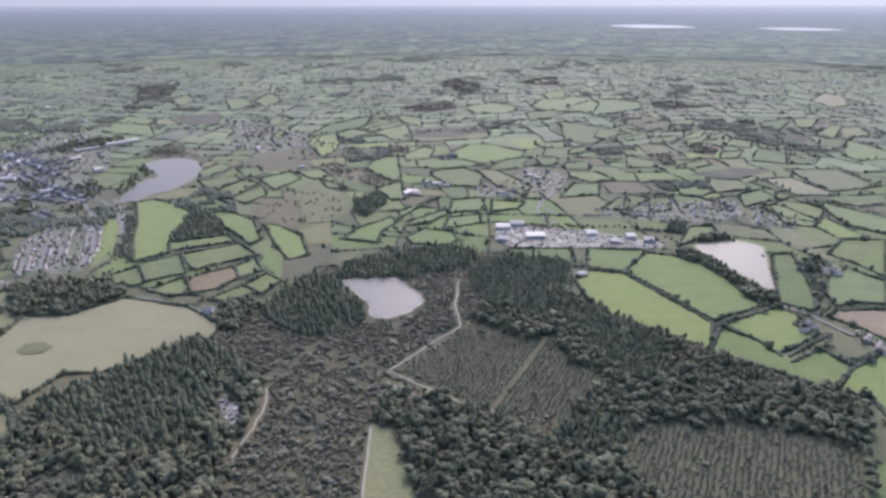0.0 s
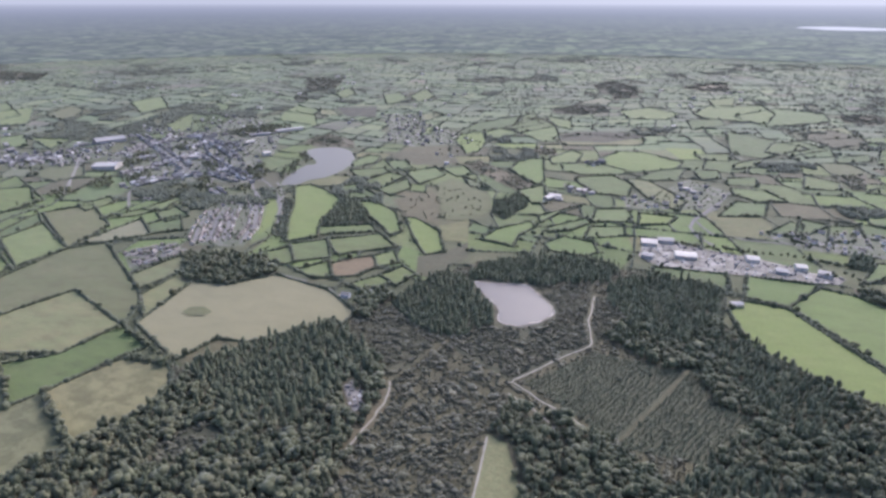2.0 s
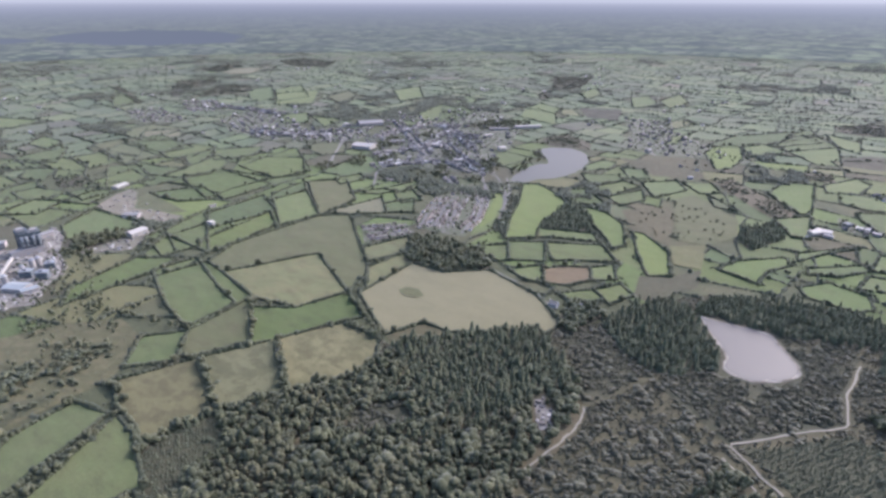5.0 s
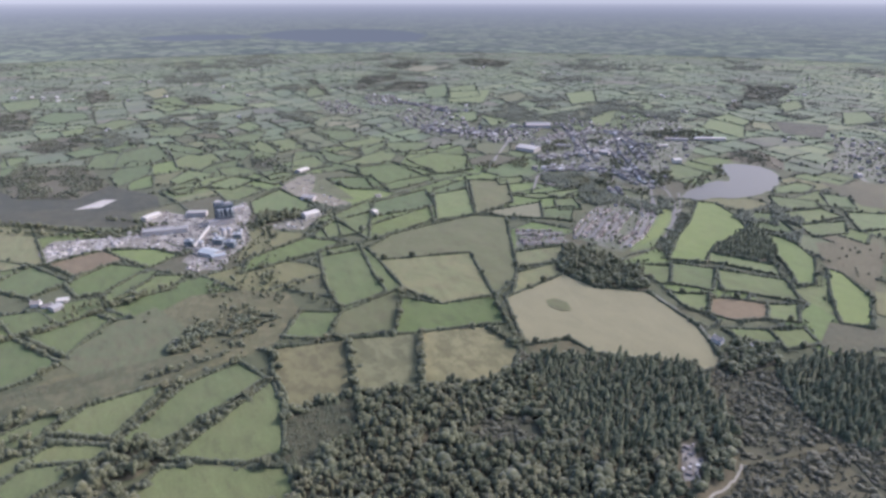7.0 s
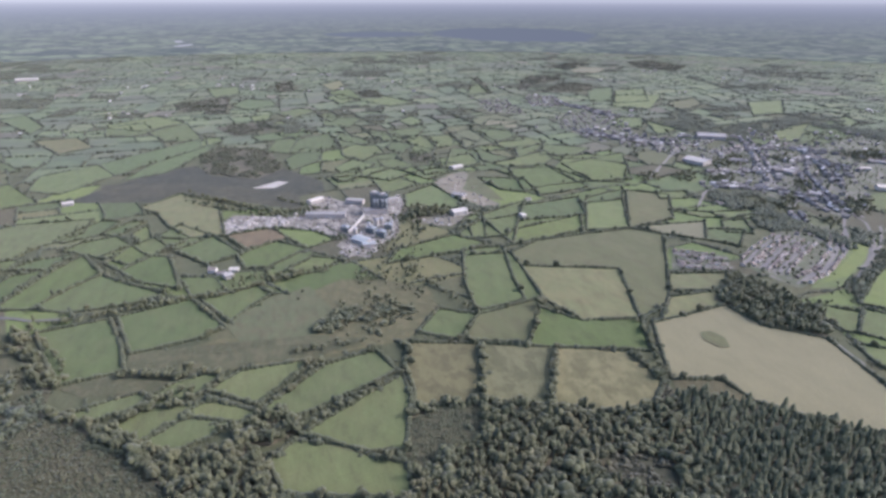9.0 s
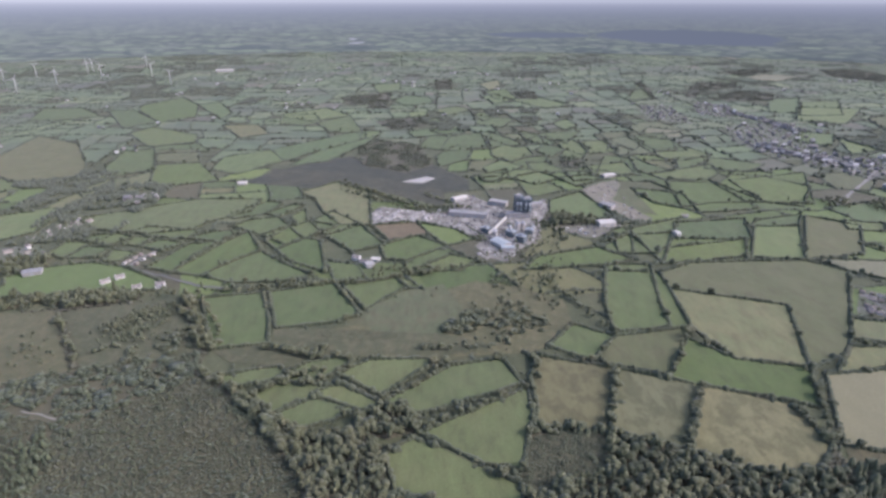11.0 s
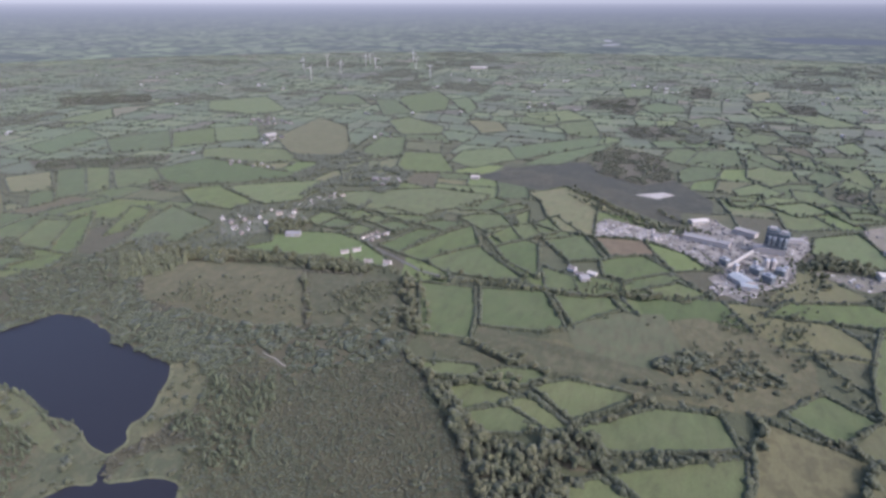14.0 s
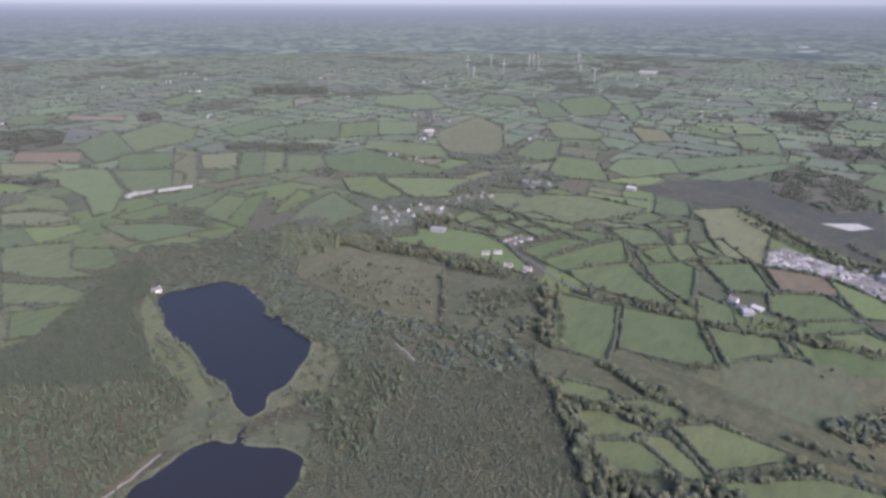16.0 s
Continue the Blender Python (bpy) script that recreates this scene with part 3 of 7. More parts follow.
field("f2", [(-739, -185), (-749, -109), (-674, -86), (-622, -77), (-614, -139)])
field("f2", [(-750, -101), (-770, -18), (-681, 24), (-665, 0), (-655, -75)])
field("f2", [(-763, -5), (-781, 67), (-749, 83), (-693, 28)])
field("f2r", [(-681, 24), (-730, 58), (-756, 132), (-679, 153), (-628, 121), (-631, 82), (-641, 40)], hedged=False)
field("f7", [(-614, -139), (-622, -77), (-655, -75), (-641, 40), (-628, 121), (-599, 179), (-581, 119), (-591, 41), (-577, -25), (-573, -43), (-588, -110)], hedged=False)
field("f7", [(-573, -508), (-627, -558), (-690, -530), (-712, -463), (-717, -358), (-638, -309), (-585, -271), (-563, -290), (-562, -357), (-570, -433)], hedged=False)
field("f7", [(-713, -347), (-746, -200), (-614, -139), (-596, -159), (-583, -261)], hedged=False)
wood("dec", [(-744, -215), (-746, -200), (-614, -139), (-607, -150)])
wood("con", [(-692, -618), (-690, -530), (-637, -543), (-603, -582), (-671, -649)])
wood("car", [(-531, -511), (-541, -478), (-570, -433), (-562, -357), (-585, -271), (-607, -150), (-564, -131), (-493, -230), (-452, -280), (-409, -275), (-463, -322), (-475, -362), (-477, -419), (-477, -457)])
wood("scg", [(-409, -275), (-452, -280), (-493, -230), (-481, -183), (-351, -131), (-338, -235)])
wood("scg", [(-493, -230), (-564, -131), (-512, -81), (-467, -46), (-423, -15), (-369, 6), (-351, -131), (-481, -183)])
wood("dec", [(-564, -131), (-528, -85), (-464, -14), (-470, 36), (-451, 53), (-377, 64), (-369, 6), (-423, -15), (-467, -46), (-512, -81)])
field("f2", [(-946, -49), (-993, 8), (-898, 51), (-876, 0)])
field("f2s", [(-897, 42), (-936, 104), (-889, 147), (-835, 82), (-845, 52)])
field("f5", [(-989, 25), (-999, 103), (-943, 123), (-911, 58)])
field("f1", [(-999, 103), (-961, 167), (-913, 196), (-889, 147), (-943, 123)])
field("f2", [(-798, 86), (-854, 152), (-830, 192), (-798, 157)])
field("f2", [(-958, -156), (-1018, -83), (-988, -31), (-908, -106)])
field("f2", [(-1018, -83), (-1068, -48), (-993, 8), (-946, -49)])
wood("con", [(-1569, -30), (-1658, 26), (-1591, 134), (-1380, 158), (-1314, 91), (-1397, -16)])
field("bog", [(-1267, -270), (-1436, -131), (-1477, -37), (-1379, -2), (-1314, 91), (-1380, 158), (-1247, 226), (-1170, 216), (-1159, 136), (-1259, 7), (-1213, -97)], hedged=False)
field("f2", [(-914, 426), (-917, 532), (-874, 506), (-833, 466), (-843, 410)])
field("f2s", [(-854, 489), (-882, 637), (-799, 591), (-799, 462)])
field("f2", [(-804, 375), (-796, 441), (-679, 405), (-623, 394), (-618, 329), (-690, 336)])
lake([(-419, -598), (-438, -611), (-469, -596), (-509, -577), (-513, -534), (-495, -477), (-477, -419), (-469, -365), (-451, -350), (-427, -339), (-400, -326), (-378, -329), (-361, -313), (-343, -315), (-347, -341), (-364, -377), (-363, -413), (-379, -453), (-382, -478), (-383, -508)])
lake([(-289, -325), (-308, -316), (-314, -297), (-343, -315), (-316, -292), (-336, -260), (-338, -235), (-319, -221), (-298, -216), (-266, -197), (-194, -283), (-228, -321)])
field("reed", [(-467, -378), (-477, -335), (-463, -315), (-435, -295), (-415, -287), (-395, -300), (-360, -305), (-377, -323), (-395, -321), (-420, -330), (-454, -349)], hedged=False, within=True)
field("f3", [(-426, -629), (-411, -584), (-381, -500), (-369, -438), (-352, -394), (-335, -350), (-328, -367), (-339, -412), (-349, -468), (-364, -525), (-396, -592)], hedged=False, within=True)
field("reed", [(-347, -341), (-343, -315), (-314, -297), (-308, -316), (-289, -325), (-273, -342), (-303, -368), (-344, -390), (-364, -377)], hedged=False)
field("reed", [(-469, -365), (-480, -334), (-441, -302), (-410, -296), (-382, -298), (-356, -307), (-343, -315), (-361, -313), (-378, -329), (-400, -326), (-451, -350)], hedged=False)
field("reed", [(-316, -292), (-347, -296), (-379, -264), (-369, -238), (-348, -221), (-319, -221), (-338, -235), (-336, -260)], hedged=False)
wood("car", [(-503, -782), (-606, -710), (-713, -634), (-686, -583), (-595, -543), (-531, -511), (-509, -511), (-513, -534), (-509, -577), (-469, -596), (-438, -611), (-468, -690)])
wood("spr", [(-485, -752), (-468, -690), (-425, -630), (-389, -602), (-365, -522), (-322, -438), (-211, -580), (-229, -638), (-291, -629), (-408, -712)])
wood("bir", [(-211, -580), (-322, -438), (-273, -342), (-228, -321), (-194, -283), (-120, -389)])
wood("bir", [(-432, -621), (-383, -508), (-379, -453), (-363, -413), (-364, -377), (-344, -390), (-303, -368), (-273, -342), (-322, -438), (-365, -522), (-389, -602)])
wood("car", [(-509, -511), (-595, -543), (-532, -424), (-522, -338), (-472, -293), (-429, -284), (-441, -302), (-480, -334), (-469, -365), (-477, -419)])
wood("scg", [(-429, -284), (-389, -252), (-369, -238), (-348, -221), (-298, -216), (-268, -193), (-334, -83), (-416, -187), (-442, -250)])
field("f2", [(-299, -719), (-388, -656), (-335, -604), (-271, -652)])
field("f4", [(-409, -1197), (-513, -1065), (-509, -993), (-449, -1021), (-380, -1109)])
field("f2", [(-647, -849), (-749, -907), (-763, -856), (-649, -770)])
field("f2", [(-398, 1684), (-373, 1864), (-246, 2037), (-245, 1863), (-335, 1707)])
field("f1m", [(-328, 1765), (-291, 1808), (-217, 1748), (-237, 1668), (-287, 1616)])
field("f1m", [(-217, 1748), (-118, 1882), (-89, 1667), (-137, 1644), (-194, 1723)])
field("f2", [(-258, 1826), (-183, 2004), (-118, 1882), (-217, 1748)])
field("f1m", [(-168, 2059), (-75, 1982), (-65, 1834), (-118, 1882)])
field("f2", [(-564, 2038), (-487, 2005), (-537, 1932)])
field("f3o", [(-116, 1706), (-24, 1772), (148, 1746), (126, 1666), (-70, 1615)])
field("f2", [(255, 1592), (349, 1628), (332, 1544), (271, 1544)])
field("f2", [(344, 1524), (421, 1592), (382, 1492), (324, 1461)])
field("f2", [(482, 1557), (536, 1557), (536, 1461), (474, 1449)])
field("f2", [(474, 1449), (530, 1403), (508, 1338), (439, 1333)])
field("f1m", [(532, 1704), (626, 1787), (603, 1665), (526, 1627)])
field("f2", [(389, 1929), (497, 1832), (561, 1745), (421, 1592), (349, 1628)])
field("f2", [(438, 2590), (555, 2680), (505, 2426), (428, 2381)])
field("f1m", [(464, 2214), (645, 2425), (785, 2350), (755, 2187), (528, 2034)])
field("f2", [(297, 2091), (410, 2151), (409, 2034), (295, 1929)])
field("f3", [(627, 2033), (765, 2089), (747, 1927), (595, 1860)])
wood("con", [(462, 3109), (618, 3236), (567, 2879), (451, 2837), (380, 2923)])
wood("con", [(821, 2321), (932, 2378), (1021, 2211), (848, 2149)])
field("f2", [(817, 1664), (881, 1626), (836, 1536), (775, 1570)])
field("f2", [(739, 1491), (801, 1510), (748, 1430), (693, 1419)])
field("f2", [(845, 1522), (921, 1522), (843, 1374), (770, 1402)])
field("f2", [(918, 1490), (956, 1430), (902, 1363), (843, 1374)])
field("f2", [(1097, 1663), (1164, 1640), (1045, 1503), (1023, 1542)])
field("f1m", [(1164, 1640), (1178, 1521), (1171, 1429), (1037, 1401), (1032, 1459)])
field("f2", [(756, 1804), (820, 1786), (751, 1664), (693, 1642)])
field("f2", [(820, 1786), (881, 1786), (817, 1664), (752, 1627)])
field("f4", [(1493, 2376), (1677, 2584), (1689, 2467), (1550, 2235), (1469, 2209)])
field("f1m", [(604, 1126), (676, 1164), (671, 1099), (583, 1047)])
field("f2", [(554, 1333), (590, 1375), (657, 1402), (655, 1364), (601, 1333)])
field("f2", [(105, 845), (205, 845), (199, 776), (186, 797), (101, 812)])
field("f2s", [(-1247, 815), (-1229, 884), (-1147, 932), (-1030, 836), (-1058, 779), (-1108, 766), (-1188, 754)])
field("f2s", [(-1216, 612), (-1190, 742), (-1026, 745), (-1012, 670), (-1013, 624), (-1113, 643)])
field("f2s", [(-1166, 553), (-1144, 605), (-1113, 643), (-1022, 619), (-1070, 562)])
field("f2", [(-1444, 593), (-1404, 642), (-1255, 611), (-1255, 568), (-1256, 508)])
field("f2", [(-1401, 753), (-1402, 845), (-1320, 772), (-1308, 724)])
field("f2", [(-1657, 729), (-1595, 835), (-1481, 799), (-1459, 719)])
field("f2", [(-1402, 845), (-1328, 942), (-1264, 864), (-1303, 782)])
field("f2", [(-1602, 665), (-1478, 679), (-1425, 629), (-1493, 616)])
field("f4", [(-1777, 843), (-1719, 920), (-1615, 876), (-1652, 766)])
field("f1m", [(-2095, 1538), (-2043, 1748), (-1779, 1491), (-1853, 1378)])
field("f2", [(-2799, 1209), (-2322, 1101), (-2303, 984)])
field("f2", [(-1284, 1413), (-1245, 1491), (-1184, 1390)])
field("f1m", [(-817, 868), (-796, 949), (-762, 945), (-765, 877)])
field("f2", [(-747, 807), (-722, 860), (-670, 797), (-710, 768)])
field("f2", [(-952, 857), (-931, 919), (-895, 891), (-911, 835)])
field("bog", [(-1373, -218), (-1331, -72), (-1264, 58), (-1227, 77), (-1182, 166), (-1072, 161), (-1227, -21), (-1247, -96), (-1239, -199)], hedged=False)
field("f1m", [(-1396, -184), (-1543, -127), (-1667, -27), (-1721, 25), (-1530, -48), (-1430, -98)])
field("f2", [(-2047, -317), (-2079, -211), (-1932, -170), (-1880, -217), (-1905, -296)])
field("f2", [(-1997, 342), (-1939, 457), (-1802, 392), (-1857, 319)])
field("f2", [(-1762, 417), (-1704, 478), (-1605, 476), (-1585, 439)])
field("f2", [(-1704, 478), (-1725, 544), (-1726, 615), (-1577, 532), (-1612, 494)])
field("f2", [(-1448, 306), (-1641, 329), (-1540, 382), (-1546, 413), (-1457, 413), (-1396, 349)])
field("f2", [(-1597, 572), (-1603, 643), (-1480, 646), (-1453, 554)])
field("f3", [(-1603, 643), (-1657, 729), (-1459, 719), (-1425, 629)])
field("f2", [(-1657, 729), (-1689, 847), (-1470, 823), (-1470, 743)])
field("f2", [(-1342, 515), (-1373, 617), (-1268, 603), (-1256, 508)])
field("f2", [(-1252, 416), (-1269, 489), (-1245, 535), (-1187, 447)])
field("f2", [(-1287, 250), (-1327, 320), (-1254, 315), (-1233, 263)])
field("f1m", [(-1254, 315), (-1302, 391), (-1246, 427), (-1205, 364)])
field("f3o", [(-1156, 527), (-1166, 553), (-1000, 540), (-1019, 518), (-1096, 489)], hedged=False)
field("f2", [(-1617, -572), (-1666, -481), (-1553, -411), (-1536, -540)])
field("f1m", [(-2056, -345), (-2195, -183), (-2035, -85), (-1947, -208)])
field("f2", [(-1921, -186), (-2035, -85), (-1749, -27), (-1776, -131)])
field("f2s", [(-794, -1403), (-884, -1327), (-892, -1265), (-800, -1189), (-719, -1261)])
field("f1m", [(-1445, -1734), (-1680, -1755), (-1542, -1599), (-1346, -1576)])
field("f4", [(-1680, -1755), (-1798, -1668), (-1542, -1599)])
wood("con", [(-6711, 1043), (-7672, 1256), (-7520, 1721), (-6577, 1449)])
field("f4", [(-2984, 1845), (-3111, 2034), (-2955, 2201), (-2777, 1860)])
field("f3o", [(-483, 550), (-481, 564), (-464, 569), (-445, 559), (-451, 547), (-468, 543)], hedged=False)
wood("dec", [(-3173, 1849), (-3372, 2088), (-3243, 2178), (-3111, 2034), (-2984, 1845)])
wood("dec", [(-3271, 2463), (-3337, 2701), (-2929, 2645), (-2752, 2406), (-2944, 2307)])
wood("dec", [(-2801, 1503), (-2787, 1701), (-2577, 1578), (-2526, 1391)])
wood("dec", [(-1021, 328), (-1025, 361), (-993, 390), (-982, 426), (-958, 372), (-924, 350), (-935, 331)])
wood("dec", [(-157, 2212), (-78, 2308), (25, 2295), (58, 2182), (-49, 2098), (-129, 2093)])
wood("dec", [(-30, 2938), (75, 3140), (173, 2877), (111, 2635), (17, 2671)])
field("bog", [(-97, 1738), (-48, 1820), (73, 1837), (160, 1796), (36, 1677), (-89, 1667)], hedged=False)
field("f1m", [(-1366, 1831), (-1430, 2010), (-1344, 1967), (-1281, 1831)])
field("f2", [(-1373, 1778), (-1297, 1795), (-1194, 1744), (-1171, 1656), (-1297, 1672)])
field("f2", [(-1271, 1634), (-1173, 1634), (-1131, 1523), (-1183, 1510)])
field("f1m", [(-1090, 1906), (-1097, 2031), (-978, 1966), (-950, 1867)])
field("f1m", [(-1021, 1743), (-1090, 1906), (-950, 1867), (-852, 1694), (-919, 1710)])
field("f3", [(-978, 1966), (-939, 1987), (-850, 1866), (-927, 1867)])
field("f1m", [(-885, 2389), (-840, 2466), (-716, 2247), (-783, 2145)])
field("f2", [(-760, 2359), (-758, 2599), (-654, 2388), (-676, 2221)])
field("f3", [(-610, 1924), (-562, 2028), (-507, 1964), (-538, 1865)])
field("f1m", [(-492, 1632), (-507, 1750), (-488, 1775), (-467, 1661)])
field("f2", [(-1103, 2361), (-1112, 2549), (-1012, 2390), (-999, 2222)])
wood("dec", [(-1083, 1497), (-1070, 1597), (-934, 1611), (-917, 1549), (-978, 1497)])
wood("dec", [(-791, 1496), (-768, 1596), (-661, 1528), (-622, 1447), (-735, 1424)])
wood("con", [(-1451, 2790), (-1281, 2893), (-1157, 2484), (-1229, 2361)])
wood("dec", [(-1226, 2223), (-1229, 2361), (-1119, 2159), (-1153, 2123)])
field("bog", [(-943, 2041), (-804, 2098), (-728, 1885), (-831, 1866)], hedged=False)
town([(-727, 1934), (-589, 1985), (-496, 1708), (-601, 1670)])
field("f2", [(-274, 1809), (-221, 1984), (-158, 1922), (-222, 1827), (-245, 1791)])
field("f2", [(-257, 1963), (-212, 2095), (-185, 2027), (-221, 1984)])
wood("dec", [(-183, 1546), (-100, 1573), (-80, 1494), (-154, 1482)])
field("f2", [(102, 1324), (150, 1404), (219, 1444), (190, 1334), (128, 1314)])
field("f3", [(75, 1324), (128, 1314), (190, 1186), (168, 1115), (117, 1187)])
field("f2", [(232, 1432), (291, 1444), (286, 1376), (240, 1350)])
field("f1m", [(78, 2217), (194, 2326), (293, 2216), (237, 2093), (113, 2071)])
field("f1m", [(413, 2428), (611, 2475), (610, 2282), (542, 2092), (368, 2153), (336, 2216)])
field("f4", [(-66, 2385), (15, 2543), (67, 2477), (36, 2326)])
wood("dec", [(44, 2843), (182, 2884), (165, 2594), (67, 2477)])
field("f3r", [(597, 1929), (707, 2034), (757, 1928), (731, 1832), (639, 1771), (596, 1861)])
field("f2", [(486, 1789), (570, 1833), (611, 1737), (499, 1643), (439, 1666)])
field("f1m", [(757, 1928), (854, 1959), (794, 1832), (724, 1788)])
field("f2", [(596, 1643), (693, 1704), (672, 1628), (585, 1585)])
field("f1m", [(694, 1665), (819, 1805), (839, 1770), (731, 1613), (674, 1591)])
field("f2", [(731, 1613), (845, 1745), (843, 1665), (763, 1543)])
wood("dec", [(640, 1544), (731, 1613), (763, 1543), (689, 1443), (660, 1479)])
wood("dec", [(551, 1461), (618, 1504), (560, 1349), (533, 1349)])
field("f3o", [(890, 1612), (947, 1570), (956, 1478), (925, 1402), (901, 1460), (863, 1543)])
field("f2", [(1044, 1897), (1191, 1978), (1067, 1804), (996, 1787)])
field("f1m", [(1191, 1978), (1287, 1978), (1156, 1804), (1127, 1831)])
field("f2", [(1104, 1703), (1252, 1858), (1261, 1821), (1144, 1663)])
field("f3", [(1261, 1821), (1324, 1830), (1272, 1702), (1158, 1656)])
wood("dec", [(808, 2281), (934, 2322), (925, 2213), (794, 2176)])
field("bog", [(996, 1787), (1104, 1703), (1018, 1612), (921, 1642)], hedged=False)
wood("dec", [(974, 1927), (1040, 1927), (957, 1744), (886, 1704)])
field("f2", [(942, 1297), (994, 1245), (951, 1184), (932, 1206)])
field("f1m", [(499, 1186), (550, 1207), (566, 1145), (524, 1115), (490, 1130)])
field("f2", [(666, 1145), (727, 1107), (724, 1064), (681, 1085)])
field("f1m", [(636, 1064), (658, 1054), (678, 969), (651, 941), (607, 952)])
field("f2", [(745, 1099), (800, 1114), (909, 1125), (865, 1064), (795, 1054)])
field("f2", [(347, 1022), (416, 1100), (387, 1012)])
field("f2", [(304, 1038), (356, 1108), (376, 1100), (347, 1022)])
field("f2", [(416, 1100), (459, 1107), (431, 1031), (387, 1012)])
field("bog", [(558, 1274), (698, 1338), (779, 1312), (702, 1264), (638, 1237)], hedged=False)
field("f1m", [(-1791, -34), (-1764, 24), (-1671, 16), (-1675, -33)])
field("f2", [(-1562, 128), (-1699, 165), (-1682, 221), (-1524, 182)])
field("f2", [(-1524, 182), (-1682, 221), (-1731, 317), (-1561, 312), (-1513, 240)])
field("f2", [(-1668, 327), (-1728, 346), (-1639, 391), (-1565, 408), (-1567, 353), (-1523, 317)])
field("f1m", [(-1350, 269), (-1411, 324), (-1348, 364), (-1292, 314), (-1307, 272)])
field("f2", [(-1384, 380), (-1383, 426), (-1303, 453), (-1297, 406), (-1315, 380)])
wood("dec", [(-1432, 475), (-1452, 518), (-1364, 515), (-1322, 486), (-1350, 455)])
field("f2", [(-1263, 251), (-1274, 304), (-1228, 287), (-1232, 256)])
field("f2", [(-1582, 471), (-1510, 508), (-1428, 453), (-1492, 430)])
field("f2", [(-1510, 508), (-1435, 541), (-1396, 498), (-1432, 475)])
field("f2", [(-1616, 504), (-1619, 560), (-1509, 576), (-1435, 541), (-1510, 508)])
field("f2", [(-1303, 453), (-1297, 504), (-1233, 512), (-1222, 450)])
field("f2", [(-1314, 497), (-1298, 546), (-1252, 568), (-1233, 512)])
field("f1m", [(-1861, 562), (-1928, 628), (-1810, 634), (-1751, 571)])
field("f3o", [(-1712, 669), (-1721, 746), (-1579, 747), (-1487, 688), (-1556, 651)])
field("f2", [(-1656, 447), (-1665, 495), (-1603, 523), (-1554, 478), (-1580, 441)])
field("f3r", [(-1807, 423), (-1809, 488), (-1711, 493), (-1687, 440)])
field("f3", [(-1703, 369), (-1710, 431), (-1631, 425), (-1639, 391)])
field("f2", [(-2028, 324), (-2072, 373), (-1977, 396), (-1906, 350)])
field("f1m", [(-2331, 54), (-2484, 109), (-2416, 206), (-2282, 211), (-2212, 110)])
field("f2", [(-2119, 194), (-2205, 285), (-2130, 341), (-2011, 244)])
field("f2", [(-1929, 120), (-1968, 194), (-1944, 228), (-1858, 196)])
field("f1m", [(-1773, 167), (-1817, 219), (-1763, 260), (-1682, 221)])
wood("con", [(-2395, -37), (-2377, 40), (-2159, 34), (-2178, -36)])
field("f3", [(-2828, 455), (-2964, 572), (-2758, 554), (-2569, 474)])
field("f1m", [(-2347, 510), (-2423, 631), (-2202, 716), (-2130, 613)])
field("f1m", [(-2419, 407), (-2496, 481), (-2335, 527), (-2244, 450)])
wood("dec", [(-2967, 257), (-3009, 348), (-2646, 314), (-2613, 243)])
wood("dec", [(-2557, 567), (-2577, 671), (-2341, 631), (-2350, 551)])
field("f2", [(-1452, 656), (-1344, 670), (-1285, 704), (-1268, 634), (-1295, 614)])
field("f2", [(-1268, 634), (-1339, 816), (-1258, 793), (-1211, 742), (-1229, 644)])
field("f2", [(-966, 707), (-979, 760), (-985, 802), (-932, 762), (-937, 676)])
field("f2", [(-849, 807), (-818, 870), (-781, 873), (-798, 836)])
field("f2", [(-771, 855), (-777, 909), (-705, 863), (-725, 823)])
field("f3", [(-777, 909), (-790, 991), (-742, 928)])
field("f3o", [(-1244, 1009), (-1246, 1090), (-1173, 1099), (-1110, 1034), (-1130, 975)])
field("f1m", [(-2280, 1544), (-2301, 1685), (-1977, 1469), (-1993, 1368)])
field("f1m", [(-2213, 1639), (-2224, 1795), (-1928, 1593), (-1926, 1438)])
field("f3o", [(-1864, 1631), (-1932, 1817), (-1790, 1735), (-1697, 1546)])
field("f1m", [(-1572, 1310), (-1553, 1395), (-1439, 1322), (-1400, 1217)])
field("f1m", [(-1673, 1263), (-1639, 1350), (-1498, 1239), (-1546, 1171)])
field("f1m", [(-1783, 1941), (-1771, 2107), (-1551, 1872), (-1560, 1740)])
field("f3", [(-1858, 814), (-1851, 914), (-1705, 944), (-1673, 828), (-1714, 771)])
field("f2", [(-1492, 741), (-1512, 841), (-1423, 865), (-1374, 767), (-1409, 718)])
field("f2", [(-1361, 1611), (-1379, 1781), (-1271, 1738), (-1184, 1570), (-1217, 1477)])
field("f2", [(-2254, -1198), (-2262, -1067), (-2082, -917), (-2021, -989), (-2013, -1116)])
field("f2s", [(-2197, -844), (-2303, -871), (-2489, -788), (-2289, -664), (-2046, -597), (-1956, -683)])
field("f2", [(-2203, -951), (-2196, -857), (-1956, -683), (-1881, -767)])
field("f2", [(-1568, -631), (-1593, -562), (-1385, -485), (-1324, -565), (-1416, -608)])
field("f2", [(-1793, -711), (-1887, -676), (-1764, -506), (-1649, -469), (-1619, -589)])
field("f1m", [(-2289, -664), (-2363, -607), (-2110, -495), (-1998, -504)])
field("f2", [(-1277, -1007), (-1307, -984), (-1349, -812), (-1260, -678), (-1210, -763), (-1207, -952)])
wood("dec", [(-1930, -2), (-2010, 165), (-1849, 168), (-1783, 56)])
wood("dec", [(-2437, -162), (-2561, 54), (-2335, 46), (-2258, -102)])
field("f3o", [(-1900, -476), (-1907, -366), (-1760, -299), (-1708, -371)])
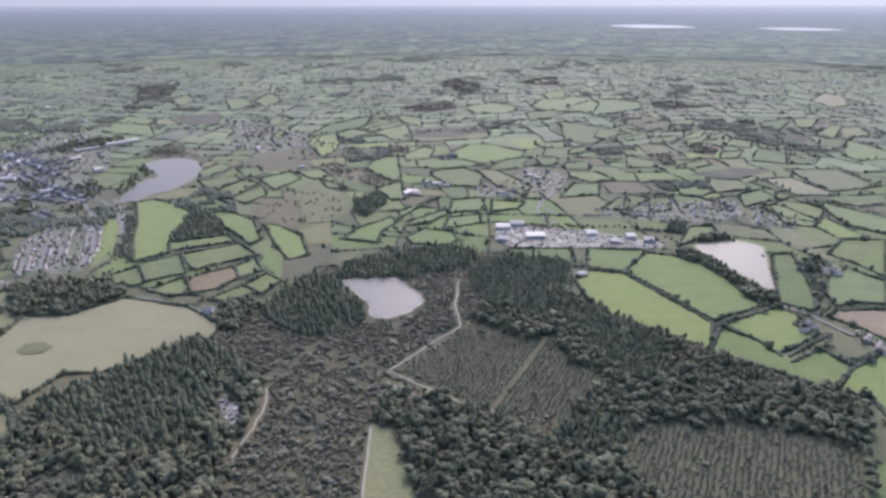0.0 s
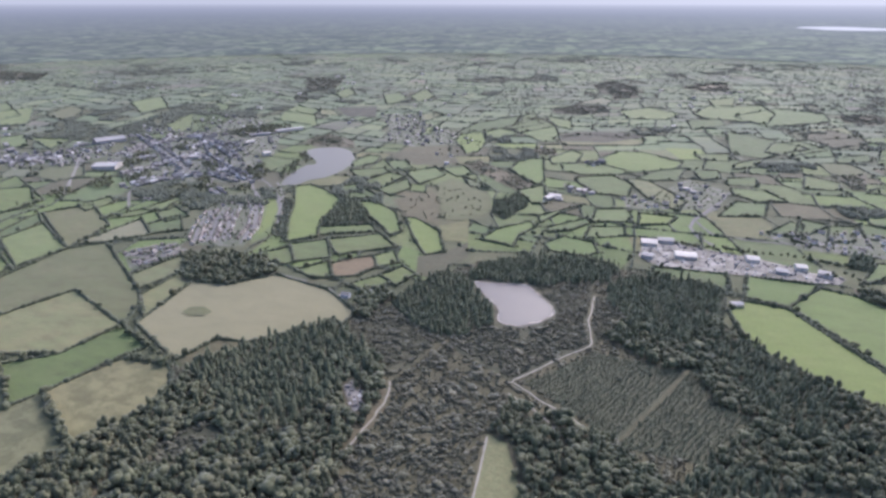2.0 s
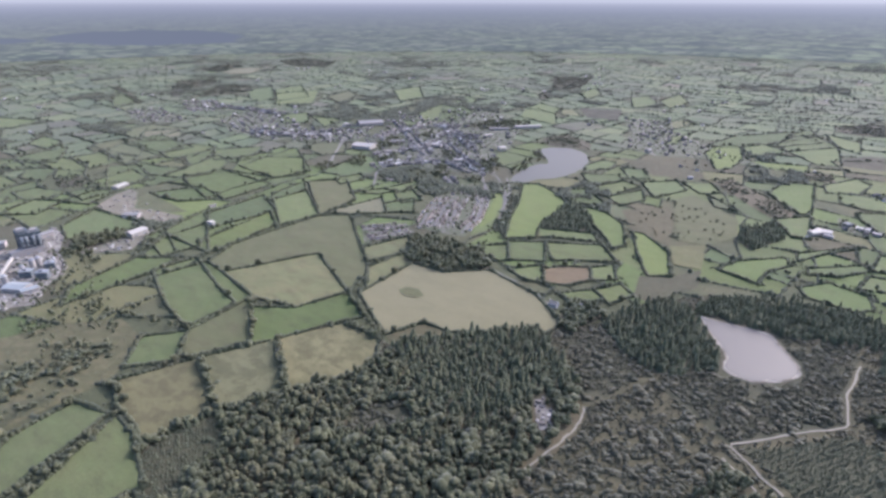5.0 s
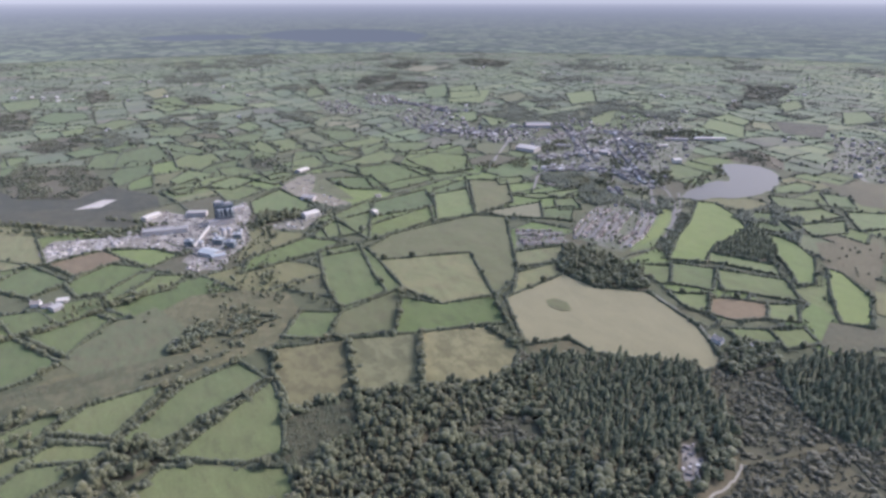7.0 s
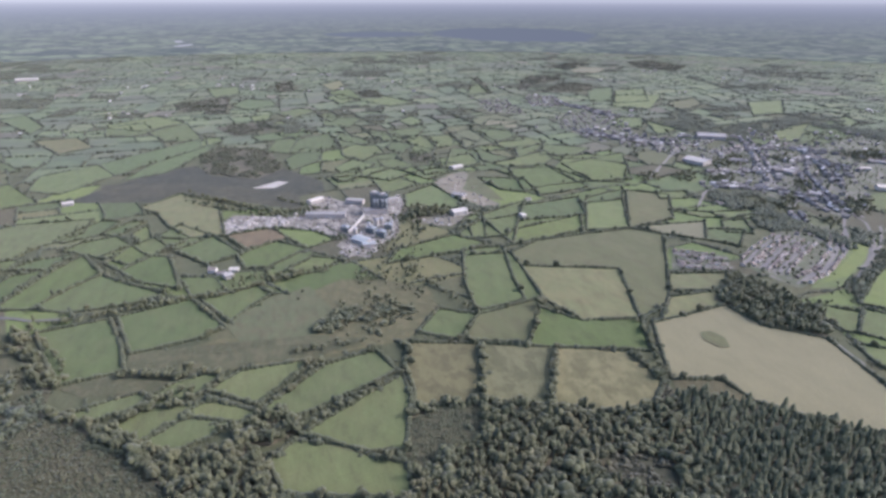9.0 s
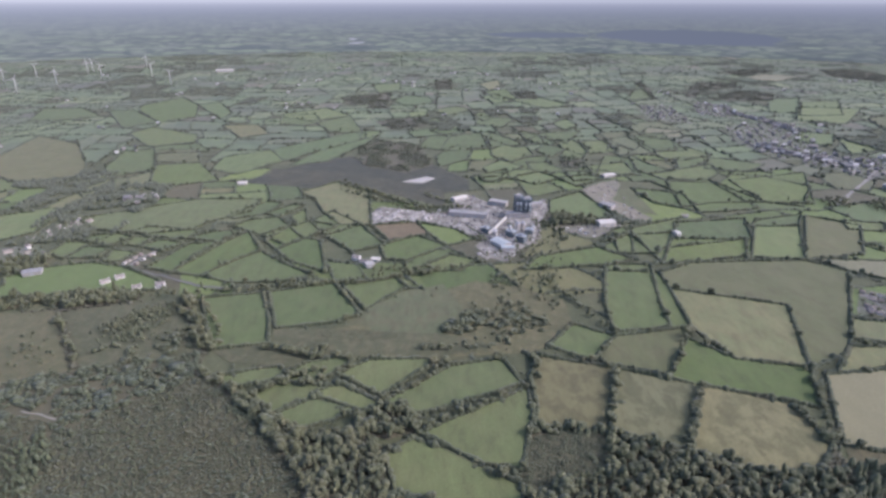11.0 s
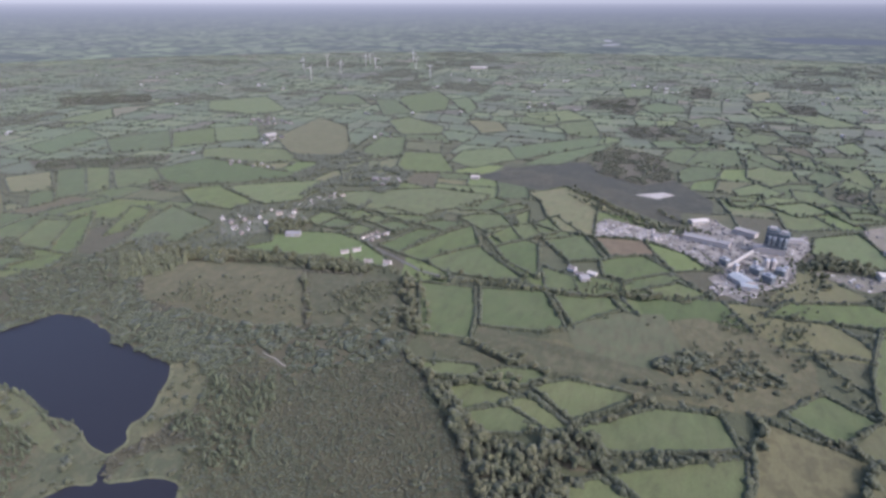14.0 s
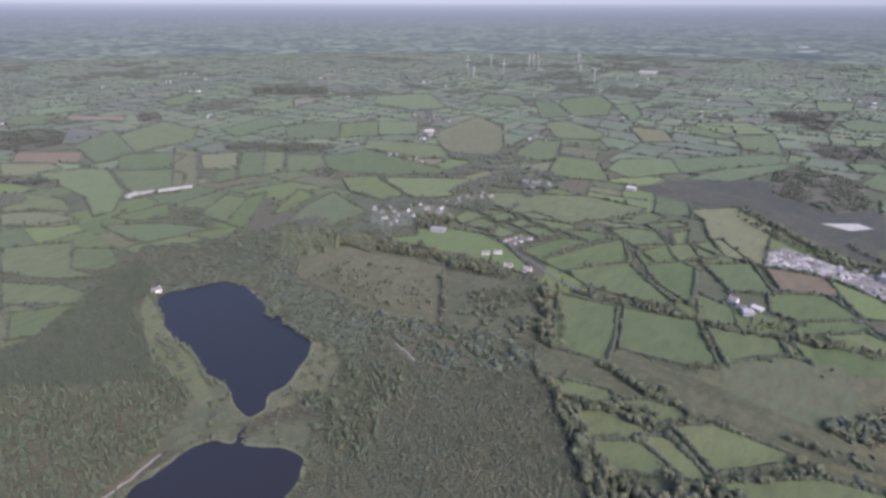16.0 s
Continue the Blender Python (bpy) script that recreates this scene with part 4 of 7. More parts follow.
field("f1m", [(-2826, -42), (-2876, 90), (-2648, 90), (-2557, -6)])
field("f1m", [(-2092, 109), (-2119, 189), (-2010, 165), (-1967, 118)])
field("f1m", [(-1761, 98), (-1856, 264), (-1733, 269), (-1686, 122)])
field("f2s", [(-2587, 449), (-2644, 554), (-2368, 550), (-2362, 462)])
field("f2", [(-1464, 166), (-1577, 232), (-1529, 271), (-1415, 238), (-1360, 168)])
wood("dec", [(-2812, 1203), (-2874, 1264), (-2338, 1114), (-2271, 1062)])
wood("dec", [(-2345, 1232), (-2649, 1398), (-2839, 1601), (-2657, 1519), (-2348, 1275)])
wood("con", [(-2287, 1316), (-2550, 1563), (-2441, 1668), (-2242, 1544), (-2233, 1406)])
field("f3", [(-588, -1550), (-658, -1452), (-654, -1387), (-591, -1377), (-539, -1412)])
field("f2", [(-841, -1066), (-896, -1072), (-830, -980), (-783, -994)])
wood("dec", [(-1113, -1903), (-1188, -1892), (-1112, -1731), (-1059, -1788)])
field("f2s", [(-1327, -2126), (-1537, -2225), (-1409, -2012), (-1278, -1970)])
wood("bir", [(-475, -326), (-461, -281), (-448, -264), (-468, -265), (-488, -244), (-456, -225), (-423, -217), (-383, -199), (-360, -193), (-349, -219), (-382, -254), (-386, -287), (-403, -299), (-416, -284), (-436, -292)], True)
wood("scg", [(-478, -306), (-516, -272), (-499, -245), (-472, -268), (-448, -264), (-463, -290)], True)
wood("con", [(35, 742), (104, 796), (184, 752), (159, 688), (104, 614), (71, 651)], True)
wood("con", [(151, 630), (196, 662), (236, 606), (257, 568), (234, 492), (197, 490), (172, 539)], True)
field("f2", [(-944, -418), (-983, -396), (-962, -360), (-929, -389)])
field("f2", [(-990, -380), (-1010, -354), (-985, -262), (-949, -271), (-961, -327)])
field("f2", [(-932, -365), (-962, -360), (-961, -327), (-922, -335)])
field("f2", [(-922, -335), (-948, -314), (-934, -276), (-896, -290)])
field("f2", [(-949, -271), (-977, -244), (-984, -192), (-932, -216)])
field("f2s", [(-841, -294), (-927, -260), (-932, -216), (-877, -239), (-820, -253)])
field("f2s", [(-820, -253), (-919, -212), (-975, -179), (-890, -140), (-862, -168), (-807, -208)])
field("f2", [(-807, -208), (-862, -168), (-890, -140), (-854, -109), (-797, -51), (-779, -86), (-782, -161)])
field("f2", [(-1002, -212), (-1031, -190), (-1043, -143), (-994, -115), (-959, -157)])
field("f2", [(-1053, -238), (-1134, -179), (-1119, -148), (-1062, -171), (-1039, -218)])
field("f2", [(-1062, -171), (-1109, -130), (-1106, -104), (-1043, -143)])
field("f2s", [(-928, -142), (-994, -115), (-940, -87), (-893, -117)])
field("f2s", [(-893, -117), (-940, -87), (-926, -54), (-806, -33), (-855, -97)])
field("f2", [(-1046, -121), (-1083, -100), (-1018, -88), (-995, -104)])
field("f2", [(-900, -464), (-949, -462), (-944, -418), (-882, -432)])
field("f2", [(-968, -469), (-983, -396), (-944, -418)])
road([(-845, -325), (-820, -282), (-799, -242), (-774, -202), (-763, -155)])
lane([(-842, -320), (-879, -317), (-895, -299)])
field("f1", [(-647, 1014), (-628, 1029), (-574, 953), (-535, 859), (-530, 803), (-561, 875), (-592, 943)], hedged=False)
road([(-743, 1117), (-682, 1091), (-620, 1029), (-575, 966), (-546, 897)])
lane([(-735, 1106), (-684, 1042), (-614, 964), (-576, 891), (-552, 801)])
field("f2p", [(-559, -126), (-573, -82), (-576, -56), (-561, -43), (-547, -72), (-543, -89)])
field("f2p", [(-510, -92), (-540, -64), (-549, -47), (-537, 2), (-527, -5), (-505, -36), (-490, -60)])
field("f2p", [(-491, -54), (-516, -26), (-517, -10), (-500, 30), (-483, 4), (-475, -26)])
field("f2p", [(-557, -54), (-582, -27), (-589, 4), (-581, 22), (-557, -1), (-540, -25)])
field("f2p", [(-528, -17), (-542, 11), (-505, 57), (-496, 37)])
field("f2p", [(-558, 6), (-583, 41), (-579, 115), (-545, 82), (-519, 53)])
field("f2p", [(-510, 55), (-564, 125), (-574, 182), (-528, 195), (-492, 107), (-488, 86)])
field("f2p", [(-463, 87), (-521, 199), (-481, 196), (-412, 171), (-420, 143)])
field("f2p", [(-439, 57), (-457, 82), (-444, 104), (-413, 142), (-399, 167), (-382, 167), (-358, 161), (-398, 67)])
wood("dec", [(-489, 27), (-496, 77), (-465, 85), (-456, 60), (-468, 33)])
wood("yng", [(-450, 183), (-455, 219), (-444, 255), (-402, 239), (-395, 203), (-380, 173), (-387, 164)], True)
field("f1m", [(-1033, 349), (-1102, 367), (-1149, 441), (-997, 463), (-993, 429), (-994, 380)])
field("f3o", [(-932, 305), (-959, 326), (-883, 388), (-856, 332), (-836, 256), (-891, 290)], hedged=False)
field("f2s", [(-794, 252), (-839, 282), (-867, 383), (-816, 422), (-800, 385), (-794, 279)])
field("f2", [(-863, 386), (-924, 462), (-840, 432), (-846, 408)])
field("f2", [(-937, 434), (-954, 473), (-924, 462), (-884, 396)])
field("f1", [(-606, 1078), (-578, 1098), (-516, 1061), (-471, 1015), (-461, 960), (-461, 905), (-450, 872), (-432, 827), (-472, 795), (-518, 889), (-555, 981)])
wood("con", [(-450, 872), (-456, 927), (-471, 1015), (-459, 1028), (-395, 963), (-375, 915), (-403, 892), (-439, 874)])
field("f1m", [(-429, 837), (-450, 872), (-365, 904), (-345, 877)])
field("f2", [(-410, 822), (-334, 867), (-288, 818), (-342, 786), (-367, 764)])
field("f2", [(-461, 788), (-410, 822), (-375, 756), (-420, 726)])
field("f2", [(-487, 744), (-455, 775), (-420, 726), (-427, 714), (-470, 717)])
field("f1m", [(-404, 701), (-370, 742), (-341, 690), (-366, 683)])
field("f5", [(-362, 734), (-350, 754), (-312, 777), (-292, 739), (-311, 706), (-341, 690)])
field("f1m", [(-312, 777), (-289, 808), (-266, 764), (-292, 739)])
field("f2", [(-279, 715), (-256, 753), (-229, 732), (-245, 689)])
field("f2", [(-313, 674), (-279, 715), (-254, 694), (-271, 678), (-289, 667)])
field("f1", [(-439, 1020), (-402, 1024), (-344, 977), (-303, 886), (-314, 862), (-361, 921), (-394, 946)])
field("f1", [(-318, 954), (-298, 956), (-242, 905), (-209, 819), (-236, 801), (-270, 856)])
field("f3r", [(-375, 1047), (-314, 1123), (-284, 1065), (-247, 929), (-298, 956), (-318, 954)], hedged=False)
field("f3o", [(-318, 1173), (-296, 1223), (-254, 1190), (-190, 1122), (-172, 1030), (-202, 968), (-247, 961)], hedged=False)
field("f3o", [(-247, 929), (-202, 968), (-182, 869), (-220, 863)], hedged=False)
field("f3r", [(-245, 793), (-209, 819), (-182, 869), (-169, 808), (-205, 722), (-229, 732)], hedged=False)
wood("con", [(-299, 1355), (-263, 1393), (-113, 1227), (-119, 1187), (-142, 1169), (-194, 1224)])
wood("con", [(-180, 1089), (-137, 1133), (-109, 1080), (-141, 987), (-165, 1017)])
field("f1", [(-165, 886), (-150, 934), (-97, 990), (-79, 972), (-105, 923), (-108, 870)])
field("f1", [(-183, 1328), (-169, 1431), (-116, 1453), (-93, 1243), (-113, 1227)])
field("f1", [(-381, 1604), (-382, 1701), (-328, 1740), (-287, 1590), (-289, 1480), (-317, 1455)])
field("f1m", [(-142, 1169), (-91, 1227), (-77, 1099), (-101, 1090)])
field("f2", [(-527, 1088), (-486, 1127), (-410, 1060), (-445, 1033), (-479, 1039)])
field("f2", [(-429, 1106), (-390, 1194), (-363, 1133), (-386, 1069)])
field("f2", [(-486, 1127), (-446, 1231), (-402, 1214), (-429, 1106)])
field("f1m", [(-412, 1245), (-356, 1305), (-318, 1248), (-353, 1159)])
field("f2", [(-543, 1228), (-472, 1268), (-446, 1231), (-487, 1159)])
field("f1m", [(-492, 1328), (-447, 1346), (-406, 1284), (-443, 1258)])
field("f1m", [(-342, 1300), (-293, 1330), (-256, 1273), (-289, 1240)])
field("f1m", [(-567, 1297), (-555, 1370), (-520, 1372), (-509, 1309), (-548, 1253)])
field("f3r", [(-540, 1423), (-461, 1428), (-334, 1417), (-311, 1350), (-409, 1310), (-468, 1362)], hedged=False)
field("f3", [(-279, 1245), (-235, 1207), (-206, 1172), (-244, 1173)])
wood("car", [(-597, 991), (-569, 1002), (-506, 865), (-472, 795), (-521, 831), (-543, 895)])
wood("dec", [(363, 845), (389, 827), (412, 801), (419, 741), (425, 690), (449, 689), (434, 657), (416, 657), (408, 685), (402, 741), (388, 784), (364, 811)])
wood("dec", [(400, 868), (443, 896), (481, 906), (477, 886), (427, 868)])
field("f1", [(266, 760), (323, 827), (357, 816), (388, 784), (402, 741), (408, 685), (416, 657), (336, 618)])
field("f1", [(232, 845), (326, 838), (266, 760), (215, 772)])
field("f1", [(187, 729), (213, 764), (262, 753), (331, 611), (303, 551), (275, 575), (222, 621), (194, 650)])
field("f1", [(344, 611), (430, 650), (450, 628), (428, 607), (441, 587), (426, 569), (375, 545), (367, 569)])
field("f1", [(337, 603), (367, 569), (377, 538), (380, 527), (429, 551), (442, 518), (399, 479), (357, 508), (303, 551)])
field("f3", [(377, 538), (395, 549), (445, 572), (439, 560), (380, 527)])
field("f2s", [(514, 822), (545, 822), (515, 723), (483, 649), (473, 642), (441, 665), (485, 760)])
field("f5p", [(482, 628), (502, 642), (568, 645), (563, 607), (521, 569), (503, 600)])
wood("dec", [(530, 780), (565, 796), (572, 780), (552, 760), (520, 756)])
wood("dec", [(515, 723), (528, 714), (502, 665), (495, 672)])
field("f1m", [(552, 741), (599, 770), (623, 723), (576, 657), (546, 665), (510, 654), (518, 689)])
field("f2s", [(602, 822), (662, 880), (735, 880), (636, 741), (621, 790)])
wood("con", [(400, 961), (433, 967), (414, 906), (383, 914)])
field("f1m", [(431, 941), (475, 946), (469, 911), (400, 868), (380, 854)])
field("f1m", [(-101, 1463), (-53, 1559), (-21, 1526), (-34, 1433), (-90, 1405)])
field("f1", [(24, 1494), (73, 1586), (136, 1586), (218, 1493), (196, 1433), (99, 1377), (37, 1421)])
field("f1m", [(-70, 1416), (23, 1433), (99, 1377), (49, 1340), (-19, 1325), (-60, 1350)])
field("f2", [(-31, 1300), (49, 1340), (92, 1275), (80, 1187), (20, 1187), (-18, 1252)])
field("f1m", [(-84, 1023), (-27, 1090), (-10, 1101), (-43, 1056), (-77, 991)])
field("f1m", [(-60, 971), (1, 1032), (12, 1016), (-24, 962), (-59, 948)])
field("f1m", [(18, 1090), (76, 1108), (83, 1055), (71, 1032), (12, 1016)])
field("f1m", [(11, 991), (69, 1007), (67, 962), (1, 934)])
field("f1", [(97, 1090), (163, 1079), (142, 1038), (92, 1022)])
field("f1", [(-61, 894), (-33, 934), (16, 920), (24, 881), (6, 857), (-50, 869)])
field("f1m", [(291, 1299), (357, 1299), (384, 1229), (330, 1216), (288, 1252)])
field("f1m", [(285, 1207), (341, 1207), (320, 1126), (236, 1108)])
field("f2", [(367, 1493), (430, 1505), (419, 1432), (354, 1432)])
field("f2", [(293, 1376), (362, 1403), (350, 1324), (289, 1324)])
field("f1", [(442, 516), (499, 549), (513, 508), (428, 398), (419, 424), (427, 465), (404, 477)])
field("f2s", [(-1078, -973), (-1203, -935), (-1165, -727), (-1154, -616), (-1045, -729), (-997, -865)])
wood("dec", [(-866, -519), (-889, -453), (-844, -437), (-821, -487)])
wood("dec", [(-708, -616), (-725, -533), (-748, -416), (-730, -404), (-696, -519), (-685, -594)])
wood("dec", [(-747, -406), (-762, -346), (-759, -270), (-739, -264), (-722, -341)])
field("f3", [(-1286, -617), (-1360, -577), (-1222, -495), (-1180, -544)])
wood("con", [(-397, 445), (-393, 473), (-364, 494), (-337, 534), (-292, 574), (-270, 570), (-238, 541), (-208, 519), (-216, 493), (-237, 446), (-261, 418), (-297, 387), (-324, 399), (-345, 430), (-368, 426)], True)
wood("scr", [(-348, 335), (-340, 365), (-320, 381), (-297, 360), (-313, 329), (-330, 318)], True)
field("f2p", [(-377, -962), (-454, -893), (-405, -795), (-417, -730), (-377, -772), (-339, -857)])
field("f2p", [(-328, -826), (-373, -747), (-383, -690), (-359, -670), (-302, -752)])
field("f2", [(-445, -865), (-478, -818), (-450, -748), (-426, -749), (-405, -795)])
field("f3", [(-441, -1141), (-492, -1106), (-510, -1017), (-502, -979), (-471, -990), (-418, -1075)])
field("f2", [(-482, -1253), (-528, -1219), (-547, -1131), (-525, -1049), (-487, -1118), (-441, -1141)])
field("f1m", [(-591, -1377), (-672, -1345), (-710, -1292), (-642, -1091), (-567, -990), (-531, -988), (-577, -1118), (-587, -1235)])
field("f2", [(-705, -1258), (-792, -1176), (-787, -1102), (-707, -998), (-645, -1054), (-655, -1105)])
field("f2s", [(-551, -960), (-654, -950), (-609, -877), (-563, -907)])
field("f1m", [(-518, -933), (-587, -859), (-621, -763), (-521, -797), (-512, -831)])
field("f3o", [(-929, -1374), (-926, -1269), (-750, -1005), (-720, -1048)])
field("f3", [(-913, -1236), (-985, -1186), (-882, -1049), (-837, -1113)])
field("f2", [(-993, -1175), (-1035, -1137), (-885, -964), (-838, -991)])
field("f2", [(-1035, -1137), (-1056, -1086), (-926, -946), (-885, -964)])
field("f2", [(-1038, -1060), (-1090, -988), (-1002, -880), (-933, -936)])
field("f2s", [(-970, -804), (-1027, -747), (-954, -617), (-904, -627), (-906, -718)])
field("f2p", [(-712, -682), (-792, -727), (-886, -746), (-835, -609), (-818, -607), (-747, -608)])
field("f2s", [(-649, -771), (-763, -856), (-810, -854), (-696, -754), (-649, -724)])
field("f2s", [(-724, -741), (-859, -817), (-853, -760), (-752, -728)])
field("f2", [(-916, -1636), (-1112, -1731), (-1095, -1523), (-995, -1398), (-834, -1398)])
field("f2", [(-773, -1593), (-948, -1729), (-916, -1636), (-834, -1398), (-720, -1365)])
field("f5p", [(-981, -2088), (-1082, -1910), (-1045, -1841), (-937, -1992)])
field("f2", [(-870, -2242), (-970, -2104), (-861, -1969), (-790, -2069)])
field("f5", [(-660, -1643), (-759, -1503), (-697, -1398), (-608, -1540)])
wood("car", [(-735, -1957), (-810, -1921), (-850, -1796), (-771, -1652), (-673, -1645), (-647, -1714)])
wood("car", [(-1040, -1335), (-1117, -1167), (-1206, -1043), (-1150, -1008), (-1056, -1086), (-987, -1236)])
wood("car", [(-644, -935), (-671, -869), (-630, -775), (-598, -843)])
wood("dec", [(-1005, -919), (-1014, -864), (-960, -819), (-942, -845)])
wood("car", [(-1797, -2168), (-2000, -1889), (-1838, -1725), (-1659, -1972)])
wood("car", [(-548, -1438), (-600, -1289), (-554, -1283), (-521, -1363)])
field("f1m", [(-1135, -1467), (-1380, -1531), (-1303, -1384), (-1090, -1327)])
field("f2", [(-1278, -1342), (-1441, -1272), (-1257, -1093), (-1159, -1193)])
field("f2s", [(-1412, -1232), (-1516, -1168), (-1351, -1026), (-1257, -1093)])
field("f1m", [(-1516, -1168), (-1590, -1064), (-1430, -942), (-1351, -1026)])
field("f1m", [(-1012, -735), (-1046, -700), (-1123, -577), (-1108, -534), (-994, -537), (-949, -591)])
field("f1", [(-820, -480), (-855, -430), (-863, -379), (-844, -325), (-797, -262), (-765, -242), (-766, -323), (-762, -386), (-755, -497), (-795, -464)])
field("f2", [(-883, -426), (-925, -419), (-922, -379), (-881, -379)])
field("f2", [(-864, -367), (-910, -371), (-901, -332), (-865, -344)])
field("f3", [(-1189, -124), (-1255, -57), (-1179, 14), (-987, 25), (-997, -29), (-1063, -66), (-1136, -89)])
field("f2p", [(-1059, -497), (-1158, -312), (-1147, -193), (-1077, -199), (-1027, -259), (-990, -278), (-977, -354), (-1001, -436)])
field("f2s", [(-1297, -461), (-1423, -496), (-1440, -402), (-1283, -313), (-1240, -426)])
field("f3o", [(-1451, -507), (-1573, -547), (-1580, -447), (-1440, -402)])
field("f3", [(-1225, -532), (-1315, -548), (-1317, -515), (-1207, -486)])
field("f3", [(-1317, -515), (-1370, -483), (-1231, -441), (-1207, -477)])
field("f1m", [(-1378, -355), (-1489, -359), (-1559, -256), (-1441, -204), (-1331, -288)])
field("f1m", [(-1559, -256), (-1795, -23), (-1678, -16), (-1441, -204)])
field("f3o", [(-1455, -908), (-1778, -954), (-1666, -791), (-1441, -663), (-1311, -613), (-1302, -755)])
field("f1m", [(-1932, -1534), (-2111, -1396), (-1858, -1131), (-1736, -1197), (-1775, -1408)])
under([(-208, -633), (-291, -629), (-408, -712), (-503, -782), (-606, -710), (-713, -634), (-682, -569), (-720, -383), (-741, -210), (-634, -141), (-567, -139), (-512, -77), (-462, -6), (-402, 14), (-120, -389)])
under([(-267, 595), (-235, 636), (-221, 707), (-184, 752), (-142, 802), (58, 823), (186, 797), (170, 698), (186, 650), (303, 549), (410, 479), (398, 436), (325, 325), (-197, 325), (-471, 325), (-539, 421), (-376, 453), (-288, 578)])
yard([(85, 881), (95, 933), (146, 947), (267, 914), (324, 881), (367, 868), (349, 845), (196, 845), (106, 852)])
yard([(-223, 460), (-216, 469), (-207, 456), (-200, 458), (-197, 445), (-188, 435), (-197, 425), (-207, 436)])
ride([(-57, 511), (-143, 566)])
path([(-57, 511), (-14, 481), (25, 454)])
path([(-57, 513), (-9, 570), (22, 604), (15, 658), (22, 724)])
ride([(-146, 564), (-180, 480)])
path([(-180, 480), (-175, 466), (-173, 449), (-177, 413), (-184, 375)])
path([(-67, 424), (-63, 330)])
ride([(46, 446), (78, 499), (120, 576), (133, 597)])
path([(-58, 491), (-30, 472), (-7, 447)])
road([(438, 657), (464, 628), (481, 587), (511, 538)])
road([(246, 1165), (190, 1072), (211, 1006), (286, 991), (379, 990), (514, 946)])
town([(286, 1031), (404, 1065), (581, 1089), (556, 990), (471, 961), (342, 970)])
town([(485, 594), (499, 575), (517, 545), (505, 529), (480, 557)])
town([(442, 614), (452, 607), (441, 588), (430, 588)])
town([(213, 1349), (280, 1274), (243, 1146), (169, 1127), (117, 1186)])
town([(-1194, 1186), (-1264, 1404), (-1045, 1405), (-936, 1423), (-732, 1176), (-707, 1077), (-846, 1050), (-937, 997)])
town([(-1784, 1098), (-1836, 1297), (-1715, 1306), (-1359, 1131), (-1367, 1006), (-1580, 1001)])
town([(-2192, 967), (-2138, 1081), (-1807, 1004), (-1911, 896)])
road([(-1055, 927), (-1216, 1133), (-1276, 1223)])
road([(-1175, 1328), (-943, 1148), (-869, 1037)])
road([(-658, 1095), (-600, 1017), (-539, 891)])
pond([(-1245, 80), (-1281, 134), (-1266, 155), (-1231, 124)])
yard([(-1173, 455), (-1230, 543), (-1189, 540), (-1096, 489), (-983, 526), (-981, 500), (-1061, 475)], True)
yard([(-952, 334), (-967, 436), (-915, 426), (-921, 365)], True)
yard([(-873, 929), (-893, 980), (-869, 980), (-837, 917)])
road([(-681, 1091), (-627, 1038), (-560, 933), (-526, 864)])
road([(-602, 772), (-680, 913)])
road([(-584, 783), (-644, 909)])
road([(-662, 1015), (-607, 953), (-560, 856), (-539, 766)])
road([(-425, 683), (-331, 656), (-278, 619)])
yard([(-1097, 176), (-1148, 211), (-1105, 238), (-1050, 276), (-1047, 319), (-1111, 356), (-1051, 353), (-981, 319), (-909, 305), (-862, 259), (-820, 232), (-836, 207), (-884, 192), (-920, 217), (-1001, 179), (-1034, 157)])
yard([(-1037, 17), (-1086, 40), (-1062, 93), (-1034, 157), (-1001, 179), (-919, 208), (-939, 184), (-995, 131), (-1001, 74), (-995, 25)])
town([(-848, -609), (-921, -589), (-941, -496), (-881, -451), (-826, -505), (-777, -546)])
town([(-965, -532), (-1087, -474), (-1061, -455), (-949, -501)])
town([(-1172, -471), (-1192, -411), (-1155, -390), (-1135, -448)])
town([(-1701, -1162), (-1735, -1109), (-1644, -958), (-1590, -1065)])
path([(-520, -285), (-505, -246)])
yard([(-1166, 451), (-1216, 514), (-1141, 515), (-977, 511), (-962, 488), (-1039, 466), (-1108, 450)], True)
yard([(-938, 360), (-943, 397), (-965, 455), (-951, 455), (-904, 394), (-913, 368)], True)
town([(-1316, 1075), (-1319, 1243), (-1307, 1348), (-1194, 1186), (-1214, 1081)])
town([(-1447, 1551), (-1182, 1528), (-1050, 1499), (-1169, 1399)])
town([(-1290, 1710), (-1181, 1839), (-907, 1561), (-797, 1326), (-971, 1327), (-1089, 1380)])
town([(-222, 1546), (-376, 1546), (-469, 1495), (-592, 1547), (-614, 1708), (-548, 1836)])
town([(589, 1037), (642, 960), (599, 919), (551, 960)])
town([(539, 811), (582, 770), (572, 741), (518, 760)])
town([(68, 1186), (141, 1186), (158, 1127), (76, 1108)])
lane([(283, 1265), (250, 1186), (194, 1083), (178, 1032), (186, 982), (207, 953)])
lane([(-1265, 1179), (-1121, 1011), (-1027, 901)])
lane([(-1229, 1382), (-1077, 1255), (-926, 1143), (-780, 1029), (-660, 940)])
lane([(-846, 873), (-911, 945), (-942, 1007), (-918, 1055)])
lane([(-1000, 1040), (-978, 1117), (-926, 1143), (-900, 1215), (-797, 1215), (-699, 1108)])
lane([(-1158, 1179), (-1077, 1228)])
lane([(-1066, 1361), (-906, 1203), (-777, 1034)])
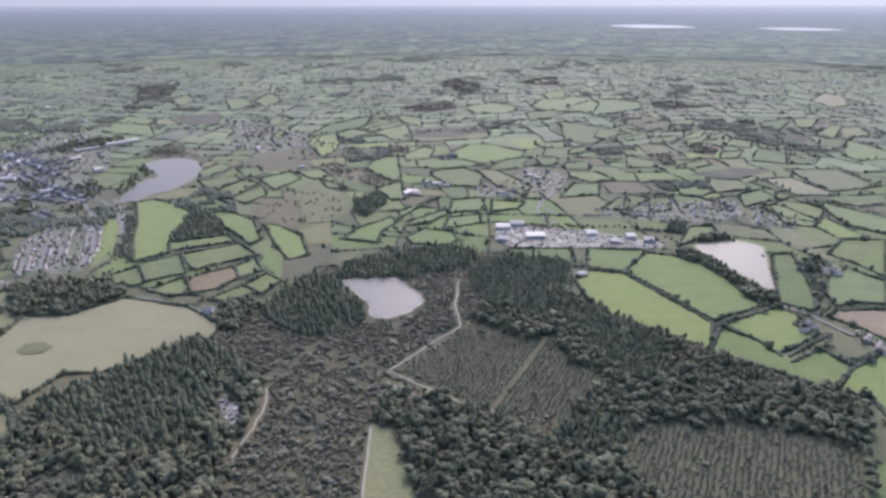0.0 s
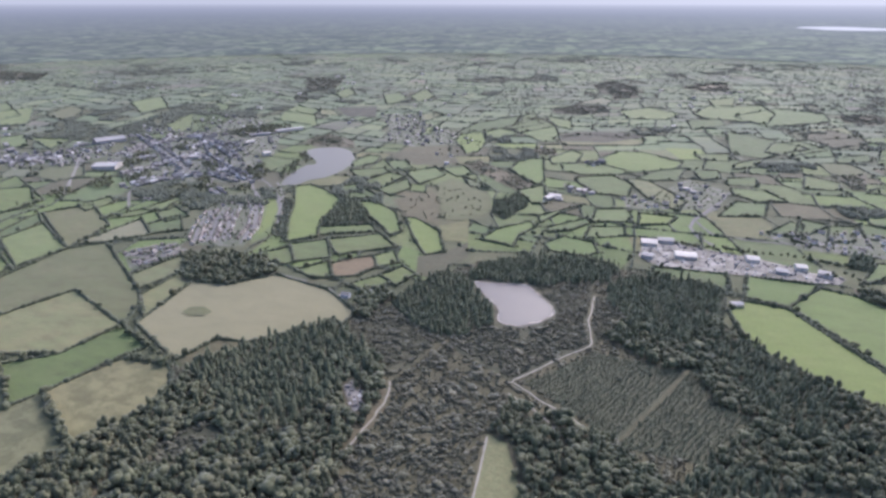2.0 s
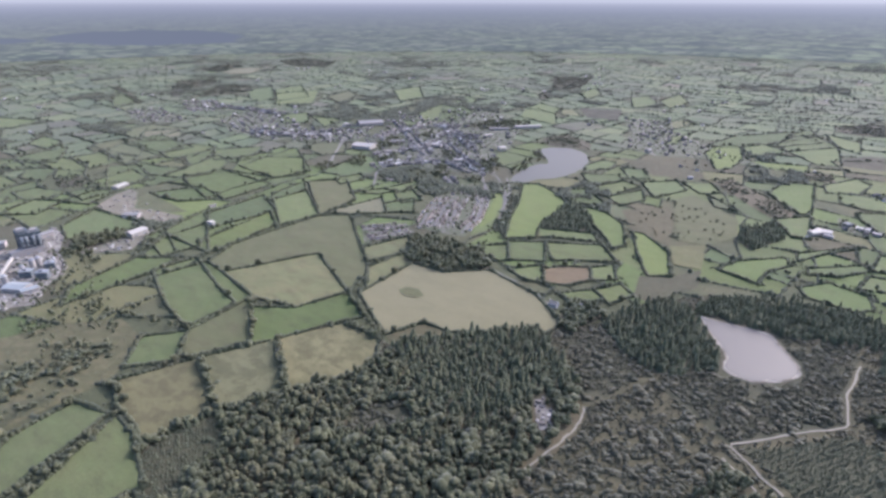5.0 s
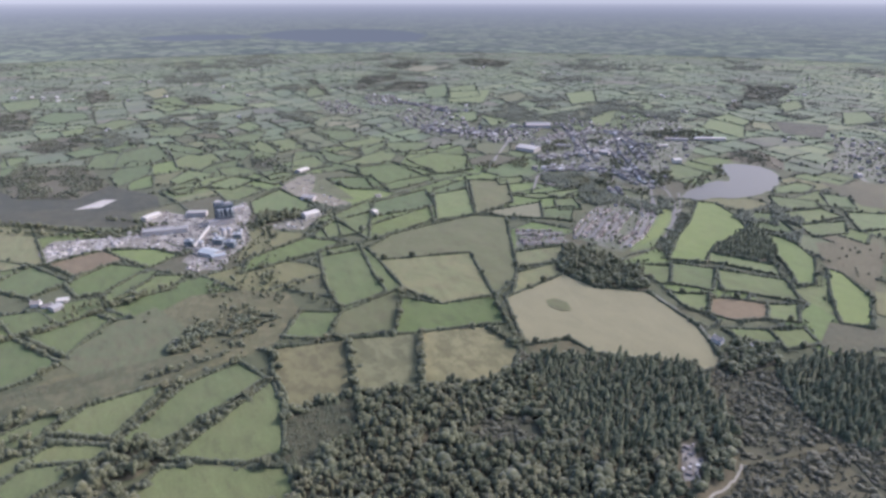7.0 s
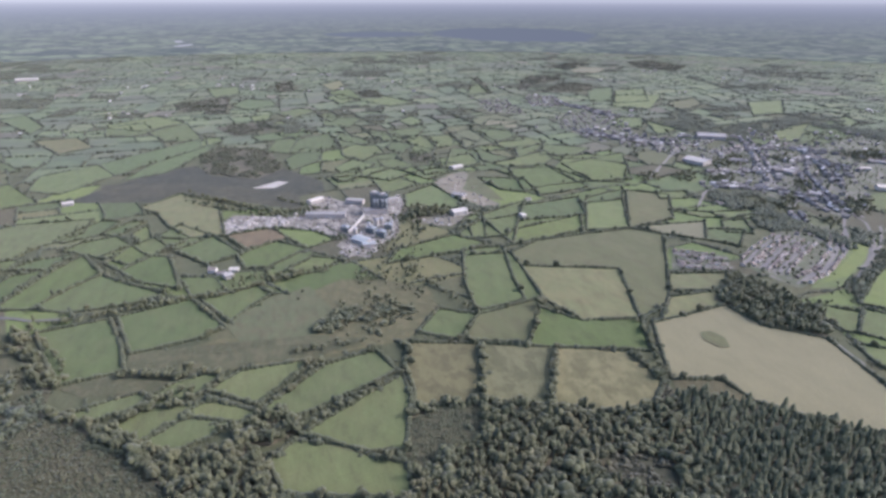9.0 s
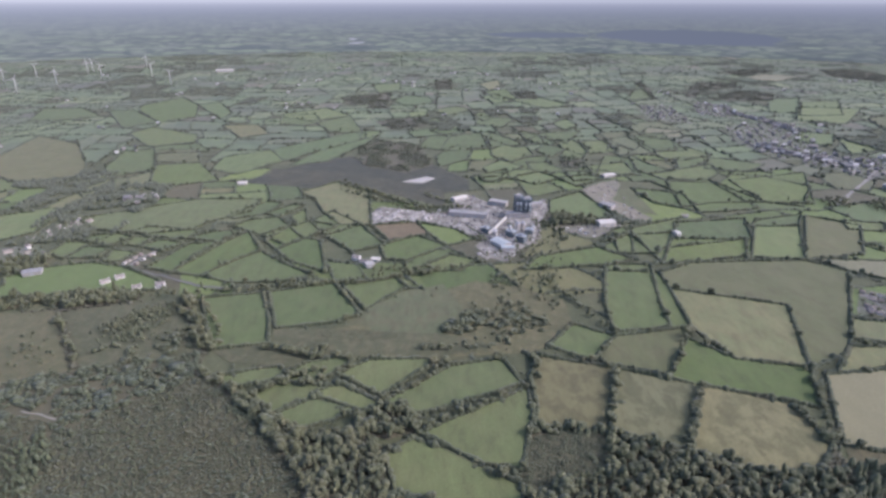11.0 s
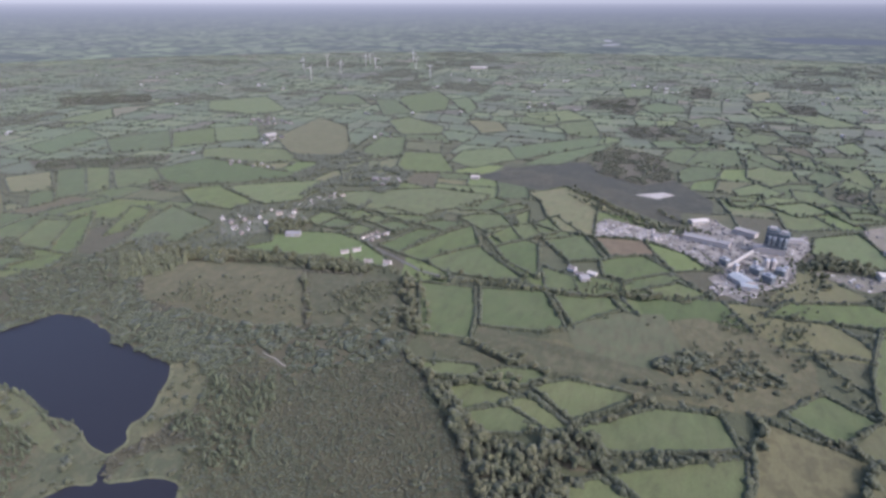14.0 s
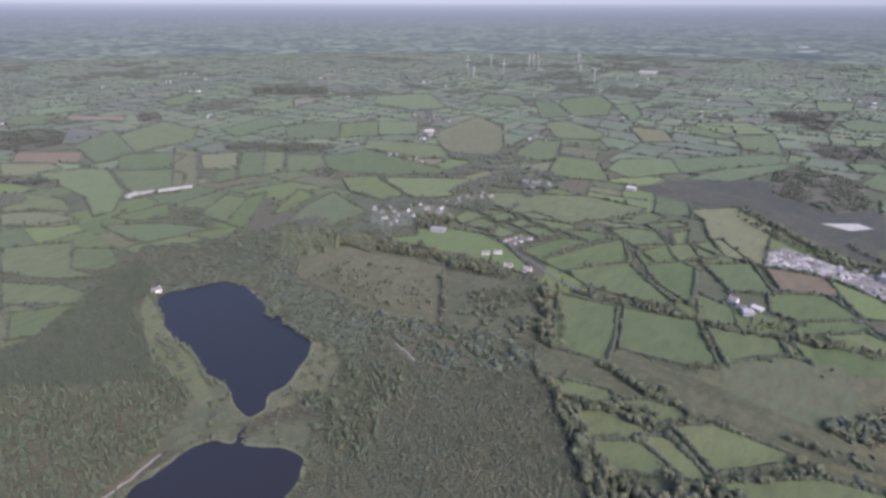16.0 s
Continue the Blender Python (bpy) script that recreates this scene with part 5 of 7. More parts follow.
town([(-617, 744), (-696, 902), (-695, 971), (-688, 1020), (-620, 956), (-552, 846), (-528, 760), (-575, 749)])
town([(-702, 692), (-645, 749), (-603, 713), (-638, 639)])
town([(-2259, 1223), (-2124, 1311), (-1906, 1183), (-1988, 1107)])
town([(-1440, 1106), (-1346, 1239), (-1256, 1166), (-1308, 1031)])
path([(-271, -338), (-246, -333), (-221, -330), (-200, -328)])
town([(-53, 1253), (-1, 1207), (-8, 1167), (-47, 1190)])
town([(-13, 1443), (24, 1474), (31, 1419), (-11, 1395)])

LAID = [poly for poly in TAKEN if poly not in UNDER]
for poly in UNDER:
    p = scatter(poly, 4.6, 0.49)
    free = off_ways(p)
    for other in LAID:
        free &= ~inside(p, other)
    v, f = grow("scr", p[free], 0.9)
    tagged(new("undergrowth", mesh_np("undergrowth", v, f, LEAF["scr"], True)), "brown and green bramble and young birch undergrowth", "undergrowth", "woods", "stuff")
for kind, poly in ROUGH:
    step = {"f7": 3.9, "bog": 7.5, "reed": 5.5, "f3r": 6.5}[kind]
    p = scatter(poly, step, 0.49)
    p = p[dry(p)]
    p = p[[noise.noise((x / 26, y / 26, 2.2)) + rng.uniform(-0.25, 0.25) > 0.0 for x, y in p]] if len(p) else p
    if len(p) > 3:
        v, f = grow("tuft", p, 0.44 if kind != "bog" else 0.5)
        tagged(new("tussocks", mesh_np("tussocks", v, f, LEAF["scg" if kind == "f7" else "scr"], True)), "brown tussocks, rushes and low gorse", "tussocks", "rough ground", "stuff")
for order, (kind, poly) in enumerate(STANDS):
    p = scatter(poly, 2.9, 0.28, -0.52, 1.7) if kind == "yng" else scatter(poly, STAND[kind][0])
    far = math.hypot(poly[0][0] - MID[0], poly[0][1] - MID[1]) > 1300
    if far:
        p = scatter(poly, 7.5)
        p = p[[noise.noise((x / 45, y / 45, 6.1)) + rng.uniform(-0.25, 0.25) > -0.16 for x, y in p]] if len(p) else p
    if kind in ("scr", "car", "bir") and not far and len(p):
        p = p[[noise.noise((x / 17, y / 17, 5.3)) + rng.uniform(-0.3, 0.3) > -0.36 for x, y in p]]
    p = p[off_ways(p)]
    for place, cut in CLEARED:
        if place > order:
            p = p[~inside(p, cut)]
    if kind == "dec" and not far:
        spire = rng.uniform(size=len(p)) < 0.09
        v, f = join([grow("dec", p[~spire]), grow("con", p[spire], 1.05)])
    elif kind == "con" and not far:
        soft = rng.uniform(size=len(p)) < 0.16
        v, f = join([grow("con", p[~soft]), grow("dec", p[soft], 0.72)])
    else:
        v, f = grow("far" if far else kind, p, 0.66 if far else 1.0)
    if kind in ("scr", "bir", "scg", "yng") and not far:
        q = scatter(poly, 17.0 if kind == "scr" else 26.0, 0.49)
        q = q[off_ways(q)]
        for place, cut in CLEARED:
            if place > order:
                q = q[~inside(q, cut)]
        if len(q):
            v, f = join([(v, f), grow("dec", q, 0.48)])
    if kind == "bir" and not far:
        q = scatter(poly, 3.6, 0.45)
        q = q[off_ways(q)]
        for place, cut in CLEARED:
            if place > order:
                q = q[~inside(q, cut)]
        v, f = join([(v, f), grow("scg", q, 0.95)])
    # woods past 1800 m take the leaves with haze in their colour
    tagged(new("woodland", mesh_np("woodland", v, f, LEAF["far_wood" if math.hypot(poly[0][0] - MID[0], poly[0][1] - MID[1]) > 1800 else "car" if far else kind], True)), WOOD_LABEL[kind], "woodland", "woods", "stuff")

# ---- the patchwork of fields beyond ----
CELL = 12.0
SPAN = int(2 * (FAR + 100) / CELL)
TAKEN_MAP = np.zeros((SPAN, SPAN), bool)


def cells(p):
    return ((np.asarray(p) - MID + FAR + 100) / CELL).astype(int).clip(0, SPAN - 1)


for poly in TAKEN:
    q = np.array(poly, float)
    lo, hi = cells(q.min(0)), cells(q.max(0))
    ii, jj = np.meshgrid(np.arange(lo[0], hi[0] + 1), np.arange(lo[1], hi[1] + 1), indexing="ij")
    centre = np.stack([ii.ravel(), jj.ravel()], -1) * CELL + CELL / 2 - FAR - 100 + MID
    hit = inside(centre, q)
    TAKEN_MAP[ii.ravel()[hit], jj.ravel()[hit]] = True


def taken(p):
    c = cells(p)
    return TAKEN_MAP[c[:, 0], c[:, 1]]


def patchwork():
    """Old farmland: crooked blocks halved again and again into fields. Gives field corners and hedge lines."""
    size, n, pick = 430.0, int(FAR / 430.0) + 3, random.Random(5)

    def corner(i, j):
        w, k = noise.noise_vector((i * 0.37, j * 0.37, 3.1)), noise.noise_vector((i * 7.13, j * 5.71, 9.2))
        return MID[0] + size * (i + 0.55 * w[0] + 0.3 * k[0]), MID[1] + size * (j + 0.55 * w[1] + 0.3 * k[1])

    def between(a, b, t):
        return a[0] + (b[0] - a[0]) * t, a[1] + (b[1] - a[1]) * t

    def seen(p):
        x, y = p[0] - MID[0], p[1] - MID[1]
        turn = math.degrees(math.atan2(-x, y))
        return 150 < math.hypot(x, y) < FAR - 40 and (-65 < turn < 180 or turn < -172)

    fields, lines = [], []

    def halve(a, b, c, d):
        area = abs((c[0] - a[0]) * (d[1] - b[1]) - (c[1] - a[1]) * (d[0] - b[0])) / 2
        if area < pick.lognormvariate(9.35, 0.42):
            fields.append([a, b, c, d])
            return
        s = pick.uniform(0.36, 0.64)
        r = min(0.75, max(0.25, s + pick.gauss(0, 0.09)))
        if math.dist(a, b) + math.dist(c, d) > (math.dist(b, c) + math.dist(d, a)) * pick.uniform(0.75, 1.35):
            p, q = between(a, b, s), between(d, c, r)
            halves = (a, p, q, d), (p, b, c, q)
        else:
            p, q = between(b, c, s), between(a, d, r)
            halves = (a, b, p, q), (q, p, c, d)
        lines.append((p, q))
        for half in halves:
            halve(*half)

    for i in range(-n, n):
        for j in range(-n, n):
            block = corner(i, j), corner(i + 1, j), corner(i + 1, j + 1), corner(i, j + 1)
            if any(seen(p) for p in block):
                halve(*block)
                lines.extend((block[:2], (block[0], block[3])))

    def free(quad):
        grid = [between(between(quad[0], quad[1], r), between(quad[3], quad[2], r), s) for r in (0.06, 0.35, 0.65, 0.94) for s in (0.06, 0.35, 0.65, 0.94)]
        return seen(between(quad[0], quad[2], 0.5)) and taken(grid).sum() < 10

    return [q for q in fields if free(q)], [(a, b) for a, b in lines if seen(between(a, b, 0.5))]


PATCHES, FAR_LINES = patchwork()
wooded = random.Random(11)
plots, copses = [], []
for quad in PATCHES:
    far = math.hypot(quad[0][0] - MID[0], quad[0][1] - MID[1])
    dense = noise.noise((quad[0][0] / 460, quad[0][1] / 460, 1.7))
    (copses if far > 900 and wooded.random() < (0.5 if dense > 0.26 else 0.015) else plots).append(quad)
# the nearest of them as fields of their own
plots.sort(key=lambda quad: math.hypot(quad[0][0] - MID[0], quad[0][1] - MID[1]))
for n, quad in enumerate(plots[:290]):
    kind = wooded.choice(("f1", "f1m", "f1", "f2s", "f2", "f2", "f3", "f3o", "f3r"))
    tagged(sheet("field", quad, -0.4 + 0.14 * (n * 0.618034 % 1.0), GRASS[kind]), FIELD_LABEL[kind], "field", "fields", "structure")
near_plots, plots = plots[:290], plots[290:]
v = np.array([(x, y, 0.0) for quad in plots for x, y in quad])
v[:, 2] = np.repeat(-0.53 + 0.12 * (np.arange(len(plots)) * 0.618034 % 1.0), 4)
tagged(new("field_patchwork", mesh_np("field_patchwork", v, np.arange(len(v)).reshape(-1, 4), FAR_GRASS)), "patchwork of small green fields reaching to the horizon", "fields", kind="stuff")


# ---- hedges ----
def lumps_along(a, b, step, size, shape, free=False):
    """Clumps of leaves along a line: uneven in height and width, with a gap here and there."""
    a, b = np.array(a, float), np.array(b, float)
    length = np.hypot(*(b - a))
    n = max(2, int(length / step))
    t = (np.arange(n) + rng.uniform(0.1, 0.9, n)) / n
    p = a + (b - a) * t[:, None] + rng.normal(0, 0.35, (len(t), 2))
    if free:
        clear = ~taken(p)
        p, t = p[clear], t[clear]
    k = rng.lognormal(0, 0.25, len(t))
    tall = 1 + 0.35 * np.sin(t * length / 17 + rng.uniform(0, 6))
    s = np.stack([k * size[0], k * size[1] * rng.uniform(0.8, 1.3, len(t)), k * tall * size[2]], -1)
    turn = np.full(len(t), math.atan2(b[1] - a[1], b[0] - a[0])) + rng.normal(0, 0.3, len(t))
    return many(shape, np.c_[p, np.zeros(len(p))], s, turn), p


def distinct(edges, near=7.0):
    """Sides that do not lie along one already kept."""
    kept = []
    for a, b in sorted(edges, key=lambda e: -math.dist(*e)):
        if math.dist(a, b) < 8:
            continue
        double = False
        for c, d in kept:
            dx, dy = d[0] - c[0], d[1] - c[1]
            size = math.hypot(dx, dy)
            off = [abs((p[0] - c[0]) * dy - (p[1] - c[1]) * dx) / size for p in (a, b)]
            along = [((p[0] - c[0]) * dx + (p[1] - c[1]) * dy) / size for p in (a, b)]
            if max(off) < near and min(along) > -near and max(along) < size + near:
                double = True
                break
        if not double:
            kept.append((a, b))
    return kept


def away(p):
    return math.hypot(p[0] - MID[0], p[1] - MID[1])


HEDGES = sorted(distinct(EDGES), key=lambda e: min(away(e[0]), away(e[1])))
TREE_SPOTS, joined, faint = [], [], []
for n, (a, b) in enumerate(HEDGES):
    near = n < 290
    (v, f), p = lumps_along(a, b, 1.7 if near else 3.0, (2.2, 2.5, 3.1) if near else (2.8, 2.3, 3.5), LUMP if n < 700 else TENT)
    if near:
        tagged(new("hedgerow", mesh_np("hedgerow", v, f, LEAF["hedge"], True)), "uneven dark green hedgerow between two fields", "hedge", "field hedges")
    else:
        (joined if n < 760 else faint).append((v, f))
    if rng.uniform() < 0.65:
        for _ in range(max(1, int(math.dist(a, b) / 34))):
            t = rng.uniform(0, 1)
            TREE_SPOTS.append((a[0] + (b[0] - a[0]) * t, a[1] + (b[1] - a[1]) * t))
if joined:
    tagged(new("hedgerows", mesh_np("hedgerows", *join(joined), LEAF["hedge"], True)), "dark hedgerows with trees between distant fields", "hedge", kind="stuff")
    tagged(new("faint_hedgerows", mesh_np("faint_hedgerows", *join(faint), LEAF["far"], True)), "thin hedgerows between far fields, haze mixed into their colour", "hedge", kind="stuff")


# where two hedges run side by side the strip between them is grown over
near_hedges = np.array([(*a, *b) for a, b in HEDGES if min(away(a), away(b)) < 1000], float)
grid = np.stack(np.meshgrid(np.arange(-1000, 1000, 4.2), np.arange(-1000, 1000, 4.2)), -1).reshape(-1, 2) + MID
grid = grid + rng.uniform(-1.8, 1.8, grid.shape)
grid = grid[np.hypot(*(grid - MID).T) < 1000]
for poly in TAKEN:
    grid = grid[~inside(grid, poly)]
grid = grid[off_ways(grid)]
first, second = np.full(len(grid), 99.0), np.full(len(grid), 99.0)
for ax, ay, bx, by in near_hedges:
    d = np.array((bx - ax, by - ay))
    t = (((grid - (ax, ay)) @ d) / (d @ d)).clip(0, 1)
    gap = np.hypot(*(grid - (ax, ay) - t[:, None] * d).T)
    second = np.minimum(second, np.maximum(first, gap))
    first = np.minimum(first, gap)
strip = grid[(second < 10.5)]
v, f = grow("scg", strip, 0.95)
tagged(new("thicket", mesh_np("thicket", v, f, LEAF["hedge"], True)), "overgrown thorn thicket in strips between hedges", "thicket", kind="stuff")


# ---- hedgerow trees ----
def tree(label, lumps, width, height):
    root = tagged(new("tree"), label, "tree", "hedgerow trees")
    v, f = broadleaf(lumps, ICO)
    part("crown", mesh_np("crown", v * (width, width, height), f, LEAF["dec"], True), None, root)
    bm = bmesh.new()
    bmesh.ops.create_cone(bm, segments=7, radius1=0.32, radius2=0.16, depth=height * 0.5, cap_ends=True, matrix=Matrix.Translation((0, 0, height * 0.25)))
    for k in range(3):
        limb = Matrix.Translation((0, 0, height * (0.3 + 0.06 * k))) @ Euler((0, 0.8, 2.1 * k)).to_matrix().to_4x4() @ Matrix.Translation((0, 0, height * 0.12))
        bmesh.ops.create_cone(bm, segments=5, radius1=0.13, radius2=0.05, depth=height * 0.24, cap_ends=True, matrix=limb)
    part("trunk", bm, BARK, root)
    return root


TREES = [tree("round dark green hedgerow tree", 9, 8.0, 8.5), tree("tall broadleaved tree in a hedge", 10, 8.5, 11.0), tree("wide spreading broadleaved tree in a hedge", 10, 10.0, 8.5), tree("small rounded hawthorn tree in a hedge", 6, 5.0, 5.0)]
TREE_SPOTS.sort(key=away)
for n, (x, y) in enumerate(TREE_SPOTS[:150]):
    m = pose(x, y, 0, 0, 0, rng.uniform(0, 360))
    if n < 4:
        TREES[n].matrix_basis = m
    else:
        ob = copy_thing(TREES[int(rng.integers(4))], m)
        ob.scale = [float(rng.uniform(0.7, 1.15))] * 3
spots = np.array(TREE_SPOTS[150:])
far_parts = [grow("gar", spots, 0.82)] if len(spots) else []

# far hedges and the woods among them
for a, b in FAR_LINES:
    r = away(a)
    length = math.dist(a, b)
    if length < 8 or rng.uniform() < 0.08:
        continue
    far = r > 1900
    low = 1.0 if r < 2600 else max(0.4, 1.0 - (r - 2600) / 3500)
    pieces = max(1, int(length / 60))
    bend = rng.normal(0, length * 0.02, pieces + 1)
    bend[0] = bend[-1] = 0.0
    side = ((a[1] - b[1]) / length, (b[0] - a[0]) / length)
    line = [(a[0] + (b[0] - a[0]) * k / pieces + side[0] * bend[k], a[1] + (b[1] - a[1]) * k / pieces + side[1] * bend[k]) for k in range(pieces + 1)]
    for p, q in zip(line, line[1:]):
        far_parts.append(lumps_along(p, q, (10.0 if r < 2900 else 15.0) if far else 4.6, (7.0 if r < 2900 else 9.0, 2.5, 4.2 * low) if far else (3.8, 2.3, 3.7), TENT, True)[0])
    k = rng.poisson(length / (280 if a[1] > 0.6 * abs(a[0]) else 95) * (1 + 6 * max(0.0, noise.noise((a[0] / 380, a[1] / 380, 8.3)))))
    if k:
        t = rng.uniform(0, 1, (k, 1))
        q = np.array(a) * (1 - t) + np.array(b) * t
        q = q[~taken(q)]
        k = len(q)
        s = rng.uniform(1.9, 3.8, (k, 1)) * np.array([(1.15, 1.15, 1.2)])
        far_parts.append(many(LUMP if r < 2000 else OCTA, np.c_[q, np.full(k, 2.2)], s, rng.uniform(0, 6, k)))
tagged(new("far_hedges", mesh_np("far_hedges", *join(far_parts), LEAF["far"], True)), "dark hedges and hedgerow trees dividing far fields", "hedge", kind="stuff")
far_parts = []
for quad in copses:
    p = scatter(quad, 7.0 if away(quad[0]) < 2500 else 10.0)
    p = p[[noise.noise((x / 30, y / 30, 4.4)) > -0.02 for x, y in p]]
    k = len(p)
    if k:
        s = rng.uniform(0.8, 1.2, (k, 1)) * np.array([(5.0, 5.0, 6.5)])
        far_parts.append(many(TENT, np.c_[p, np.full(k, 2.0)], s, rng.uniform(0, 6, k)))
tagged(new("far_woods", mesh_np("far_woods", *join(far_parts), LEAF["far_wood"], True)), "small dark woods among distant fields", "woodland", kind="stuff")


# ---- the distance: a painted, glowing ring far behind everything ----
def distance():
    """Land that runs on to a hazy horizon, haze painted in, as seen from the middle of the place."""
    m = Mat("hazy_distance")
    sep = m.node("ShaderNodeSeparateXYZ")
    m.link(m.place(), sep.inputs[0])
    eye = 357.0
    rise = m.math("DIVIDE", sep.outputs[2], eye)
    k = m.math("DIVIDE", 1.0, m.math("MAXIMUM", m.math("SUBTRACT", 1.0, rise), 0.02))
    spot = m.node("ShaderNodeVectorMath", operation="SCALE")
    m.link(m.place(), spot.inputs[0]).link(k, spot.inputs["Scale"])
    flat = m.node("ShaderNodeVectorMath", operation="MULTIPLY")
    flat.inputs[1].default_value = (1, 1, 0)
    m.link(spot.outputs[0], flat.inputs[0])
    cell = m.node("ShaderNodeTexVoronoi", feature="F1", Scale=0.0056, Randomness=1.0)
    rim = m.node("ShaderNodeTexVoronoi", feature="DISTANCE_TO_EDGE", Scale=0.0056, Randomness=1.0)
    m.link(flat.outputs[0], cell.inputs["Vector"]).link(flat.outputs[0], rim.inputs["Vector"])
    tone = m.node("ShaderNodeSeparateColor")
    m.link(cell.outputs["Color"], tone.inputs[0])
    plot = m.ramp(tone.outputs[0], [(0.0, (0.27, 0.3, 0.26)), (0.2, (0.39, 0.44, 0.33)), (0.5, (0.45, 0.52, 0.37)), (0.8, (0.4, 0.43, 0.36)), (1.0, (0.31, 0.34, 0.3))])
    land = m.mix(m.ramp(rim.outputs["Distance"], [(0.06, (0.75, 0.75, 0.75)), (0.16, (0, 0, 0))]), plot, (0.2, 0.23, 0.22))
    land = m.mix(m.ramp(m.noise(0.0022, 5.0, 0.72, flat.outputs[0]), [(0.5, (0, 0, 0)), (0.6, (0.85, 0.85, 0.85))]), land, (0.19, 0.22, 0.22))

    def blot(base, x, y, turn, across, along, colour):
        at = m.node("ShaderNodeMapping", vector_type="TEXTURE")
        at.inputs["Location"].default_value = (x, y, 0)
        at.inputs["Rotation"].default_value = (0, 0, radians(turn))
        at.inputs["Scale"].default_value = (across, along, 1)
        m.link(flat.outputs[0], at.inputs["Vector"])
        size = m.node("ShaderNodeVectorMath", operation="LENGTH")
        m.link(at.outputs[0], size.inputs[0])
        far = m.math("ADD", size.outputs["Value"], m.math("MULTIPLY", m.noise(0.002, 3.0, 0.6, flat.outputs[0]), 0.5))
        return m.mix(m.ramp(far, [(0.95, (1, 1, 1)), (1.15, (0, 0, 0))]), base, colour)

    # haze painted thicker with height, up to pale sky over the horizon
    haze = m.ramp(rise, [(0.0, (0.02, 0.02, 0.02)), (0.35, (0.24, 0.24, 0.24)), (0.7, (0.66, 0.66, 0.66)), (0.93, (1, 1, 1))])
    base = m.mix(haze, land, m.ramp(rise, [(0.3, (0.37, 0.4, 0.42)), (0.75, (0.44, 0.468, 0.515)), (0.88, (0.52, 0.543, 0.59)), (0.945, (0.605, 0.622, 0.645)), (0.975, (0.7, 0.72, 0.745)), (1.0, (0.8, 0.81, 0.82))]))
    # two far hills, the blue of haze painted into them
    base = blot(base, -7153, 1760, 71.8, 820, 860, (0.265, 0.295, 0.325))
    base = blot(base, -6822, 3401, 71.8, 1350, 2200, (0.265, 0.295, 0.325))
    # two far waters, their glint painted as near white
    base = blot(base, 3716, 11046, -1.2, 907, 1237, (0.85, 0.86, 0.88))
    base = blot(base, 5645, 9716, -1.1, 752, 783, (0.8, 0.81, 0.84))
    base = blot(base, -5825, -285, 71.4, 86, 266, (0.6, 0.6, 0.6))
    base = blot(base, -6407, -349, 97.5, 58, 247, (0.6, 0.6, 0.6))
    # painted haze: darker along the north-west axis, brighter to either side of it
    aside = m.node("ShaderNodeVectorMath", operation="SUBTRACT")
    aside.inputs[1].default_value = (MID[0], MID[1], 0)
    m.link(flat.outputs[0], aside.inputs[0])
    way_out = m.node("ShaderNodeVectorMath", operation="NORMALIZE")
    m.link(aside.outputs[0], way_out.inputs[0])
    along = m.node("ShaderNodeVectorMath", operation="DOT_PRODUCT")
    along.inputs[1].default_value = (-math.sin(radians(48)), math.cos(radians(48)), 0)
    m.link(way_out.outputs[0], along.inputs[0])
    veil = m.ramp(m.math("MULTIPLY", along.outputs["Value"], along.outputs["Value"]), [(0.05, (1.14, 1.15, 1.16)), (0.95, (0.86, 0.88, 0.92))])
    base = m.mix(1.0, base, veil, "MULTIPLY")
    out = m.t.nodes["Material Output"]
    # the ring glows, so its painted haze needs no lamp
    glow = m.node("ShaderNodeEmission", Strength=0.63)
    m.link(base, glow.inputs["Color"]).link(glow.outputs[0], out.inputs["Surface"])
    return m.m


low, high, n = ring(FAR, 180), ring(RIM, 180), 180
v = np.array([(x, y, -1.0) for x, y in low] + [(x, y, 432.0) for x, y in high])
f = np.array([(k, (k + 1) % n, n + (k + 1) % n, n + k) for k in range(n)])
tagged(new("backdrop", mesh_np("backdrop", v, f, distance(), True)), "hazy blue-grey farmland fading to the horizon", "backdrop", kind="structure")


# ---- houses, sheds and works ----
WHITE = plain("white_render", (0.72, 0.71, 0.68), 0.85, wear=0.25)
CREAM = plain("cream_render", (0.58, 0.55, 0.49), 0.85, wear=0.3)
BRICK = plain("brown_brick", (0.34, 0.305, 0.275), 0.9, wear=0.35)
PEBBLE = plain("grey_pebbledash", (0.42, 0.4, 0.37), 0.9, wear=0.35)
SLATE = plain("slate_roof", (0.29, 0.266, 0.25), 0.9, wear=0.35, grain=2.0, gloss=0.1)
TILE = plain("brown_tile_roof", (0.275, 0.243, 0.218), 0.9, wear=0.35, grain=2.0, gloss=0.1)
SHEET_WHITE = plain("white_sheet_roof", (0.5, 0.48, 0.44), 0.8, wear=0.2, grain=0.6)
SHEET_GREY = plain("grey_sheet_roof", (0.34, 0.335, 0.325), 0.8, wear=0.35, grain=0.6)
SHEET_TEAL = plain("teal_sheet_roof", (0.32, 0.355, 0.37), 0.5, wear=0.3, grain=0.6)
CLADDING = plain("blue_grey_cladding", (0.125, 0.15, 0.168), 0.6, wear=0.35, grain=0.5)
CONCRETE = plain("dusty_concrete", (0.46, 0.44, 0.42), 0.9, wear=0.4, grain=0.8)
STEEL = plain("galvanised_steel", (0.4, 0.42, 0.44), 0.5, 0.4, wear=0.3)
GLASS = plain("dark_window_glass", (0.03, 0.035, 0.045), 0.1, wear=0.0, gloss=0.5)
TURBINE_WHITE = plain("white_turbine_paint", (0.56, 0.56, 0.55), 0.5, wear=0.08)
DOOR = plain("painted_door", (0.12, 0.06, 0.05), 0.5, wear=0.2)


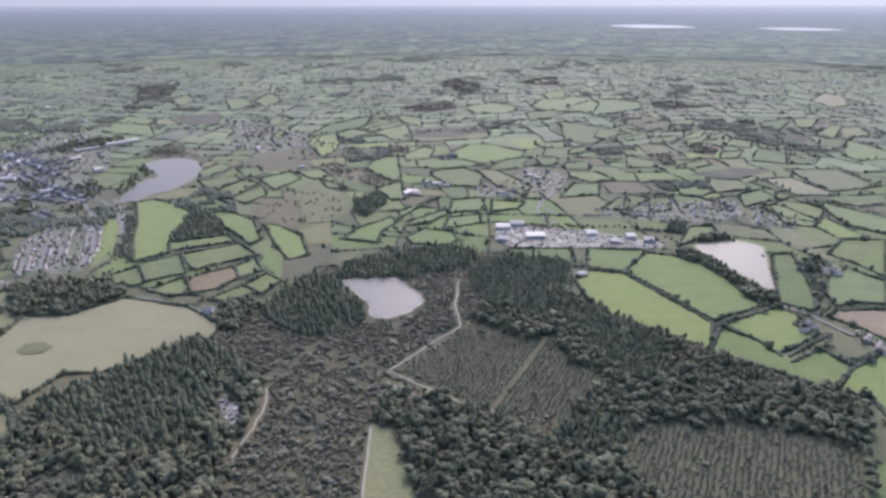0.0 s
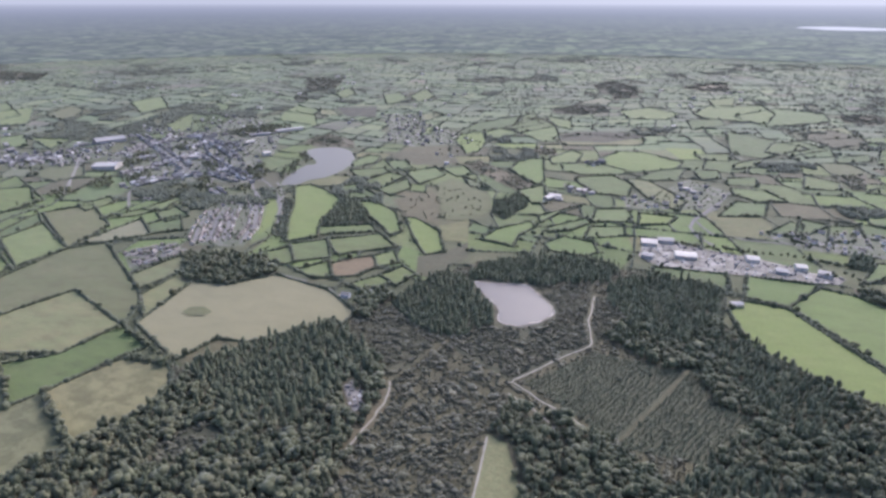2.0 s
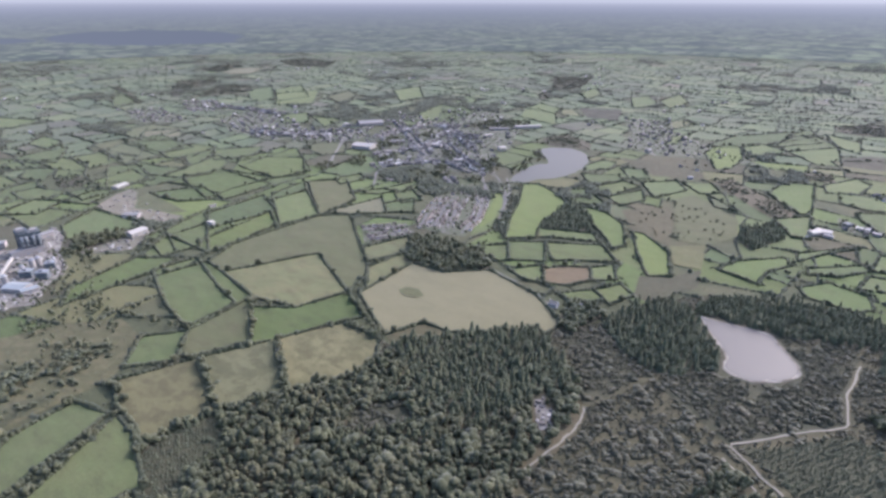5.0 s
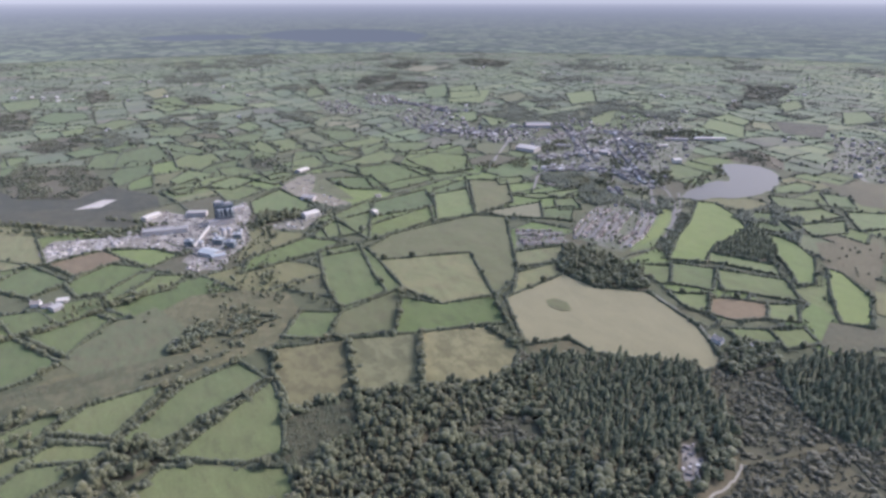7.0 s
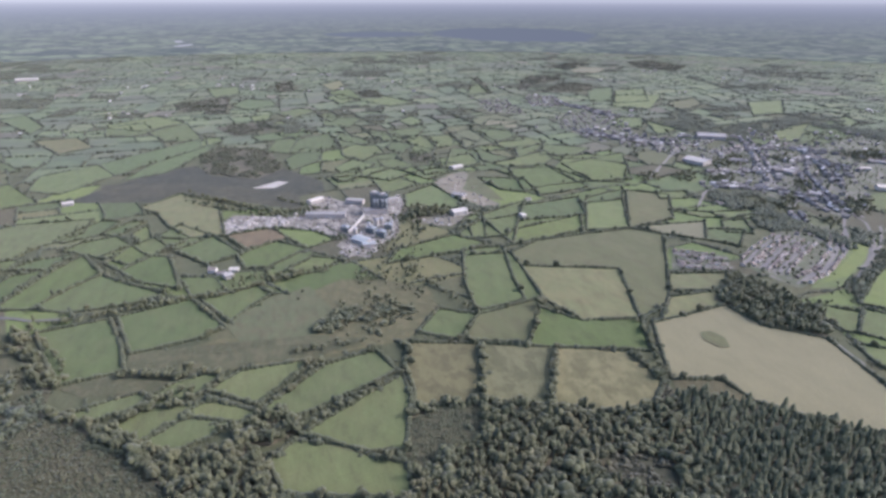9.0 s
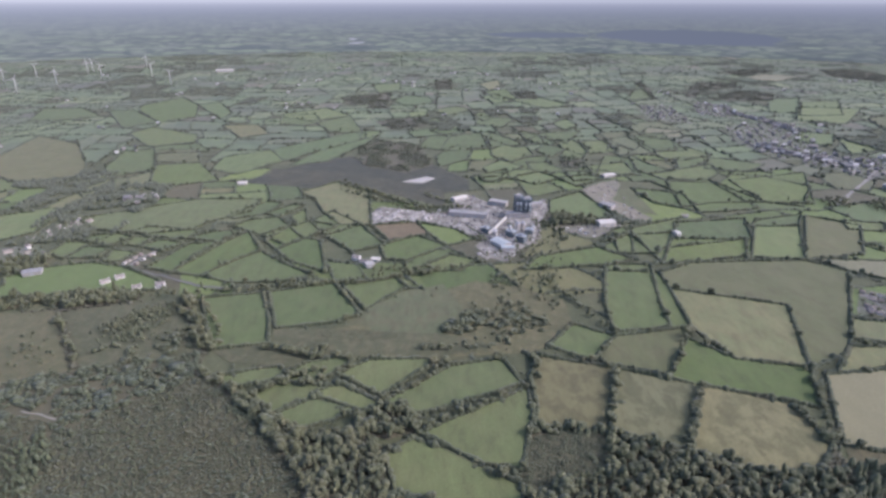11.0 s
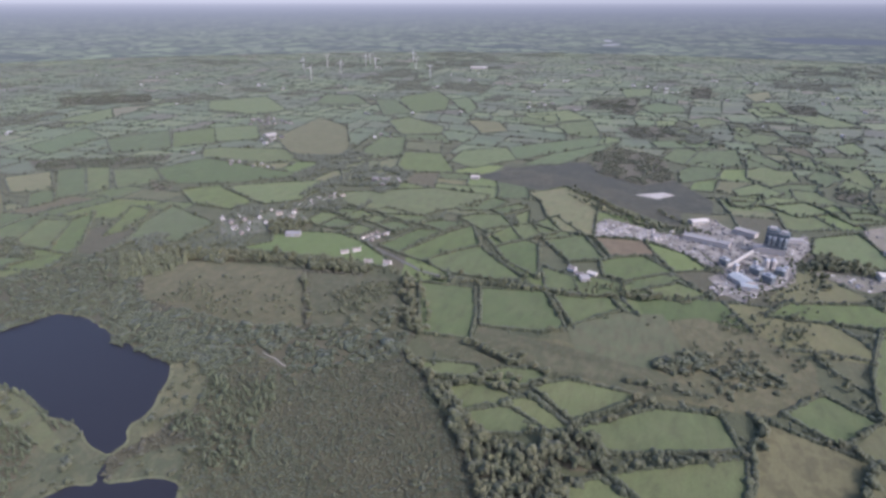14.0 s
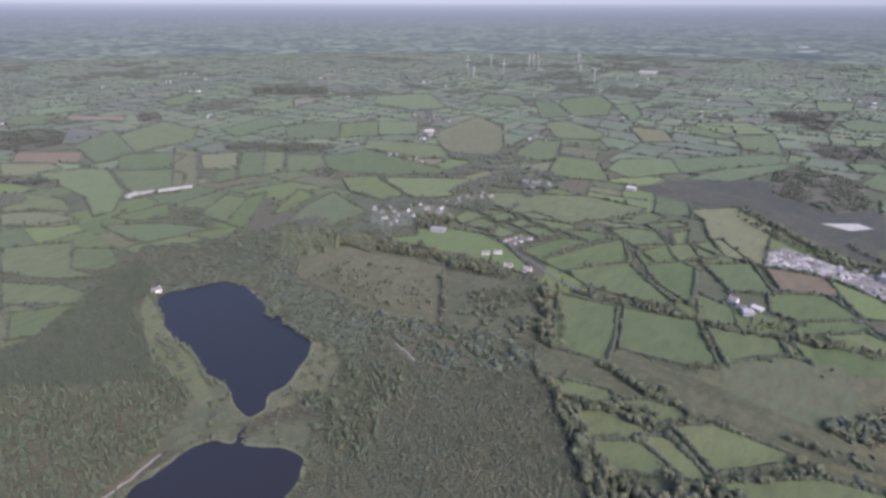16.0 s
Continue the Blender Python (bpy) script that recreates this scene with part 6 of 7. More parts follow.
def box(bm, lo, hi, m=None):
    got = bmesh.ops.create_cube(bm, size=1.0)["verts"]
    for p in got:
        p.co = Vector([lo[k] + (hi[k] - lo[k]) * (p.co[k] + 0.5) for k in range(3)])
        if m is not None:
            p.co = m @ p.co


def gable(length, depth, eave, ridge):
    """Walls of a house or shed with two gables, standing on the ground round the middle."""
    bm = bmesh.new()
    x, y = length / 2, depth / 2
    rows = [[bm.verts.new((s, -y, 0)), bm.verts.new((s, y, 0)), bm.verts.new((s, y, eave)), bm.verts.new((s, 0, ridge)), bm.verts.new((s, -y, eave))] for s in (-x, x)]
    for row in rows:
        bm.faces.new(row)
    for k in range(5):
        bm.faces.new((rows[0][k], rows[0][(k + 1) % 5], rows[1][(k + 1) % 5], rows[1][k]))
    return bm


def pitched(length, depth, eave, ridge, over=0.35, thick=0.22):
    """A roof of two slabs with overhanging eaves."""
    bm = bmesh.new()
    x, y = length / 2 + over, depth / 2
    slope = (ridge - eave) / y
    for side in (-1, 1):
        a = [(-x, side * (y + over), eave - over * slope + 0.03), (x, side * (y + over), eave - over * slope + 0.03), (x, 0, ridge + 0.03), (-x, 0, ridge + 0.03)]
        low = [bm.verts.new(p) for p in a]
        high = [bm.verts.new((p[0], p[1], p[2] + thick)) for p in a]
        bm.faces.new(low), bm.faces.new(high)
        for k in range(4):
            bm.faces.new((low[k], low[(k + 1) % 4], high[(k + 1) % 4], high[k]))
    return bm


def house(label, length, depth, eave, ridge, walls, roof):
    root = tagged(new("house"), label, "house", "houses")
    part("wall", gable(length, depth, eave, ridge), walls, root)
    part("roof", pitched(length, depth, eave, ridge), roof, root)
    for side in ((-1,) if length < 8 else (-1, 1)):
        bm = bmesh.new()
        x = side * (length / 2 - 0.6)
        box(bm, (x - 0.45, -0.35, ridge - 0.6), (x + 0.45, 0.35, ridge + 1.0))
        box(bm, (x - 0.55, -0.45, ridge + 1.0), (x + 0.55, 0.45, ridge + 1.12))
        part("chimney", bm, walls, root)
    bm = bmesh.new()
    box(bm, (-0.5, -depth / 2 - 0.06, 0), (0.5, -depth / 2 + 0.05, 2.1))
    part("door", bm, DOOR, root)
    for x in (-length * 0.3, length * 0.3):
        for z in ((1.0,) if eave < 4 else (1.0, 3.6)):
            bm = bmesh.new()
            box(bm, (x - 0.7, -depth / 2 - 0.05, z), (x + 0.7, -depth / 2 + 0.05, z + 1.2))
            part("window", bm, GLASS, root)
    return root


HOUSES = [
    house("white rendered house with a dark slate roof", 11, 8, 5.2, 8.0, WHITE, SLATE),
    house("cream bungalow with a brown tiled roof", 14, 8.5, 2.8, 5.6, CREAM, TILE),
    house("grey pebbledashed house with a slate roof", 9, 8, 5.2, 7.9, PEBBLE, SLATE),
    house("brown brick house with a tiled roof", 10, 8, 5.2, 8.0, BRICK, TILE),
    house("white cottage with a slate roof", 12, 6.5, 2.8, 5.2, WHITE, SLATE),
]
PLACED = [0]
GARDEN = []


WANTED = []


def far_house(name="far_house_mix", tones=None):
    """Walls and roofs of distant houses: white, grey, slate and brown, one to a piece."""
    m = Mat(name)
    own = m.node("ShaderNodeNewGeometry").outputs["Random Per Island"]
    base = m.ramp(own, tones or [(0.0, (0.15, 0.15, 0.152)), (0.3, (0.21, 0.205, 0.2)), (0.5, (0.26, 0.245, 0.23)), (0.7, (0.18, 0.165, 0.155)), (0.86, (0.36, 0.35, 0.33)), (1.0, (0.55, 0.54, 0.52))])
    return m.done(m.mix(1.0, base, m.ramp(m.noise(0.6), [(0.3, (0.8, 0.8, 0.8)), (0.7, (1.1, 1.1, 1.1))]), "MULTIPLY"), 0.8)


def put_house(x, y, turn, kinds=(0, 0, 1, 2, 3, 4), size=1.0):
    WANTED.append((x, y, turn, kinds, size))


def build_house(x, y, turn, kinds, size):
    k = PLACED[0]
    PLACED[0] += 1
    m = pose(x, y, 0.45, 0, 0, turn)
    if k < len(HOUSES):
        HOUSES[k].matrix_basis = m
    else:
        copy_thing(HOUSES[kinds[int(rng.integers(len(kinds)))]], m).scale = (size, size, size)


def houses(poly, count):
    """Houses along loose rows in an outline, with garden trees between them."""
    area = abs(sum(a[0] * b[1] - a[1] * b[0] for a, b in zip(poly, poly[1:] + poly[:1]))) / 2
    turn = rng.uniform(0, 1.5)
    p = scatter(poly, math.sqrt(area / max(count, 1)), 0.28, turn)
    for x, y in p[:int(count * 1.15)]:
        put_house(x, y, math.degrees(turn) + rng.choice((0, 90, 180)) + rng.normal(0, 7), size=float(rng.uniform(0.52, 0.85)))
    q = scatter(poly, max(9.0, min(17.0, math.sqrt(area / max(count * 2.8, 1)))), 0.49, turn + 0.5)
    GARDEN.extend(q)


def street(line):
    """Houses on both sides of a street."""
    lane(line)
    for a, b in zip(line, line[1:]):
        a, b = Vector(a), Vector(b)
        d = (b - a).normalized()
        for k in range(int((b - a).length / 9)):
            for side in (-1, 1):
                p = a + d * (9 * k + 4 + rng.normal(0, 0.8)) + Vector((-d.y, d.x)) * side * (9.0 + rng.normal(0, 0.7))
                if rng.uniform() < 0.88:
                    put_house(p.x, p.y, math.degrees(math.atan2(d.y, d.x)) + (180 if side < 0 else 0) + rng.normal(0, 4), (3, 1, 0, 3), float(rng.uniform(0.48, 0.58)))
                if rng.uniform() < 0.3:
                    q = p + Vector((-d.y, d.x)) * side * 8
                    GARDEN.append((q.x, q.y))


BUILD_LABEL = {"shedw": "long shed with white sheet metal roof and walls", "shedg": "grey sheet metal shed with a low roof", "shedt": "shed with a teal sheet metal roof", "block": "dark blue-grey clad plant building with a flat roof"}


def building(kind, a, b, depth, height):
    """A building whose front runs from a to b, standing back from it."""
    a, b = Vector(a), Vector(b)
    mid, d = (a + b) / 2, b - a
    length = max(6.0, d.length)
    d.normalize()
    back = Vector((-d.y, d.x))
    if back.dot(mid - Vector(MID)) < 0:
        back = -back
    mid = mid + back * depth / 2
    turn = math.degrees(math.atan2(d.y, d.x)) + (180 if Vector((-d.y, d.x)).dot(back) < 0 else 0)
    if kind == "house":
        return put_house(mid.x, mid.y, turn, (0, 4, 4))
    root = tagged(new("shed" if kind != "block" else "plant_building"), BUILD_LABEL[kind], "building", "sheds" if kind != "block" else "plant buildings")
    roof = {"shedw": SHEET_WHITE, "shedg": SHEET_GREY, "shedt": SHEET_TEAL, "block": CLADDING}[kind]
    if kind == "block":
        bm = bmesh.new()
        box(bm, (-length / 2, -depth / 2, 0), (length / 2, depth / 2, height))
        part("wall", bm, CLADDING, root)
        bm = bmesh.new()
        box(bm, (-length / 2 - 0.3, -depth / 2 - 0.3, height), (length / 2 + 0.3, depth / 2 + 0.3, height + 0.6))
        part("roof", bm, SHEET_TEAL, root)
        bm = bmesh.new()
        box(bm, (-length / 4, -depth / 4, height + 0.6), (length / 6, depth / 5, height + 3.2))
        part("plant_room", bm, STEEL, root)
        for k in range(max(2, int(height / 5))):
            bm = bmesh.new()
            box(bm, (-length / 2 - 0.15, -depth / 2 - 0.15, 4.2 * k + 3.4), (length / 2 + 0.15, depth / 2 + 0.15, 4.2 * k + 3.8))
            part("floor_band", bm, STEEL, root)
    else:
        ridge = height + depth * 0.11
        part("wall", gable(length, depth, height, ridge), roof if kind == "shedw" else CONCRETE, root)
        part("roof", pitched(length, depth, height, ridge, 0.5, 0.3), roof, root)
        for k in range(max(1, int(length / 12))):
            x = -length / 2 + length * (k + 0.5) / max(1, int(length / 12))
            bm = bmesh.new()
            box(bm, (x - 1.9, -depth / 2 - 0.08, 0), (x + 1.9, -depth / 2 + 0.05, min(4.2, height - 0.6)))
            part("roller_door", bm, STEEL, root)
    root.matrix_basis = pose(mid.x, mid.y, 0.75, 0, 0, turn)


def belt(line):
    """A line of grown trees, crown to crown."""
    for a, b in zip(line, line[1:]):
        n = max(1, int(math.dist(a, b) / 8.5))
        for k in range(n):
            t = (k + rng.uniform(0.2, 0.8)) / n
            BELTS.append((a[0] + (b[0] - a[0]) * t + rng.normal(0, 1.3), a[1] + (b[1] - a[1]) * t + rng.normal(0, 1.3)))


BUSHES, BELTS = [], []


def bushes(poly, count):
    area = abs(sum(a[0] * b[1] - a[1] * b[0] for a, b in zip(poly, poly[1:] + poly[:1]))) / 2
    p = scatter(poly, math.sqrt(area / count) * 0.8, 0.49)
    p = p[dry(p)]
    keep = np.array([noise.noise((x / 34, y / 34, 0.5)) + rng.uniform(-0.5, 0.5) for x, y in p]) > 0.0 if len(p) else []
    BUSHES.extend(p[keep])


def terrace(line):
    """Close rows of town houses along both sides of a street."""
    lane(line)
    for a, b in zip(line, line[1:]):
        a, b = Vector(a), Vector(b)
        d = (b - a).normalized()
        for k in range(int((b - a).length / 10.5)):
            for side in (-1, 1):
                p = a + d * (10.5 * k + 5 + rng.normal(0, 0.9)) + Vector((-d.y, d.x)) * side * (10.5 + rng.normal(0, 0.9))
                if rng.uniform() < 0.9:
                    put_house(p.x, p.y, math.degrees(math.atan2(d.y, d.x)) + (180 if side < 0 else 0) + rng.normal(0, 3), (0, 2, 3, 2), float(rng.uniform(0.8, 1.05)))
                if rng.uniform() < 0.35:
                    q = p + Vector((-d.y, d.x)) * side * rng.uniform(12, 24)
                    GARDEN.append((q.x, q.y))


def grove(poly):
    """Grown trees standing close among the houses."""
    BELTS.extend(scatter(poly, 9.5, 0.4))


belt([(-458, 205), (-460, 221), (-450, 258)])
belt([(422, 479), (401, 436), (368, 391), (341, 341)])
belt([(441, 650), (464, 628)])
houses([(286, 1031), (404, 1065), (581, 1089), (556, 990), (471, 961), (342, 970)], 38)
houses([(485, 594), (499, 575), (517, 545), (505, 529), (480, 557)], 7)
houses([(442, 614), (452, 607), (441, 588), (430, 588)], 6)
houses([(213, 1349), (280, 1274), (243, 1146), (169, 1127), (117, 1186)], 10)
building("shedw", (92, 925), (116, 925), 20, 5)
building("shedg", (119, 942), (143, 942), 16, 5)
building("shedw", (139, 884), (170, 884), 19, 5)
building("shedw", (242, 896), (260, 896), 17, 5)
building("shedg", (274, 864), (290, 862), 13, 4)
building("shedw", (306, 883), (321, 883), 14, 5)
building("shedg", (89, 874), (104, 869), 14, 5)
building("shedg", (330, 869), (347, 864), 14, 5)
building("shedg", (194, 740), (208, 743), 9, 3.5)
building("shedw", (-75, 1135), (-51, 1135), 15, 5)
belt([(116, 953), (213, 933), (311, 933), (402, 914), (424, 933)])
houses([(-1194, 1186), (-1264, 1404), (-1045, 1405), (-936, 1423), (-732, 1176), (-707, 1077), (-846, 1050), (-937, 997)], 105)
houses([(-1784, 1098), (-1836, 1297), (-1715, 1306), (-1359, 1131), (-1367, 1006), (-1580, 1001)], 75)
houses([(-2192, 967), (-2138, 1081), (-1807, 1004), (-1911, 896)], 40)
building("shedw", (193, 1260), (207, 1258), 9, 4)
building("shedg", (204, 1238), (216, 1237), 8, 4)
building("house", (239, 1157), (251, 1155), 8, 5)
building("shedw", (-77, 1135), (-61, 1136), 9, 4)
building("shedg", (-62, 1123), (-48, 1121), 9, 4)
building("shedw", (-23, 1195), (-3, 1193), 10, 4)
building("shedg", (1, 1182), (13, 1180), 9, 4)
building("house", (143, 1153), (154, 1151), 8, 5)
building("shedw", (-1127, 1074), (-1076, 1090), 40, 8)
building("shedw", (-924, 1563), (-869, 1626), 18, 6)
building("shedg", (-973, 1495), (-926, 1532), 14, 5)
building("shedg", (-993, 1211), (-947, 1223), 18, 7)
terrace([(-1287, 1424), (-1137, 1309), (-1014, 1213), (-916, 1134)])
terrace([(-1022, 1059), (-1014, 1140), (-989, 1206), (-972, 1273)])
terrace([(-954, 975), (-919, 1041), (-874, 1105)])
terrace([(-972, 1273), (-873, 1195), (-752, 1119)])
terrace([(-1050, 1309), (-1028, 1401), (-940, 1384)])
terrace([(-1164, 1207), (-1180, 1313), (-1150, 1425), (-1067, 1475)])
terrace([(-881, 1095), (-813, 1110), (-729, 1079)])
terrace([(-1369, 1261), (-1319, 1333), (-1287, 1424)])
terrace([(-1121, 1466), (-966, 1347), (-863, 1257)])
terrace([(-1294, 1151), (-1402, 1067), (-1531, 1030)])
terrace([(-2003, 1229), (-1817, 1264), (-1673, 1263)])
building("shedg", (-1318, 1289), (-1275, 1350), 46, 9)
building("shedw", (-988, 1207), (-965, 1241), 16, 6)
building("shedw", (-925, 1406), (-913, 1423), 14, 6)
building("shedw", (-805, 1292), (-794, 1307), 18, 8)
building("shedg", (-1084, 1180), (-1062, 1211), 16, 6)
building("shedg", (-828, 1129), (-808, 1140), 14, 6)
building("shedw", (-920, 1014), (-909, 1030), 12, 5)
grove([(-1114, 1137), (-1128, 1259), (-1046, 1190), (-1060, 1105)])
grove([(-990, 1010), (-998, 1093), (-948, 1071), (-960, 1000)])
grove([(-819, 1024), (-852, 1119), (-763, 1030), (-770, 985)])
grove([(-705, 1012), (-713, 1067), (-677, 1032)])
grove([(-1038, 1516), (-1059, 1626), (-941, 1681), (-900, 1608)])
grove([(-776, 1162), (-779, 1240), (-707, 1146), (-703, 1082)])
grove([(-1033, 967), (-1072, 1058), (-983, 994), (-987, 944)])
grove([(-1060, 885), (-1078, 951), (-1006, 917), (-1021, 871)])
grove([(-1092, 1310), (-1093, 1371), (-1027, 1306)])
grove([(-684, 1142), (-697, 1235), (-701, 1285), (-665, 1205), (-654, 1117)])
grove([(-914, 1183), (-917, 1228), (-836, 1159), (-855, 1132)])
grove([(-825, 943), (-832, 1020), (-790, 991), (-798, 939)])
grove([(-723, 1320), (-725, 1360), (-672, 1293), (-668, 1253)])
building("house", (-302, 634), (-293, 634), 9, 5)
building("shedg", (-268, 649), (-260, 654), 12, 5)
bushes([(-671, 131), (-720, 162), (-790, 243), (-764, 287), (-643, 264), (-593, 227), (-584, 177), (-608, 137)], 80)
bushes([(-725, 230), (-719, 260), (-631, 247), (-588, 218), (-605, 183), (-635, 151), (-698, 178)], 130)
bushes([(-650, 122), (-662, 157), (-594, 155), (-608, 127)], 70)
bushes([(-918, 200), (-974, 249), (-969, 342), (-809, 316), (-685, 267), (-679, 235), (-724, 196)], 210)
bushes([(-686, 147), (-693, 180), (-644, 181), (-615, 149)], 70)
bushes([(-754, 69), (-740, 129), (-661, 130), (-733, 48)], 5)
belt([(-762, -129), (-764, -74), (-769, 23)])
belt([(-766, 30), (-788, 100), (-790, 122)])
belt([(-1067, 108), (-1061, 204)])
belt([(-984, 302), (-962, 379), (-953, 442)])
belt([(-469, -19), (-438, 43), (-412, 55)])
belt([(-514, -85), (-491, -48), (-466, -18)])
belt([(-544, -47), (-563, -26), (-560, -2)])
belt([(-506, 68), (-475, 88), (-465, 91), (-478, 51)])
belt([(-497, 52), (-487, 80), (-465, 84)])
belt([(-470, 97), (-487, 131), (-507, 169)])
belt([(-523, 80), (-572, 126)])
belt([(-602, -17), (-596, -37), (-614, -81)])
belt([(-599, 96), (-591, 136)])
belt([(-576, 215), (-528, 213)])
belt([(-608, 406), (-532, 355)])
belt([(-509, 373), (-428, 323)])
belt([(-541, 297), (-459, 263)])
belt([(-475, 447), (-420, 447)])
belt([(-528, 497), (-472, 473), (-419, 449)])
belt([(-256, 593), (-260, 654), (-244, 664)])
belt([(-532, 647), (-548, 696)])
houses([(-848, -609), (-921, -589), (-941, -496), (-881, -451), (-826, -505), (-777, -546)], 20)
houses([(-965, -532), (-1087, -474), (-1061, -455), (-949, -501)], 7)
houses([(-1172, -471), (-1192, -411), (-1155, -390), (-1135, -448)], 6)
houses([(-1701, -1162), (-1735, -1109), (-1644, -958), (-1590, -1065)], 9)
building("house", (-785, -333), (-794, -322), 10, 5)
building("house", (-799, -319), (-806, -309), 10, 5)
building("house", (-768, -283), (-771, -275), 9, 5)
building("house", (-768, -255), (-770, -243), 9, 5)
building("shedw", (-1452, -934), (-1480, -920), 20, 6)
building("shedg", (-819, -454), (-827, -432), 14, 5)
building("shedw", (-3399, -914), (-3411, -824), 40, 9)
building("house", (-830, 13), (-827, 24), 10, 5)
building("house", (-842, 2), (-838, 12), 9, 5)
building("shedw", (-836, 30), (-832, 42), 9, 4)
belt([(-800, 40), (-806, 62), (-812, 84)])
building("shedg", (-812, 26), (-817, 37), 12, 5)
building("shedw", (-1241, -263), (-1244, -245), 14, 5)
belt([(-761, -198), (-751, -137), (-759, -75), (-771, -6)])
belt([(-778, 1), (-784, 94), (-808, 169)])
belt([(-1241, -40), (-1111, 82), (-1015, 218)])
belt([(-1199, -48), (-1084, 72), (-1043, 133)])
belt([(-695, -595), (-720, -512), (-747, -444), (-735, -394), (-748, -299), (-744, -215)])
belt([(-702, -345), (-639, -302), (-591, -271)])
belt([(-979, 306), (-958, 328), (-893, 342)])
belt([(-1003, 333), (-987, 370), (-965, 425)])
belt([(-665, 301), (-612, 322)])
belt([(-773, 266), (-703, 292), (-666, 308)])
bushes([(-617, -265), (-641, -234), (-670, -172), (-619, -151), (-584, -234)], 70)
bushes([(-574, -501), (-643, -493), (-691, -367), (-601, -291), (-568, -361)], 170)
building("shedg", (-641, -1047), (-737, -1003), 8, 4)
building("shedw", (-625, -1039), (-648, -1049), 10, 5)
belt([(-685, -585), (-701, -501), (-728, -389)])
belt([(-732, -377), (-742, -263)])
belt([(-752, -194), (-651, -138), (-617, -133)])
belt([(-570, -134), (-527, -83), (-485, -39), (-465, -12)])
belt([(-519, -74), (-542, -55), (-557, -39)])
belt([(-604, -52), (-585, -15), (-610, -11)])
belt([(-642, 135), (-630, 156), (-627, 164)])
belt([(-800, 31), (-802, 78), (-805, 134)])
belt([(-724, -219), (-653, -157), (-612, -131)])
building("shedg", (-1004, 264), (-1002, 307), 14, 9)
building("shedg", (-1024, 163), (-1002, 228), 14, 8)
building("shedt", (-893, 217), (-868, 233), 20, 5.5)
building("block", (-940, 209), (-932, 219), 10, 9)
building("block", (-922, 247), (-912, 259), 12, 9)
building("block", (-897, 259), (-888, 271), 12, 10)
building("block", (-926, 281), (-921, 292), 11, 8)
building("shedg", (-1081, 244), (-1064, 273), 14, 8)
building("shedg", (-1056, 320), (-1059, 342), 12, 8)
building("shedt", (-858, 230), (-857, 250), 10, 6)
building("shedw", (-1098, 181), (-1114, 208), 14, 6)
building("shedg", (-1058, 450), (-1036, 466), 16, 6)
building("shedw", (-948, 416), (-952, 445), 18, 7)
building("shedw", (-1235, 522), (-1246, 550), 16, 6)
building("shedw", (-896, 527), (-898, 535), 12, 6)
building("house", (-985, 578), (-982, 589), 10, 5)
houses([(-1316, 1075), (-1319, 1243), (-1307, 1348), (-1194, 1186), (-1214, 1081)], 30)
houses([(-1447, 1551), (-1182, 1528), (-1050, 1499), (-1169, 1399)], 26)
houses([(-1290, 1710), (-1181, 1839), (-907, 1561), (-797, 1326), (-971, 1327), (-1089, 1380)], 40)
houses([(-222, 1546), (-376, 1546), (-469, 1495), (-592, 1547), (-614, 1708), (-548, 1836)], 30)
houses([(589, 1037), (642, 960), (599, 919), (551, 960)], 12)
houses([(539, 811), (582, 770), (572, 741), (518, 760)], 9)
houses([(68, 1186), (141, 1186), (158, 1127), (76, 1108)], 8)
building("house", (-430, -618), (-437, -617), 6, 4)
street([(-617, 754), (-659, 833), (-682, 897)])
street([(-594, 759), (-636, 844), (-660, 903)])
street([(-576, 776), (-615, 852), (-646, 917)])
street([(-544, 783), (-561, 844), (-602, 921), (-664, 997)])
street([(-760, 1013), (-689, 963)])
street([(-682, 677), (-638, 742)])
street([(-647, 656), (-609, 725)])
houses([(-617, 744), (-696, 902), (-695, 971), (-688, 1020), (-620, 956), (-552, 846), (-528, 760), (-575, 749)], 4)
houses([(-702, 692), (-645, 749), (-603, 713), (-638, 639)], 3)
houses([(-2259, 1223), (-2124, 1311), (-1906, 1183), (-1988, 1107)], 36)
houses([(-1440, 1106), (-1346, 1239), (-1256, 1166), (-1308, 1031)], 40)
belt([(-1227, -51), (-1161, 36), (-1050, 118)])
belt([(-1157, 120), (-1091, 175), (-1053, 208)])
street([(-850, -322), (-879, -314), (-900, -302)])
bushes([(-658, -292), (-704, -263), (-726, -220), (-689, -200), (-650, -216), (-618, -257)], 150)
building("shedw", (-75, 1117), (-57, 1142), 12, 5)
houses([(-53, 1253), (-1, 1207), (-8, 1167), (-47, 1190)], 6)
houses([(-13, 1443), (24, 1474), (31, 1419), (-11, 1395)], 8)
bushes([(-347, 992), (-321, 1187), (-225, 1128), (-185, 1056), (-191, 992), (-284, 948)], 80)
bushes([(-411, -584), (-381, -500), (-357, -433), (-340, -405), (-350, -440), (-396, -592)], 40)
bushes([(-502, 766), (-571, 949), (-543, 949), (-476, 802), (-465, 725)], 45)
bushes([(-625, 998), (-610, 1071), (-561, 1123), (-560, 960)], 40)
belt([(374, 849), (399, 811), (418, 741), (431, 694), (435, 673)])
belt([(388, 864), (371, 881), (337, 864)])
bushes([(-781, 197), (-793, 249), (-774, 295), (-714, 291), (-630, 250), (-686, 219)], 110)
bushes([(-347, -341), (-343, -315), (-319, -301), (-289, -325), (-273, -342), (-303, -368), (-344, -390), (-364, -377)], 26)
bushes([(-469, -365), (-480, -334), (-441, -302), (-410, -296), (-382, -298), (-356, -307), (-401, -325)], 20)
